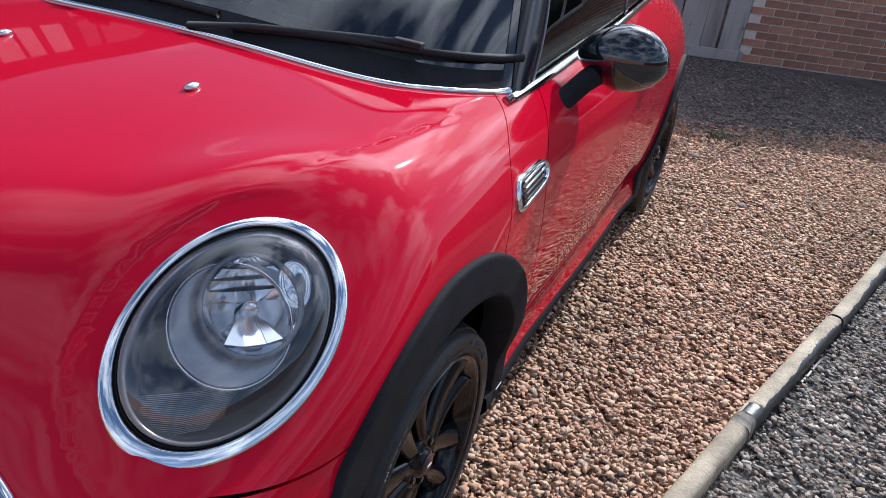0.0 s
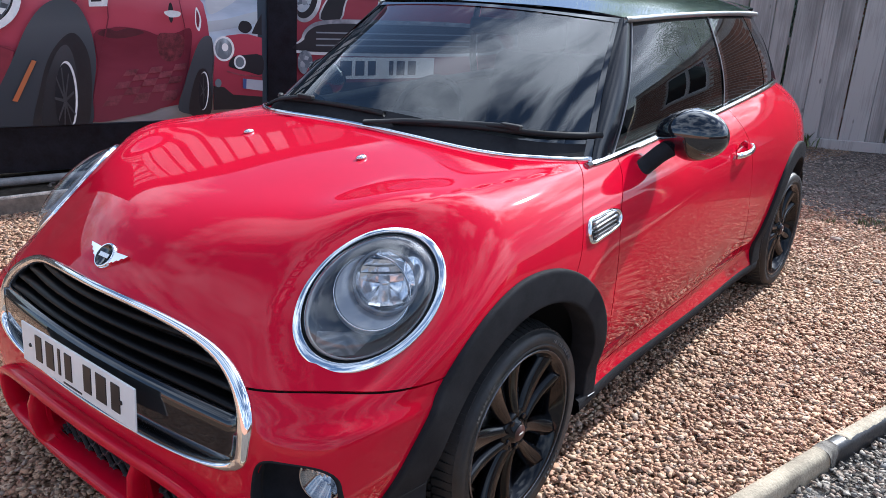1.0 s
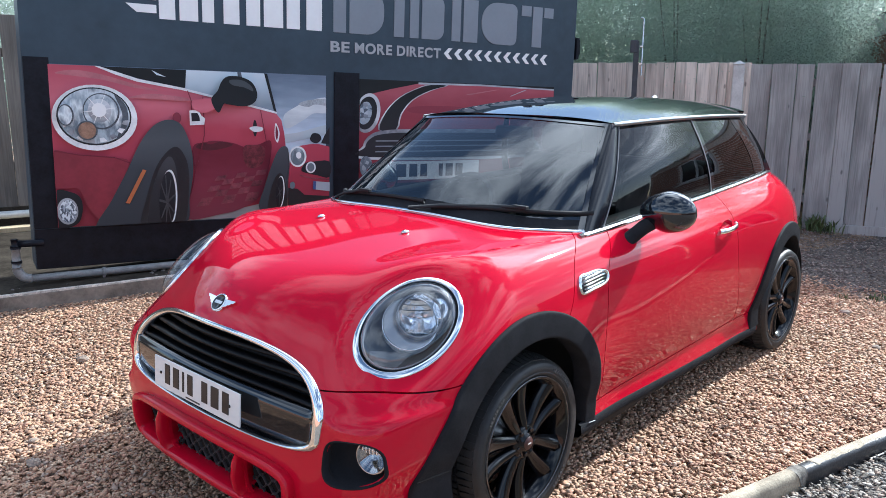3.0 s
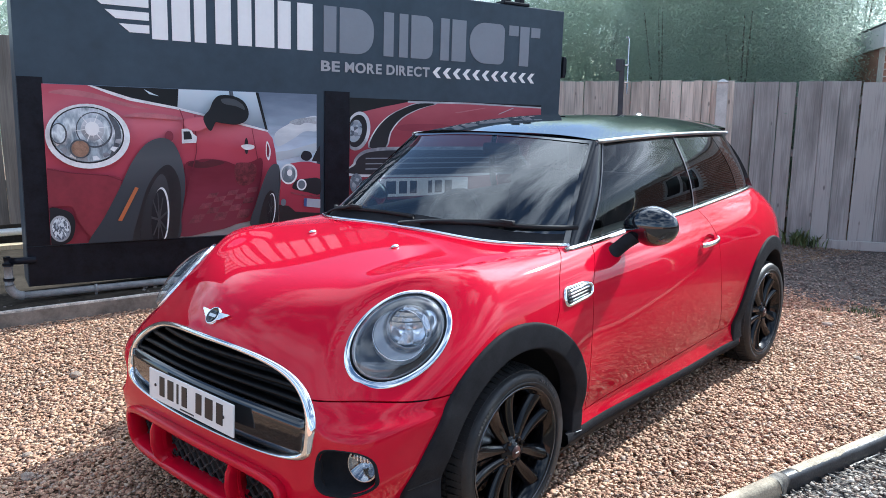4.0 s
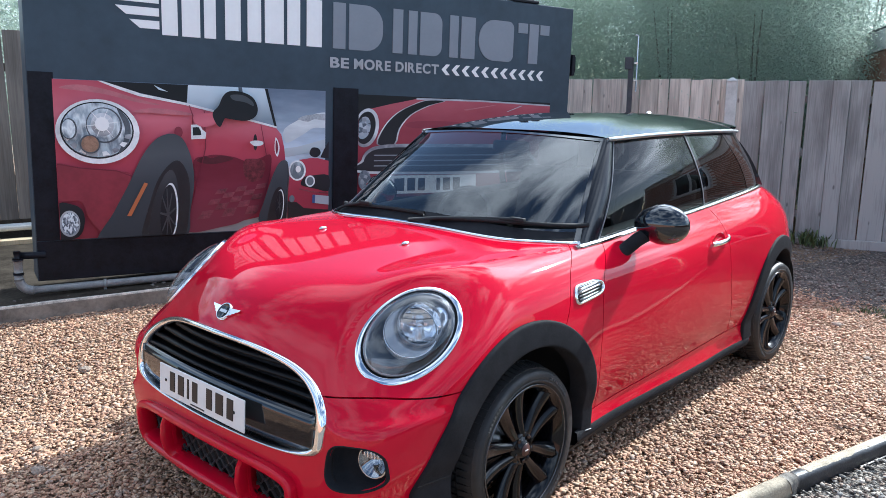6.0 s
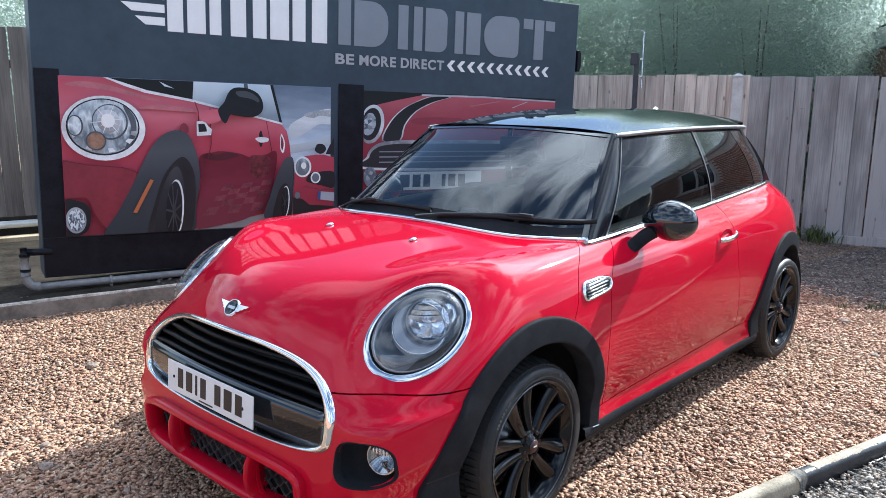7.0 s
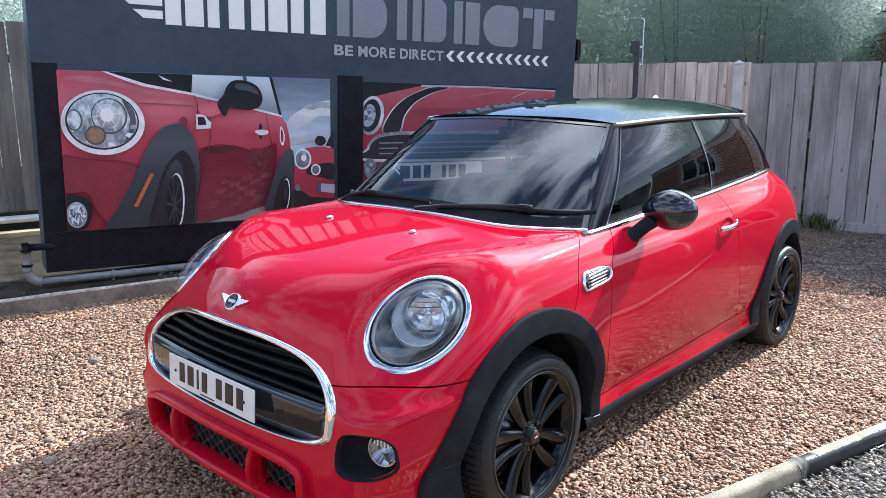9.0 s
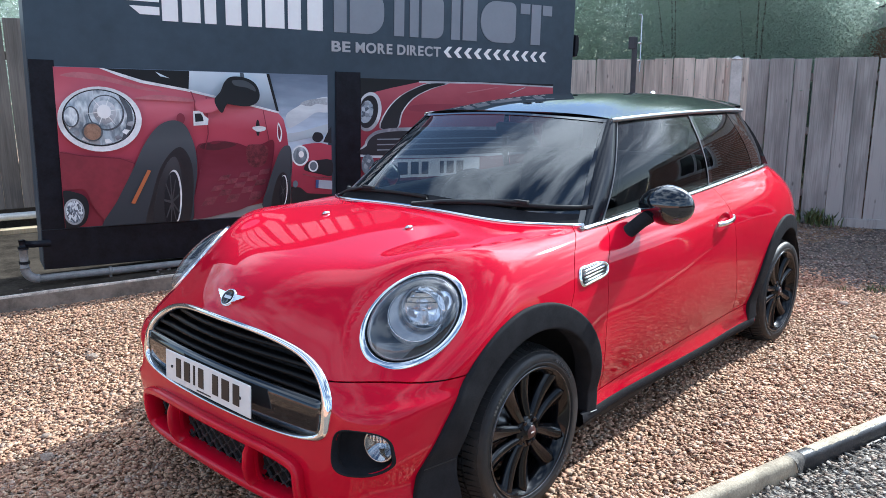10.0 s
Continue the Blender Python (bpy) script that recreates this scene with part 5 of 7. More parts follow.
for i in range(96):
    a = 2 * math.pi * i / 96
    ca, sn = math.cos(a), math.sin(a)
    rr = (abs(ca) ** 7 + abs(sn) ** 7) ** (-1 / 7)
    out.append((.482 * rr * ca, .302 + .086 * rr * sn - .012 * (rr * ca) ** 2))
sp_, sn_ = nose_points(np.array(out), 0)
vs, fs = sweep(sp_, [(-.020, -.03), (-.019, .020), (-.016, .029), (-.010, .033), (.004, .034), (.010, .031), (.012, .024), (.013, -.05)], closed=True, normals=sn_)
mesh_ob("splitter_frame", vs, fs, M_RED, low, "red splitter frame", True)
for sx in (1, -1):
    fin = [(sx * (.236 + .012 * t), z, .010 + .030 * math.sin(math.pi * t) ** .5) for t, z in ((0, .222), (.25, .26), (.5, .30), (.75, .342), (1, .386))]
    q, nn = nose_points(np.array([(x, z) for x, z, o in fin]))
    q = q + nn * np.array([[o * .6] for x, z, o in fin])
    vs, fs = sweep(q, [(-.011, -.06), (-.0105, .010), (-.008, .016), (-.003, .019), (.003, .019), (.008, .016), (.0105, .010), (.011, -.06)], normals=nn)
    mesh_ob("splitter_fin", vs, fs, M_RED, low, "", True)

# ---------- mirrors, handles, side vents, wipers, jets ----------
def ellipsoid(rx, ry, rz, nu=28, nv=18, power=1.0):
    vs, fs = [], []
    for j in range(nv + 1):
        b = -math.pi / 2 + math.pi * j / nv
        for i in range(nu):
            a = 2 * math.pi * i / nu
            vs.append((rx * math.cos(b) * math.cos(a), ry * math.cos(b) * math.sin(a), rz * math.sin(b)))
    for j in range(nv):
        for i in range(nu):
            fs.append((j * nu + i, j * nu + (i + 1) % nu, (j + 1) * nu + (i + 1) % nu, (j + 1) * nu + i))
    return vs, fs


MIRROR = (.858, .862, 1.032)
for sx in (1, -1):
    mir = thing("door_mirror", pose(0, 0, 0), "rounded gloss black door mirror", "")
    mir.parent = car
    vs, fs = ellipsoid(.118, .088, .087)
    out = []
    for x, y, z in vs:
        y = y if y < .0 else y * .35
        out.append((sx * (MIRROR[0] + x), MIRROR[1] + y + .10 * x, MIRROR[2] + z * (1 - .9 * max(0, -x) * 2)))
    mesh_ob("mirror_shell", out, fs if sx > 0 else [f[::-1] for f in fs], M_BLACKPAINT, mir, "gloss black shell", True)
    vs, fs = lathe([(.0, .0), (.0, .068)], 28, 1)
    mesh_ob("mirror_glass", [(sx * (MIRROR[0] + x * 1.45), MIRROR[1] + .034 + .1 * x * 1.45, MIRROR[2] + z * .95) for x, y, z in vs], fs, M_CHROME, mir)
    st = [(sx * .748, .715, .912), (sx * .765, .740, .935), (sx * .788, .785, .968), (sx * .82, .835, .998)]
    vs, fs = sweep(st, ring(.027, .031, 16), up=(0, 0, 1), widths=(1.05, .92, .95, 1.15))
    mesh_ob("mirror_stalk", vs, fs, M_PLASTIC, mir, "black plastic stalk", True)
    part("mirror_indicator", box((.060, .010, .010), (sx * (MIRROR[0] + .070), MIRROR[1] - .050, MIRROR[2] - .048), .004), M_LENS, mir)

    # door handle
    hd = thing("door_handle", pose(0, 0, 0), "chrome loop door handle", "")
    hd.parent = car
    hy = np.linspace(1.50, 1.69, 15)
    hx = on_side(hy, np.full(15, .862)) + .012 + .026 * np.sin(np.pi * np.linspace(0, 1, 15)) ** .6
    vs, fs = sweep(np.stack([sx * hx, hy, .852 + .07 * (hy - 1.50)], 1), ring(.010, .013, 10))
    mesh_ob("handle_bar", vs, fs, M_CHROME, hd, "chrome bar", True)
    cup = [(sx * (float(on_side(np.array(1.60), np.array(.862))) + w), 1.60 + .07 * r * math.cos(a), .864 + .034 * r * math.sin(a))
           for r, w in ((1.0, .0025), (.85, .001), (.5, -.004), (.02, -.006)) for a in np.linspace(0, 2 * math.pi, 24, endpoint=False)]
    mesh_ob("handle_cup", cup, [(r * 24 + i, r * 24 + (i + 1) % 24, (r + 1) * 24 + (i + 1) % 24, (r + 1) * 24 + i) for r in range(3) for i in range(24)], M_RED, hd, "", True)

    # side vent with chrome rim
    vent = thing("side_vent", pose(0, 0, 0), "chrome side vent with dark slats", "")
    vent.parent = car
    o = []
    corners = [(.270, .800), (.276, .851), (.34, .857), (.41, .857), (.458, .847), (.466, .826), (.44, .807), (.35, .799)]
    cn = len(corners)
    dense = []
    for i in range(cn * 6):
        t = i / 6
        k, u = int(t), t - int(t)
        p0, p1, p2, p3 = (np.array(corners[(k + j) % cn]) for j in (-1, 0, 1, 2))
        dense.append(.5 * (2 * p1 + (p2 - p0) * u + (2 * p0 - 5 * p1 + 4 * p2 - p3) * u ** 2 + (3 * p1 - p0 - 3 * p2 + p3) * u ** 3))
    dense = np.array(dense)
    xx = on_side(dense[:, 0], dense[:, 1])
    p = np.stack([xx, dense[:, 0], dense[:, 1]], 1)
    nn = gradient(body_field, p)
    vs, fs = sweep(p * [sx, 1, 1], [(-.006, -.006), (-.006, .005), (0, .009), (.006, .005), (.006, -.006)], closed=True, normals=nn * [sx, 1, 1])
    mesh_ob("vent_rim", vs, fs, M_CHROME, vent, "chrome rim", True)
    cen = dense.mean(0)
    rows = []
    for k, w in ((1.0, .002), (.5, .003), (.02, .003)):
        q = cen + (dense - cen) * k
        rows.append(np.stack([on_side(q[:, 0], q[:, 1]) + w, q[:, 0], q[:, 1]], 1) * [sx, 1, 1])
    nq = len(dense)
    mesh_ob("vent_panel", np.concatenate(rows), [(r * nq + i, r * nq + (i + 1) % nq, (r + 1) * nq + (i + 1) % nq, (r + 1) * nq + i) for r in range(2) for i in range(nq)], M_PIANO, vent)
    for i in range(4):
        y = np.linspace(.282, .440, 8)
        z = .808 + .012 * i + .05 * (y - .28)
        vs, fs = sweep(np.stack([sx * (on_side(y, z) + .005), y, z], 1), ring(.004, .0045, 6))
        mesh_ob("vent_slat", vs, fs, M_CHROME if i > 1 else M_PIANO, vent, "", True)

    # washer jet
    jp, jn = (np.array([[sx * .250, -.062, .99]]), None)
    jp = settle(body_field, jp, 4)[0]
    vs, fs = ellipsoid(.011, .020, .009, 14, 8)
    jet = mesh_ob("washer_jet", [(x + jp[0], y + jp[1], z + jp[2] + .003) for x, y, z in vs], fs, M_SATIN, car, "grey bonnet washer jet", True)


def wiper(path, pivot, clip_at):
    """Arm and blade lying on the screen, in the screen's own coordinates."""
    wp = thing("wiper", pose(0, 0, 0), "black wiper arm and blade", "")
    wp.parent = car
    up = np.array([0, -.5, .86])
    ss, vv = spline([0, .5, 1], [q[0] for q in path]), spline([0, .5, 1], [q[1] for q in path])
    on = lambda t, h: screen_point(float(ss(t)), float(vv(t))) + up * h
    pts = [on(t, .010) for t in np.linspace(0, 1, 16)]
    vs, fs = sweep(pts, [(-.007, -.008), (-.008, .002), (0, .010), (.008, .002), (.006, -.008)], up=tuple(up))
    mesh_ob("wiper_blade", vs, fs, M_DARK, wp, "", True)
    mid = on(clip_at, .026)
    base = screen_point(*pivot) + up * .020
    vs, fs = sweep([base, base + (mid - base) * .3 + up * .010, base + (mid - base) * .8 + up * .006, mid], ring(.010, .006, 8), up=tuple(up))
    mesh_ob("wiper_arm", vs, fs, M_DARK, wp, "", True)
    part("blade_clip", box((.07, .022, .016), tuple(mid), .004), M_DARK, wp)
    return wp


wiper([(.16, .035), (.62, .120), (.975, .140)], (.02, -.01), .62)
wiper([(-.86, .085), (-.40, .082), (.08, .070)], (-.74, .02), .45)

# ---------- cabin ----------
# dark inner tops of the doors and quarters, along the foot of the side glass
for sx in (1, -1):
    yy_ = np.linspace(.62, 2.45, 24)
    vs, fs = sweep(np.stack([sx * (GL_X(yy_) - .050), yy_, BELT(yy_) + .004], 1), ring(.040, .022, 10), up=(0, 0, 1))
    mesh_ob("door_top", vs, fs, M_DARK, car, "dark plastic inner door top", True)
seat_m = M_CLOTH


def seat(sx):
    st = thing("seat", pose(0, 0, 0), "dark cloth front seat", "")
    st.parent = car
    part("cushion", box((.48, .50, .16), (sx * .34, 1.40, .52), .05), seat_m, st, smooth=True)
    part("backrest", box((.46, .14, .58), (sx * .34, 1.72, .86), .055, Matrix.Translation((0, 1.72, .6)) @ pose(0, 0, 0, -12) @ Matrix.Translation((0, -1.72, -.6))), seat_m, st, smooth=True)
    part("headrest", box((.26, .10, .17), (sx * .34, 1.86, 1.22), .04), seat_m, st, smooth=True)


for sx in (1, -1):
    seat(sx)
dv = []
for i in range(25):
    s = -1 + i / 12
    for y, z in ((.30, .90), (.42, .955), (.62, .965), (.78, .945), (.84, .88), (.82, .72)):
        dv.append((s * (.60 + .06 * (y - .3)), y + .10 * s * s, z - .03 * s * s + .02 * math.exp(-((s + .5) / .25) ** 2)))
mesh_ob("dashboard", dv, grid_faces(25, 6), M_DASH, car, "dark dashboard under the windscreen", True)
sw = pose(-.36, .98, .90, 65, 0, 0)
vs, fs = sweep([tuple(sw @ Vector((.185 * math.cos(a), .185 * math.sin(a), 0))) for a in np.linspace(0, 2 * math.pi, 40, endpoint=False)], ring(.016, .016, 8), closed=True, up=(0, .9, .42))
wheel_s = mesh_ob("steering_wheel", vs, fs, M_DASH, car, "dark steering wheel", True)
part("wheel_boss", box((.14, .10, .05), (0, 0, -.01), .02, sw), M_DASH, wheel_s, smooth=True)
for a in (0, 180, 270):
    part("wheel_spoke", box((.12, .035, .02), (.12, 0, 0), .006, sw @ pose(0, 0, 0, 0, 0, a)), M_DASH, wheel_s)
part("rear_bench", box((1.1, .16, .55), (0, 2.35, .82), .05), seat_m, car, smooth=True)
part("inner_mirror", box((.22, .03, .06), (0, .93, 1.315), .015), M_DARK, car, smooth=True)


# ---------- ground ----------
def ground_z(x, y):
    x, y = np.asarray(x, float), np.asarray(y, float)
    t = np.clip((-1.4 - x + .29 * (y + .0)) / 1.2, 0, 1)
    return .07 * t * t * (3 - 2 * t)


gx = np.concatenate([[-300, -60, -20, -10], np.linspace(-6, 6, 61), [10, 20, 60, 300]])
gy = np.concatenate([[-300, -60, -20, -8], np.linspace(-4, 9, 66), [14, 30, 80, 300]])
gv = [(x, y, float(ground_z(x, y)) - .012) for x in gx for y in gy]
tagged(mesh_ob("ground", gv, grid_faces(len(gx), len(gy)), GROUND, None, "", True), "gravel bed of a parking yard", "ground", kind="structure")

YAW = radians(16)
D = np.array([math.sin(YAW), math.cos(YAW)])      # along the sign and the kerb
NRM = np.array([D[1], -D[0]])
KERB_P = np.array([1.376, .691])                    # a place on the kerb's middle line


def kerb_side(x, y):
    return (x - KERB_P[0]) * NRM[0] + (y - KERB_P[1]) * NRM[1]


def stones(name, count, x0, x1, y0, y1, material, keep, size, label, seed):
    """Angular crushed stones, each a twelve-sided chip of its own size and turn."""
    rng = np.random.default_rng(seed)
    x, y = rng.uniform(x0, x1, count), rng.uniform(y0, y1, count)
    k = keep(x, y)
    x, y = x[k], y[k]
    n = len(x)
    corner = np.array([(a, b, c) for a in (-1, 1) for b in (-1, 1) for c in (-1, 1)], float)
    s = size * np.exp(rng.normal(0, .26, n))
    sh = corner[None] * (1 + rng.uniform(-.55, .35, (n, 8, 3)))
    sh *= (s[:, None] * np.stack([np.ones(n), rng.uniform(.48, .85, n), rng.uniform(.16, .32, n)], 1))[:, None]
    ang = rng.uniform(0, 2 * math.pi, (n, 3)) * np.array([1, .10, .10]) - np.array([0, .31, .31])
    ca, sa_ = np.cos(ang), np.sin(ang)
    def turn(v, a, b, c, s_):
        va, vb = v[..., a].copy(), v[..., b].copy()
        v[..., a] = va * c[:, None] - vb * s_[:, None]
        v[..., b] = va * s_[:, None] + vb * c[:, None]
    turn(sh, 1, 2, ca[:, 1], sa_[:, 1])
    turn(sh, 0, 2, ca[:, 2], sa_[:, 2])
    turn(sh, 0, 1, ca[:, 0], sa_[:, 0])
    sh += np.stack([x, y, ground_z(x, y) + rng.uniform(-.006, .010, n)], 1)[:, None]
    quad = np.array([(0, 1, 3, 2), (4, 6, 7, 5), (0, 4, 5, 1), (2, 3, 7, 6), (1, 5, 7, 3)])
    q = (quad[None] + 8 * np.arange(n)[:, None, None]).reshape(-1)
    me = bpy.data.meshes.new(name)
    me.vertices.add(n * 8)
    me.vertices.foreach_set("co", sh.reshape(-1).astype(np.float32))
    me.loops.add(n * 20)
    me.loops.foreach_set("vertex_index", q.astype(np.int32))
    me.polygons.add(n * 5)
    me.polygons.foreach_set("loop_start", np.arange(0, n * 20, 4, dtype=np.int32))
    me.update(calc_edges=True)
    me.materials.append(material)
    return tagged(new(name, me), label, "gravel", kind="stuff")


def seen_ground(x, y):
    """The stretches of the yard beside and before the car, thinned towards the fence."""
    r1, r2 = (np.sin(x * 91.7 + y * 57.3) * 24634.6) % 1 - .5, (np.sin(x * 33.1 - y * 78.9) * 35711.3) % 1 - .5
    d = np.hypot(x - 2.2, y + 2.1)
    h = (np.sin(x * 127.1 + y * 311.7) * 43758.5) % 1
    # ragged outer edges
    ex, ey = x + .7 * r1, y + .7 * r2
    left = (x < -.55) & (ex > -3.6) & (ey > -1.75) & (ey < .9 + .45 * (x + 2.9)) & (ey < 1.2)
    front = (x >= -.75) & (ex < 1.0) & (ey > -1.75) & (y < -.35)
    right = (x > .50) & (ey > -1.1) & (ex < 3.3) & (y < 6.9)
    back = (x > -1.4) & (x <= .5) & (y > 3.2)
    return (left | front | right | back) & (h < np.clip(1.55 - d / 6.5, .40, 1))


slab_front = lambda x, y: (x + 2.93) * NRM[0] + (y - .1) * NRM[1]
fence_dist = lambda x, y: 6.55 + .43 * x - y


def dirt_and_shade(x, y):
    """Share of gravel worn to dirt, most at the fence foot; also paints shade."""
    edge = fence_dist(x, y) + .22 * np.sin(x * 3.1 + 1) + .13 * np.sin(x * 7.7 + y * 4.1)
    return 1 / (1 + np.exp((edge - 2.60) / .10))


chance = lambda x, y: (np.sin(x * 269.5 + y * 183.3) * 43758.5) % 1
stones("pink_gravel", 520000, -3.9, 2.9, -2.1, 7.2, M_STONE, lambda x, y: (kerb_side(x, y) < -.02) & (slab_front(x, y) > 0) & seen_ground(x, y) & (fence_dist(x, y) > .02) & (chance(x, y) > dirt_and_shade(x, y)), .0080,
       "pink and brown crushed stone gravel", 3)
stones("dirty_shaded_gravel", 130000, -1.4, 2.9, 2.5, 7.4, M_DIRTSTONE, lambda x, y: (kerb_side(x, y) < -.02) & seen_ground(x, y) & (fence_dist(x, y) > .02) & (chance(x, y) < .62 * dirt_and_shade(x, y)), .0085,
       "dirty brown gravel in the earth, its colour darkened for shade", 6)
stones("grey_gravel", 52000, 1.2, 3.6, .1, 7.0, M_STONE2, lambda x, y: (kerb_side(x, y) > .03) & seen_ground(x, y) & (fence_dist(x, y) > .02), .0078, "grey crushed stone gravel beyond the kerb", 4)
# bed of grey stone beyond the kerb
bed = [(KERB_P[0] + D[0] * a + NRM[0] * b, KERB_P[1] + D[1] * a + NRM[1] * b, -.010) for a in np.linspace(-9, 6.6, 14) for b in np.linspace(0, 12, 10)]
tagged(mesh_ob("grey_gravel_bed", bed, grid_faces(14, 10), M_GREYBED, None, "", True), "bed of grey crushed stone beyond the kerb", "ground", kind="structure")
# worn earth along the fence foot, widened and darkened to stand in for shade
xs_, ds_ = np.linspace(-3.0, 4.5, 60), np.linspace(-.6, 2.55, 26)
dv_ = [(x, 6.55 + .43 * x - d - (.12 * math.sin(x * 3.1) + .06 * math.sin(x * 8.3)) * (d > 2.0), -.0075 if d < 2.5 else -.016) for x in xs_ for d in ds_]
tagged(mesh_ob("earth_strip", dv_, grid_faces(60, 26), M_DIRT, None, "", True), "worn brown earth along the fence foot, widened and darkened for shade", "ground", kind="structure")

# rounded edging in lengths: the first ones pale all over, those beyond the collar black with worn pale cement on their crown
KERB_L = .915


def kerb_profile(w, h, base):
    return [(-w, -.08), (-w, base)] + [(w * math.copysign(abs(math.cos(a)) ** .75, math.cos(a)), base + h * math.sin(a) ** .85) for a in np.linspace(math.pi, 0, 13)[1:-1]] + [(w, base), (w, -.08)]


def kerb_edging(i):
    dark = i >= 0
    k = thing("kerb_edging", pose(KERB_P[0] + D[0] * (i * KERB_L + .690), KERB_P[1] + D[1] * (i * KERB_L + .690), 0, 0, 0, -16 + (.5 if i % 2 else -.4)),
              "black round-topped edging with worn pale cement on its crown" if dark else "weathered pale round-topped concrete kerb edging", "kerb", "kerb edgings", "structure")
    L = KERB_L - .010
    n = 30
    rng = random.Random(i)
    pts = [(rng.uniform(-.0012, .0012), -L / 2 + L * j / (n - 1), .010 + rng.uniform(-.0015, .0015)) for j in range(n)]
    vs, fs = sweep(pts, kerb_profile(.031, .030, .030))
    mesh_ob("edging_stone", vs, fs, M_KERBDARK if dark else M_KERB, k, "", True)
    if not dark:
        return
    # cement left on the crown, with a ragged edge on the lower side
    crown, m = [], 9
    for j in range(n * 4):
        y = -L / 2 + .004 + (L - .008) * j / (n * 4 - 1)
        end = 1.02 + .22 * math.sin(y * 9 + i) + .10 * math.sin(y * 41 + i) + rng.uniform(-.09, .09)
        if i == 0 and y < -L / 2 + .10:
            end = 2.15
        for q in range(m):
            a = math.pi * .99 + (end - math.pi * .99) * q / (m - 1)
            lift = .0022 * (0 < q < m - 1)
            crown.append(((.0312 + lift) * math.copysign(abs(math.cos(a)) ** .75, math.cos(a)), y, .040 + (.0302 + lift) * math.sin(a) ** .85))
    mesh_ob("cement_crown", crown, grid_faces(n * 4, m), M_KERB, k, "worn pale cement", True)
    if i == 0:
        # collar, and a sliver of mortar along the foot
        vs, fs = sweep([(0, -L / 2 - .012, .011), (0, -L / 2 - .0095, .012), (0, -L / 2 + .010, .012), (0, -L / 2 + .0125, .011)], kerb_profile(.0340, .0325, .030))
        mesh_ob("collar", vs, fs, M_KERBCOLLAR, k, "grey joint collar", True)
        vs, fs = sweep([(.040, .0, .006), (.042, .07, .008), (.041, .15, .007), (.043, .22, .009)], ring(.004, .003, 6))
        mesh_ob("mortar_sliver", vs, fs, M_LIP, k, "", True)


for i in range(-6, 6):
    kerb_edging(i)

# ---------- sign ----------
SIGN = Matrix.Translation((-3.22, .022, 0)) @ Matrix(((D[0], -NRM[0], 0, 0), (D[1], -NRM[1], 0, 0), (0, 0, 1, 0), (0, 0, 0, 1)))
# local: x along the face, y into the board, z up; the board leans down along its length
SIGN = SIGN @ pose(0, 0, 0, 0, 1.9, 0)
sign = thing("sign_board", SIGN, "large dark advertising board with car pictures and pale lettering", "sign")


def plain(name, pts, material, parent, depth=.003, at=0.0, label=""):
    """A flat cut-out of the given outline (x, z), standing proud of the board."""
    n = len(pts)
    vs = [(x, -at, z) for x, z in pts] + [(x, -at - depth, z) for x, z in pts]
    fs = [tuple(range(n)), tuple(range(2 * n - 1, n - 1, -1))] + [(i, i + n, (i + 1) % n + n, (i + 1) % n) for i in range(n)]
    bm = bmesh.new()
    bvs = [bm.verts.new(v) for v in vs]
    for f in fs:
        bm.faces.new([bvs[i] for i in f])
    bmesh.ops.recalc_face_normals(bm, faces=bm.faces)
    ob = part(name, bm, material, parent, label)
    return ob


part("board", box((4.725, .32, 2.28), (2.1725, .16, 1.405), .006), M_SIGN, sign)
rect = lambda u0, v0, u1, v1: [(u0, v0), (u1, v0), (u1, v1), (u0, v1)]
plain("lower_panel", rect(-.185, .27, 4.56, .545), M_SIGNBLACK, sign, .006)
plain("edge_strip", rect(-.185, .55, -.03, 1.70), M_SIGNBLACK, sign, .006)
plain("post_strip", rect(2.025, .55, 2.245, 1.69), M_SIGNBLACK, sign, .012)
# brand lettering as plain blocks and rounds
def rounded_block(u0, v0, u1, v1, left, right, k=7):
    """A block whose left and right corners are rounded by the given radii."""
    pts = []
    for cu, cv, r, a0 in ((u1, v0, right, -90), (u1, v1, right, 0), (u0, v1, left, 90), (u0, v0, left, 180)):
        su, sv = (-1 if cu == u1 else 1), (-1 if cv == v1 else 1)
        if r <= 0:
            pts.append((cu, cv))
        else:
            for i in range(k):
                a = radians(a0 + 90 * i / (k - 1))
                pts.append((cu + su * r + r * math.cos(a), cv + sv * r + r * math.sin(a)))
    return pts


for u0, u1 in ((.690, .80), (.83, .96), (.99, 1.075), (1.145, 1.262), (1.315, 1.42), (1.45, 1.60), (1.63, 1.735), (1.79, 1.918)):
    plain("white_block", rect(u0, 2.0, u1, 2.36), M_WHITE, sign, .006)
for i in range(4):
    v = 2.30 - .088 * i
    plain("wing_bar", [(.20 + .09 * i, v + .056), (.27 + .09 * i, v), (.672, v), (.672, v + .056)], M_WHITE, sign, .006)
for u0, u1, l, r in ((2.05, 2.16, 0, 0), (2.19, 2.50, 0, .15), (2.595, 2.69, 0, 0), (2.745, 2.83, 0, 0), (2.86, 3.08, 0, .08), (3.16, 3.25, 0, 0), (3.28, 3.43, 0, 0), (3.47, 3.86, .17, .06), (3.91, 4.02, 0, 0), (4.04, 4.15, 0, 0), (4.17, 4.28, 0, 0)):
    low_v = 2.27 if u0 in (3.91, 4.17) else 2.0
    plain("grey_block", rounded_block(u0 - .035, low_v, u1 - .035, 2.36, l, r), M_GREYVINYL, sign, .006)
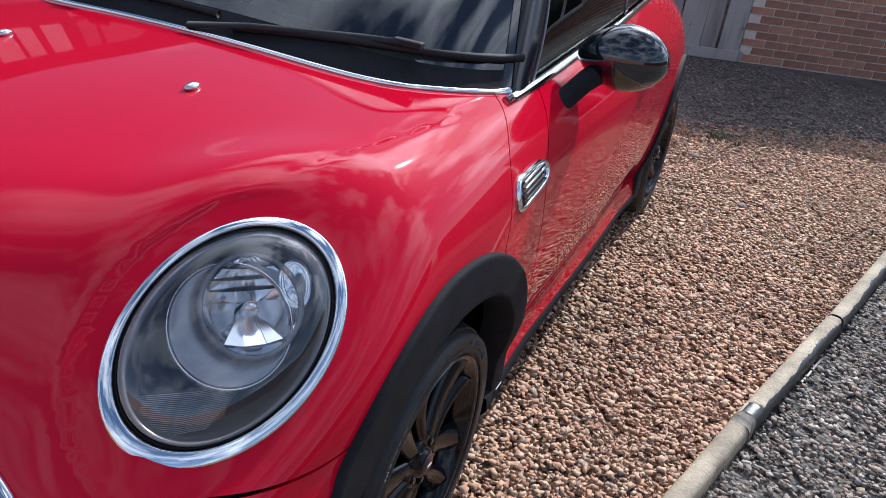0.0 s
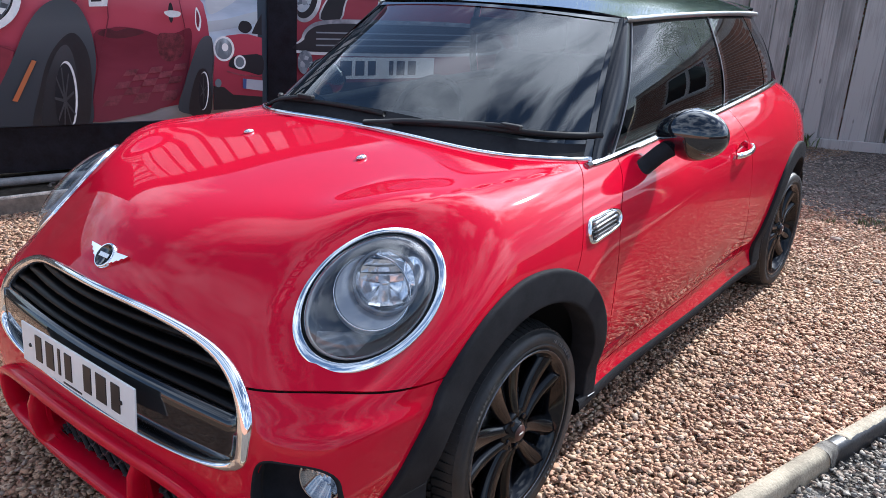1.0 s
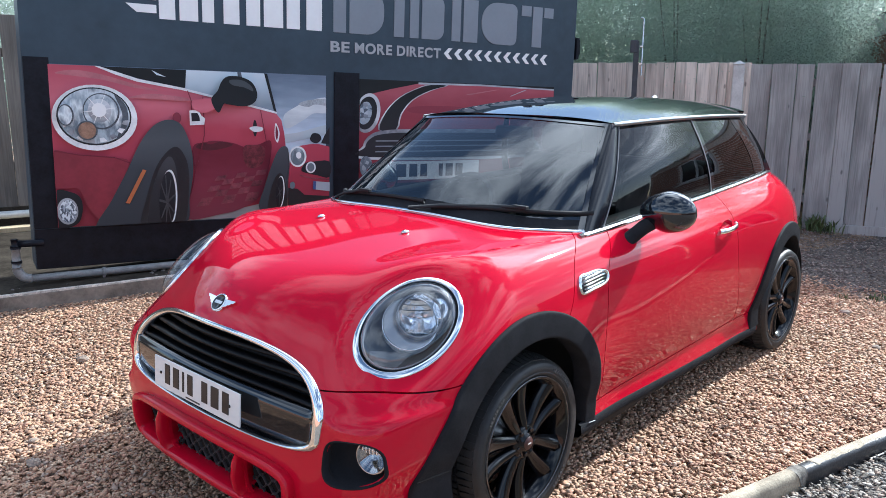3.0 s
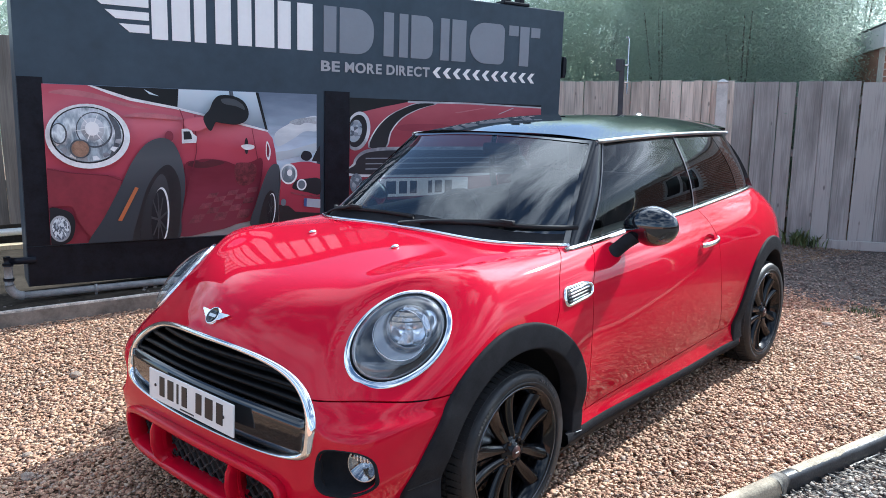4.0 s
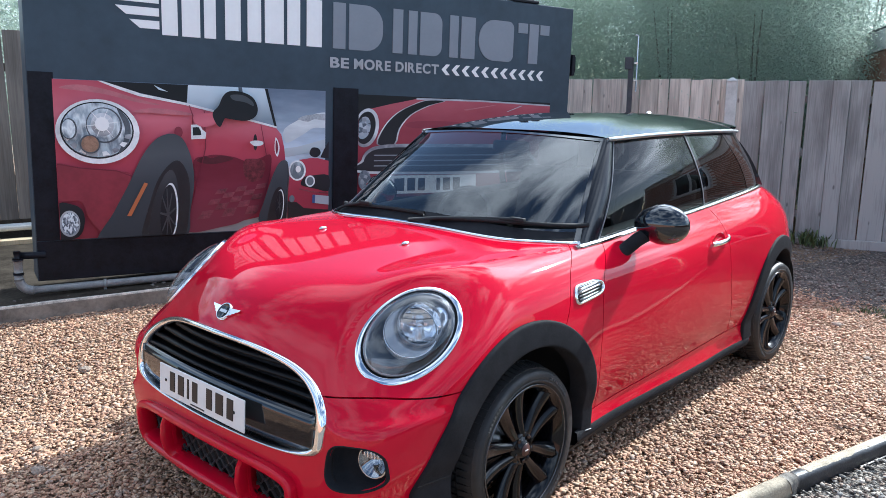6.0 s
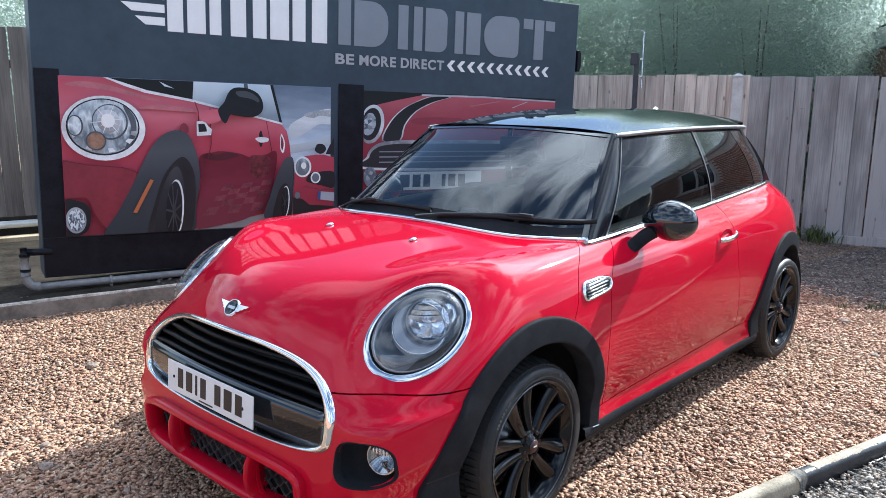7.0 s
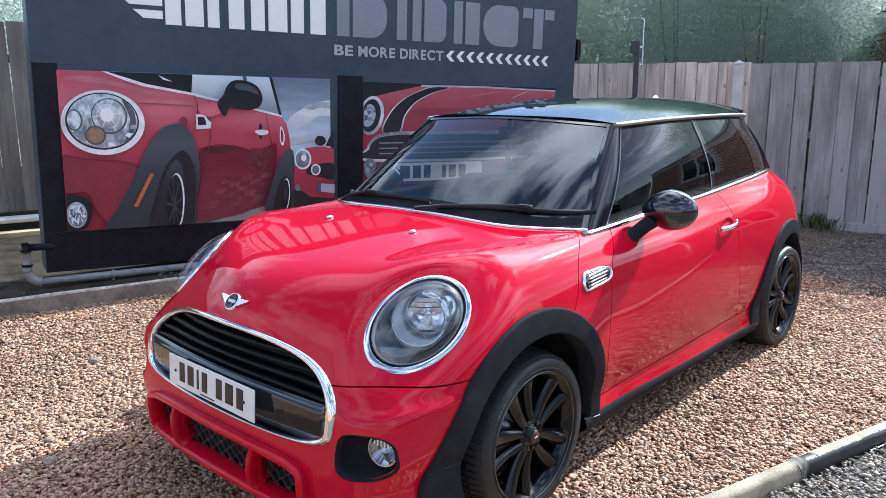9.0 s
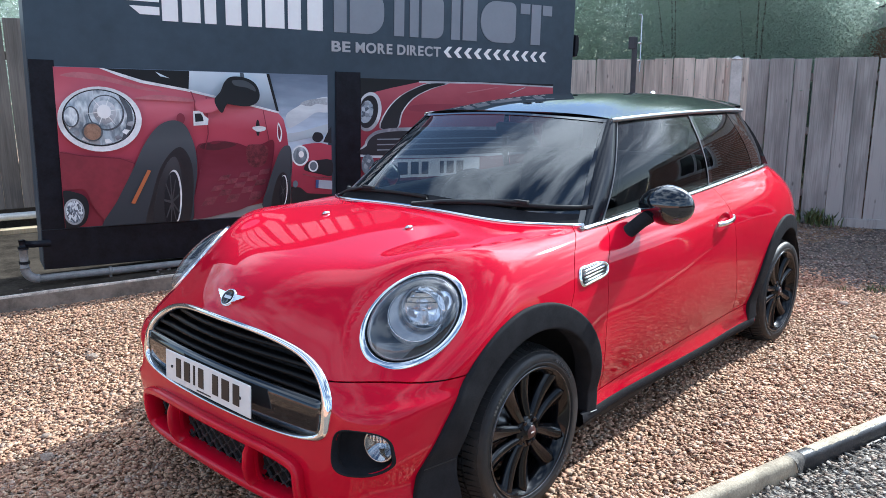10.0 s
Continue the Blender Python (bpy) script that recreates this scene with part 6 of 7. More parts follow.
for word, w0, w1 in (("BE", 1.992, 2.158), ("MORE", 2.205, 2.545), ("DIRECT", 2.592, 3.022)):
    letters = [text_ob(ch, .112, M_LIGHTGREY, pose(0, 0, 0), sign, "letter") for ch in word]
    spans = [(min(v.co.x for v in o.data.vertices), max(v.co.x for v in o.data.vertices)) for o in letters]
    k = (w1 - w0 - .012 * (len(word) - 1)) / sum(b - a for a, b in spans)
    at_u = w0
    for o, (a, b) in zip(letters, spans):
        o.matrix_local = pose(at_u - a * k, -.004, 1.851, 90, 0, 0) @ Matrix.Diagonal((k, 1, 1, 1))
        at_u += (b - a) * k + .012
for i in range(11):
    u = 3.055 + .106 * i
    plain("chevron", [(u, 1.892), (u + .045, 1.938), (u + .085, 1.938), (u + .042, 1.892), (u + .085, 1.846), (u + .045, 1.846)], M_WHITE, sign, .004)

# loop handle on the board's end, and a bracket on its top edge
vs, fs = sweep([(4.57, .05, 2.12), (4.63, .05, 2.10), (4.635, .05, 1.98), (4.62, .05, 1.93), (4.57, .05, 1.92)], ring(.010, .010, 8), up=(0, 1, 0))
mesh_ob("end_handle", vs, fs, M_SIGNBLACK, sign, "", True)
part("end_plate", box((.035, .10, .20), (4.585, .06, 2.02), .006), M_SIGNBLACK, sign)
part("top_bracket", box((.30, .14, .03), (3.95, .06, 2.56), .008), M_SIGNBLACK, sign)
for uu in (3.87, 4.03):
    part("bracket_lug", box((.05, .10, .12), (uu, .06, 2.61), .012), M_SIGNBLACK, sign)

# concrete slab under the sign, its colour darkened for dirt and the sign's shade
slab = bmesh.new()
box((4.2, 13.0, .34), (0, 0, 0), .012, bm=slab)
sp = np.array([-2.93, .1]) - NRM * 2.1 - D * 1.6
tagged(part("concrete_slab", slab, M_CONCRETE), "weathered concrete slab under the sign, darkened for its shade", "slab", kind="structure").matrix_world = pose(sp[0], sp[1], .01, 0, 0, -16)

# added lighter front sheet, and a pale strip that paints the sunlit edge
lip_p = np.array([-2.93, .1]) - D * 1.6
tagged(part("slab_face", box((.016, 13.0, .30), (.0065, 0, .018), .004), M_FACING), "grey-brown slab front, its brightness put into the colour", "slab", kind="structure").matrix_world = pose(lip_p[0], lip_p[1], 0, 0, 0, -16)
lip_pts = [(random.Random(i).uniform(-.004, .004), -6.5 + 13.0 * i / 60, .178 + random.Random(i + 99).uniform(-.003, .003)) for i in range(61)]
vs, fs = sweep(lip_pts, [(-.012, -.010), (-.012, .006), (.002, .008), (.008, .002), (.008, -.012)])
tagged(mesh_ob("slab_edge", vs, fs, M_LIP), "pale slab edge with sunlight put into its colour", "slab", kind="structure").matrix_world = pose(lip_p[0], lip_p[1], 0, 0, 0, -16)

# grey waste pipe along the foot of the sign
pipe = thing("waste_pipe", SIGN @ pose(0, -.07, 0), "grey plastic waste pipe along the foot of the sign", "pipe")
vs, fs = sweep([(-.245, 0, .222), (.6, 0, .235), (1.6, 0, .250), (4.5, 0, .300)], ring(.026, .026, 16))
mesh_ob("pipe_run", vs, fs, M_PIPE, pipe, "", True)
el = [(-.31 + .085 * (1 - math.cos(a)), 0, .308 - .085 * math.sin(a)) for a in np.linspace(0, math.pi / 2, 9)]
vs, fs = sweep(el, ring(.031, .031, 16), up=(0, 1, 0))
mesh_ob("elbow", vs, fs, M_PIPE, pipe, "", True)
vs, fs = sweep([(-.31, 0, .30), (-.31, 0, .45)], ring(.027, .027, 16), up=(0, 1, 0))
mesh_ob("riser", vs, fs, M_PIPE, pipe, "", True)
for z in (.335, .435):
    vs, fs = sweep([(-.31, 0, z), (-.31, 0, z + .018)], ring(.034, .034, 16), up=(0, 1, 0))
    mesh_ob("collar", vs, fs, M_SIGNBLACK, pipe, "", True)
vs, fs = sweep([(-.31, 0, .47), (-.25, .03, .46), (-.14, .06, .455)], ring(.024, .024, 12))
mesh_ob("branch", vs, fs, M_SIGNBLACK, pipe, "", True)
vs, fs = sweep([(-.31, 0, .45), (-.315, 0, .50)], ring(.022, .022, 12), up=(0, 1, 0))
mesh_ob("pipe_cap", vs, fs, M_SIGNBLACK, pipe, "", True)
for uu in (.22, 1.6):
    vs, fs = sweep([(uu, 0, .228 + .015 * uu), (uu + .02, 0, .228 + .015 * uu)], ring(.031, .031, 16))
    mesh_ob("pipe_clip", vs, fs, M_PIPE, pipe, "", True)
    part("clip_foot", box((.02, .02, .07), (uu + .01, 0, .175 + .015 * uu), .004), M_PIPE, pipe)

# ---------- fences ----------
FA = radians(23)
FD = np.array([math.cos(FA), math.sin(FA)])
FN = np.array([-FD[1], FD[0]])
FP = np.array([-.334, 6.474])
rng = random.Random(5)
board_meshes = {}


def board_mesh(w, h, m, key):
    if key not in board_meshes:
        me = bpy.data.meshes.new("fence_board")
        b = box((w, .019, h), (0, 0, h / 2), .003)
        b.to_mesh(me)
        b.free()
        me.materials.append(m)
        board_meshes[key] = me
    return board_meshes[key]


def boards(fence, origin, along, yaw, u0, u1, w, h, m, key, gap=.006, z0=.02, turn=1.0, deep=.007):
    """Upright boards side by side, each a little out of line."""
    n = np.array([-along[1], along[0]])
    u, i = u0, 0
    while u < u1 - .02:
        ww = round(w * rng.choice((.78, .92, 1.0, 1.12)), 3)
        ob = new("fence_board", board_mesh(ww, h, m, (key, ww)))
        ob.parent = fence
        off = rng.choice((-deep, .0, deep))
        p = origin + along * (u + ww / 2) + n * off
        ob.matrix_local = pose(p[0], p[1], z0 + rng.uniform(-.008, .008), rng.uniform(-.3, .3) * turn, rng.uniform(-.25, .25) * turn, yaw + rng.uniform(-1.5, 1.5) * turn)
        u += ww + gap * rng.uniform(.2, 1.5)
        i += 1


def rails(fence, origin, along, yaw, u0, u1, zs, m):
    n = np.array([-along[1], along[0]])
    for z in zs:
        p = origin + along * (u0 + u1) / 2 + n * .045
        part("fence_rail", box((u1 - u0, .045, .08), (0, 0, 0), .005), m, fence).matrix_local = pose(p[0], p[1], z, 0, 0, yaw)


grey_fence = thing("board_fence", pose(0, 0, 0), "weathered grey upright board fence with gaps", "fence", kind="structure")
boards(grey_fence, FP, FD, 23, -.645, 1.20, .205, 1.72, M_FENCE, "grey", .014, deep=.022)
rails(grey_fence, FP, FD, 23, -.62, 1.2, (.35, 1.0, 1.55), M_FENCE)
pale_fence = thing("board_fence", pose(0, 0, 0), "pale brown close-board fence panel", "fence", kind="structure")
boards(pale_fence, FP, FD, 23, -4.6, -.66, .112, 1.735, M_FENCE2, "pale", .002)
rails(pale_fence, FP, FD, 23, -4.6, -.66, (.35, 1.5), M_FENCE2)
p = FP + FD * -.76 - FN * .05
post = bmesh.new()
box((.115, .10, 1.74), (0, 0, .87), .010, bm=post)
bmesh.ops.create_cone(post, cap_ends=True, segments=4, radius1=.088, radius2=.012, depth=.035, matrix=pose(0, 0, 1.757, 0, 0, 45))
o = part("fence_post", post, M_POST, pale_fence, "pale concrete post")
o.matrix_local = pose(p[0], p[1], 0, 0, 0, 23)
# gravel board along the foot
part("gravel_board", box((1.9, .03, .10), (0, 0, .05), .006), M_FENCE, grey_fence).matrix_local = pose(*(FP + FD * .3 - FN * .03), 0, 0, 0, 23)
side_fence = thing("board_fence", pose(0, 0, 0), "dark weathered board fence behind the sign", "fence", kind="structure")
SO = np.array([-5.67, .72])
boards(side_fence, SO, D, 74, -3.5, 3.2, .140, 1.78, M_FENCESIDE, "side", .004, .36)
rails(side_fence, SO, D, 74, -3.5, 3.2, (.75, 1.8), M_FENCESIDE)
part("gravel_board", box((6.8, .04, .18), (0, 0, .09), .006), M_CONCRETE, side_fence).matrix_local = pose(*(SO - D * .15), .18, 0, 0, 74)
vs, fs = sweep([(*(SO + NRM * .25 - D * 3.0), .33), (*(SO + NRM * .25 + D * 3.0), .31)], ring(.035, .035, 14))
tagged(mesh_ob("waste_pipe", vs, fs, M_PALEPIPE, None, "", True), "pale plastic pipe lying along the fence foot", "pipe")
tagged(part("timber_plank", box((6.0, .14, .045), (0, 0, 0), .004), M_PLANK), "pale sawn timber plank lying along the fence foot", "plank").matrix_world = pose(*(SO + NRM * .36), .2025, 0, 0, 74)

# dirt and small stones lying on the slab by the sign
rs = np.random.default_rng(77)
for k in range(26):
    a_, b_, size = rs.uniform(-1.2, .9), rs.uniform(.02, .34), rs.uniform(.006, .020)
    p = np.array([-2.93, .1]) - NRM * b_ + D * a_
    bm = bmesh.new()
    bmesh.ops.create_icosphere(bm, subdivisions=1, radius=1.0)
    for v in bm.verts:
        v.co = Vector((v.co.x * 1.2, v.co.y * .8, v.co.z * .5)) * size * (1 + .4 * noise.noise(v.co * 1.7 + Vector((k * 3.3, 0, 0))))
    o = part("stone", bm, M_DIRTSTONE if k % 3 else M_STONE2, None)
    o.matrix_world = pose(p[0], p[1], .180 + size * .3, 0, 0, k * 37)
    tagged(o, "small dirty stone lying on the slab", "stone", "loose stones")

# steel gate post with a box and a thin rod
gp_ = FP + FD * -1.80 - FN * .25
gate_post = thing("gate_post", pose(gp_[0], gp_[1], 0, 0, 0, 23), "dark steel post with a small box and thin rod", "post")
part("post_tube", box((.052, .052, 1.98), (0, 0, .99), .006), M_GREENMETAL, gate_post)
part("latch_box", box((.075, .065, .13), (-.025, -.01, 1.92), .008), M_GREENMETAL, gate_post)
vs, fs = sweep([(.062, 0, 1.62), (.062, 0, 2.20), (.050, 0, 2.21), (.03, 0, 2.21)], ring(.008, .008, 8), up=(0, 1, 0))
mesh_ob("rod", vs, fs, M_SATIN, gate_post, "", True)
for z in (1.74, 1.92):
    part("rod_clip", box((.04, .03, .02), (.05, 0, z), .004), M_SATIN, gate_post)

# ---------- brick building beyond the fence ----------
WL = np.array([.19, 7.24]) + FD * .07
house = thing("wall_brick", pose(WL[0], WL[1], 0, 0, 0, 23), "red-brown brick outbuilding with a white fascia", "building", kind="structure")
part("wall_core", box((5.0, .30, 2.12), (2.5, .17, 1.05), .0), M_MORTAR, house)
part("side_wall", box((.30, 3.0, 2.12), (.15, 1.83, 1.05), .0), M_BRICK, house)
part("fascia", box((4.96, .045, .235), (2.50, -.01, 2.225), .004), M_FASCIA, house, "white fascia board")
part("roof_slab", box((4.98, 3.2, .05), (2.51, 1.58, 2.365), .006), M_FELT, house, "dark felt roof")
# brick wall in line with the fence, from its end onwards
GW = FP + FD * 1.225
garden_wall = thing("wall_brick", pose(GW[0], GW[1], 0, 0, 0, 23), "red-brown brick wall at the end of the fence", "wall", kind="structure")
part("wall_core", box((4.2, .22, 2.30), (2.1, .13, 1.13), .0), M_MORTAR, garden_wall)
part("wall_coping", box((4.24, .30, .07), (2.1, .12, 2.32), .010), M_POST, garden_wall, "pale concrete coping")
# unseen boards added beyond the brick wall, to block the horizon in reflections
unseen_fence = thing("board_fence", pose(0, 0, 0), "weathered grey board fence added unseen beyond the brick wall", "fence", kind="structure")
boards(unseen_fence, GW + FD * 4.25, FD, 23, 0, 6.5, .205, 1.9, M_FENCE, "far", .004)
rails(unseen_fence, GW + FD * 4.25, FD, 23, 0, 6.5, (.35, 1.5), M_FENCE)
part("side_fascia", box((.045, 3.3, .235), (-.002, 1.66, 2.225), .004), M_FASCIA, house, "white fascia board")

# white-framed window in the brick wall
WIN_U0, WIN_U1, WIN_Z0, WIN_Z1 = 1.95, 3.15, .92, 2.02
window = thing("window_1", pose(GW[0], GW[1], 0, 0, 0, 23), "white-framed casement window in the brick wall", "window", kind="structure")
WIN_W, WIN_H = WIN_U1 - WIN_U0, WIN_Z1 - WIN_Z0
for du, dz, su, sz in ((WIN_W / 2, .03, WIN_W, .06), (WIN_W / 2, WIN_H - .03, WIN_W, .06), (.03, WIN_H / 2, .06, WIN_H - .12), (WIN_W - .03, WIN_H / 2, .06, WIN_H - .12), (WIN_W / 2, WIN_H / 2, .07, WIN_H - .12)):
    part("window_frame", box((su, .05, sz), (WIN_U0 + du, -.002, WIN_Z0 + dz), .006), M_FASCIA, window)
for k in (0, 1):
    part("pane", box((WIN_W / 2 - .08, .006, WIN_H - .11), (WIN_U0 + WIN_W * (.25 + .5 * k), .008, WIN_Z0 + WIN_H / 2), .0), M_PIANO, window, "dark glass pane")
part("window_sill", box((WIN_W + .12, .11, .05), (WIN_U0 + WIN_W / 2, -.03, WIN_Z0 - .027), .006), M_FASCIA, window)

# unseen plain walls, added to close the yard and darken low reflections
for name, x, y, length, height, yaw in (("wall_south", 2.0, -10.5, 30.0, 2.1, 4), ("wall_east", 14.5, .5, 24.0, 2.0, 94)):
    w = thing(name, pose(x, y, 0, 0, 0, yaw), "plain brown brick wall, unseen, added to close the yard", "wall", kind="structure")
    part("wall_core", box((length, .24, height), (0, 0, height / 2), .01), M_BRICK, w)
    part("wall_coping", box((length, .32, .08), (0, 0, height + .035), .01), M_POST, w, "pale concrete coping")

# ---------- hedge ----------
def hedge(name, cx, cy, rx, ry, rz, cz, count, seed, label):
    """A tall shrub: bent tapered stems and a crown of many small leaves in clumps."""
    h = thing(name, pose(cx, cy, 0), label, "tree", "hedge trees")
    r = np.random.default_rng(seed)
    for k in range(3):
        a = r.uniform(0, 6.28)
        tip = (math.cos(a) * rx * .4, math.sin(a) * ry * .4, cz + rz * .35)
        pts = [Vector((tip[0] * t ** 1.6, tip[1] * t ** 1.3, tip[2] * t)) for t in np.linspace(0, 1, 7)]
        vs, fs = sweep(pts, ring(.024, .024, 7), up=(1, .2, 0))
        vs = [pts[i // 7] + (v - pts[i // 7]) * (1.2 - .15 * (i // 7)) for i, v in enumerate(vs)]
        mesh_ob("stem", vs, fs, M_BARK, h)
    clumps = 260
    cd = r.normal(0, 1, (clumps, 3))
    cd /= np.linalg.norm(cd, axis=1)[:, None]
    cc = cd * (r.uniform(.30, 1.0, clumps) ** .45)[:, None] * np.array([rx, ry, rz]) + np.array([0, 0, cz])
    pick = r.integers(0, clumps, count)
    p = cc[pick] + r.normal(0, .19, (count, 3))
    p[:, 2] = np.maximum(p[:, 2], .2)
    s = r.uniform(.010, .020, count) * (1.0 if count > 40000 else 2.6)
    d1 = r.normal(0, 1, (count, 3)); d1 /= np.linalg.norm(d1, axis=1)[:, None]
    d2 = np.cross(d1, r.normal(0, 1, (count, 3))); d2 /= np.linalg.norm(d2, axis=1)[:, None]
    v = np.stack([p - d1 * s[:, None], p + d2 * (s * .55)[:, None], p + d1 * s[:, None]], 1).reshape(-1, 3)
    f = np.arange(count * 3).reshape(-1, 3)
    mesh_ob("crown", v, f, M_LEAF, h, "dark green leaves")


for i, u in enumerate(np.arange(-13.0, .2, 1.25)):
    low = -5.8 < u < -3.2                      # the hedge is cut lower behind the sign's end
    u = -1.42 if -2 < u < -1.5 else u
    p = FP + FD * u + FN * (1.0 + (i % 3) * .25)
    hedge("hedge_tree", p[0], p[1], (.95 if u < -2 else .70), .75, 1.38 if low else 1.75, (1.34 if low else 1.95) + .10 * (i % 2), 125000 if -4.6 < u else 9000, 40 + i, "tall dense dark green hedge tree behind the fence")
# a second row fills the gaps; unseen behind the outbuilding, made tall to darken reflections
for i, u in enumerate(np.arange(-12.4, 9.0, 1.25)):
    low = -5.8 < u < -3.2
    p = FP + FD * u + FN * ((2.3 if u < .2 else 5.2) + (i % 2) * .3)
    hedge("hedge_tree", p[0], p[1], .72 if -1.3 < u < .2 else 1.15, .8, 1.25 if low else (1.85 if u < .2 else 3.6), (1.38 if low else (1.95 if u < .2 else 3.4)) + .1 * (i % 2), 30000 if -5 < u < .2 else (7000 if u < .2 else 16000), 70 + i, "tall dense dark green hedge tree behind the fence")
p = FP + FD * .22 + FN * 1.15
hedge("hedge_tree", p[0], p[1], .42, .45, 1.25, 1.35, 60000, 66, "dark green hedge tree beside the outbuilding")
p = FP + FD * .45 + FN * 2.6
hedge("hedge_tree", p[0], p[1], .75, .6, 1.85, 2.05, 50000, 67, "tall dense dark green hedge tree behind the fence")
# shrubs behind the side fence
for i in range(3):
    p = SO - NRM * 2.2 + D * (-3.2 + 2.0 * i)
    hedge("hedge_tree", p[0], p[1], 1.1, 1.1, 1.8, 2.3, 9000, 90 + i, "green shrub behind the side fence")


# weeds at the fence foot and along the edge of the shade
wv, wf = [], []
for k, (x, y, count, size) in enumerate(((-.20, 6.42, 60, .17), (-.05, 6.50, 40, .13), (-.55, 6.28, 30, .10), (.95, 4.06, 26, .05), (1.02, 4.12, 26, .05), (.78, 3.95, 18, .04), (1.10, 4.02, 20, .04), (-2.66, .72, 20, .06), (-2.55, .95, 16, .06))):
    r = np.random.default_rng(200 + k)
    gz = float(ground_z(x, y)) - .005
    for i in range(count):
        a, l = r.uniform(0, 6.28), size * r.uniform(.5, 1.2)
        bx, by = x + r.normal(0, size * .45), y + r.normal(0, size * .45)
        side_ = np.array([-math.sin(a), math.cos(a), 0]) * size * .07
        foot = np.array([bx, by, gz])
        lean = np.array([math.cos(a), math.sin(a), 0]) * l
        b = len(wv)
        mid = foot + lean * .22 + np.array([0, 0, l * .6])
        wv += [foot - side_ * .6, foot + side_ * .6, mid + side_, mid - side_, foot + lean * .6 + np.array([0, 0, l])]
        wf += [(b, b + 1, b + 2, b + 3), (b + 3, b + 2, b + 4)]
tagged(mesh_ob("weeds", wv, wf, M_WEED), "small green weeds growing in the gravel", "weeds", kind="stuff")

# bricks of the outbuilding, in half bond
bb = box((.211, .018, .061), (0, 0, 0), .003)
brick_me = bpy.data.meshes.new("brick")
bb.to_mesh(brick_me)
bb.free()
brick_me.materials.append(M_BRICK)
bb = box((.100, .018, .061), (0, 0, 0), .003)
half_me = bpy.data.meshes.new("brick")
bb.to_mesh(half_me)
bb.free()
half_me.materials.append(M_BRICK)
for row in range(28):
    for col in range(18):
        u = .11 + col * .225 + (.1125 if row % 2 else 0)
        z = .04 + row * .075
        if not (WIN_U0 - .11 < u < WIN_U1 + .11 and WIN_Z0 - .06 < z < WIN_Z1 + .03):
            o = new("brick", brick_me)
            o.parent = garden_wall
            o.matrix_local = pose(u, .016, z)
        if u < 1.4 and row > 19:
            o = new("brick", brick_me)
            o.parent = house
            o.matrix_local = pose(u, .016, z)
            if row % 2 and col == 0:
                o = new("brick", half_me)
                o.parent = house
                o.matrix_local = pose(.055, .016, z)

# a few larger pale stones lying on the gravel
for k, (x, y, size) in enumerate(((-.93, -1.06, .030), (-1.95, -.42, .032), (-2.62, .55, .040), (-2.45, .62, .028), (.90, 3.55, .030), (-1.15, -.98, .022), (1.25, 2.9, .026))):
    r = np.random.default_rng(300 + k)
    bm = bmesh.new()
    bmesh.ops.create_icosphere(bm, subdivisions=2, radius=1.0)
    for v in bm.verts:
        n_ = noise.noise(v.co * 1.3 + Vector((k * 7.1, 0, 0)))
        v.co = Vector((v.co.x * 1.1, v.co.y * .85, v.co.z * .6)) * size * (1 + .35 * n_)
    o = part("stone", bm, M_STONE2, None)
    o.matrix_world = pose(x, y, float(ground_z(x, y)) + size * .3, 0, 0, k * 50)
    tagged(o, "larger pale grey stone lying on the gravel", "stone", "loose stones")


# ---------- the two pictures on the sign, as flat shapes ----------
def smooth(pts, k=5):
    """A closed soft outline through the corners."""
    n, out = len(pts), []
    for i in range(n):
        p0, p1, p2, p3 = (Vector((*pts[(i + j) % n], 0)) for j in (-1, 0, 1, 2))
        for q in range(k):
            u = q / k
            v = .5 * (2 * p1 + (p2 - p0) * u + (2 * p0 - 5 * p1 + 4 * p2 - p3) * u * u + (3 * p1 - p0 - 3 * p2 + p3) * u ** 3)
            out.append((v.x, v.y))
    return out


def oval(u, v, a, b, turn=0.0, k=36):
    c, s = math.cos(radians(turn)), math.sin(radians(turn))
    return [(u + a * math.cos(2 * math.pi * i / k) * c - b * math.sin(2 * math.pi * i / k) * s,
             v + a * math.cos(2 * math.pi * i / k) * s + b * math.sin(2 * math.pi * i / k) * c) for i in range(k)]


def clipped(pts, u0, u1, v0, v1):
    return [(min(max(u, u0), u1), min(max(v, v0), v1)) for u, v in pts]


M_PRINTPANE = print_mat("print_window_pane", [(1.42, (0.270, 0.338, 0.405)), (1.55, (0.540, 0.634, 0.702)), (1.66, (0.675, 0.769, 0.837))], 4.0, .10)
M_PHOTOGLASS2 = mat("print_plate_grey", (.40, .43, .50), .42, vary=.1, scale=5)
M_PRINTSPOKE = mat("print_spoke_grey", (.055, .058, .065), .42, vary=.3, scale=9)
M_PRINTARCH = print_mat("print_arch_grey", [(.55, (0.045, 0.051, 0.060)), (.95, (0.060, 0.069, 0.080)), (1.15, (0.093, 0.105, 0.117)), (1.30, (0.075, 0.086, 0.096))], 2.0, .15)
M_PRINTHOLLOW = mat("print_hollow", (.016, .017, .020), .42, vary=.3, scale=5)
M_PRINTTYRE = print_mat("print_tyre_grey", [(.55, (.030, .031, .035)), (.85, (.040, .042, .047)), (1.05, (.070, .073, .080))], 6.0, .2)
M_PRINTWHITE = mat("print_pale_silver", (.86, .88, .90), .42, vary=.25, scale=5)
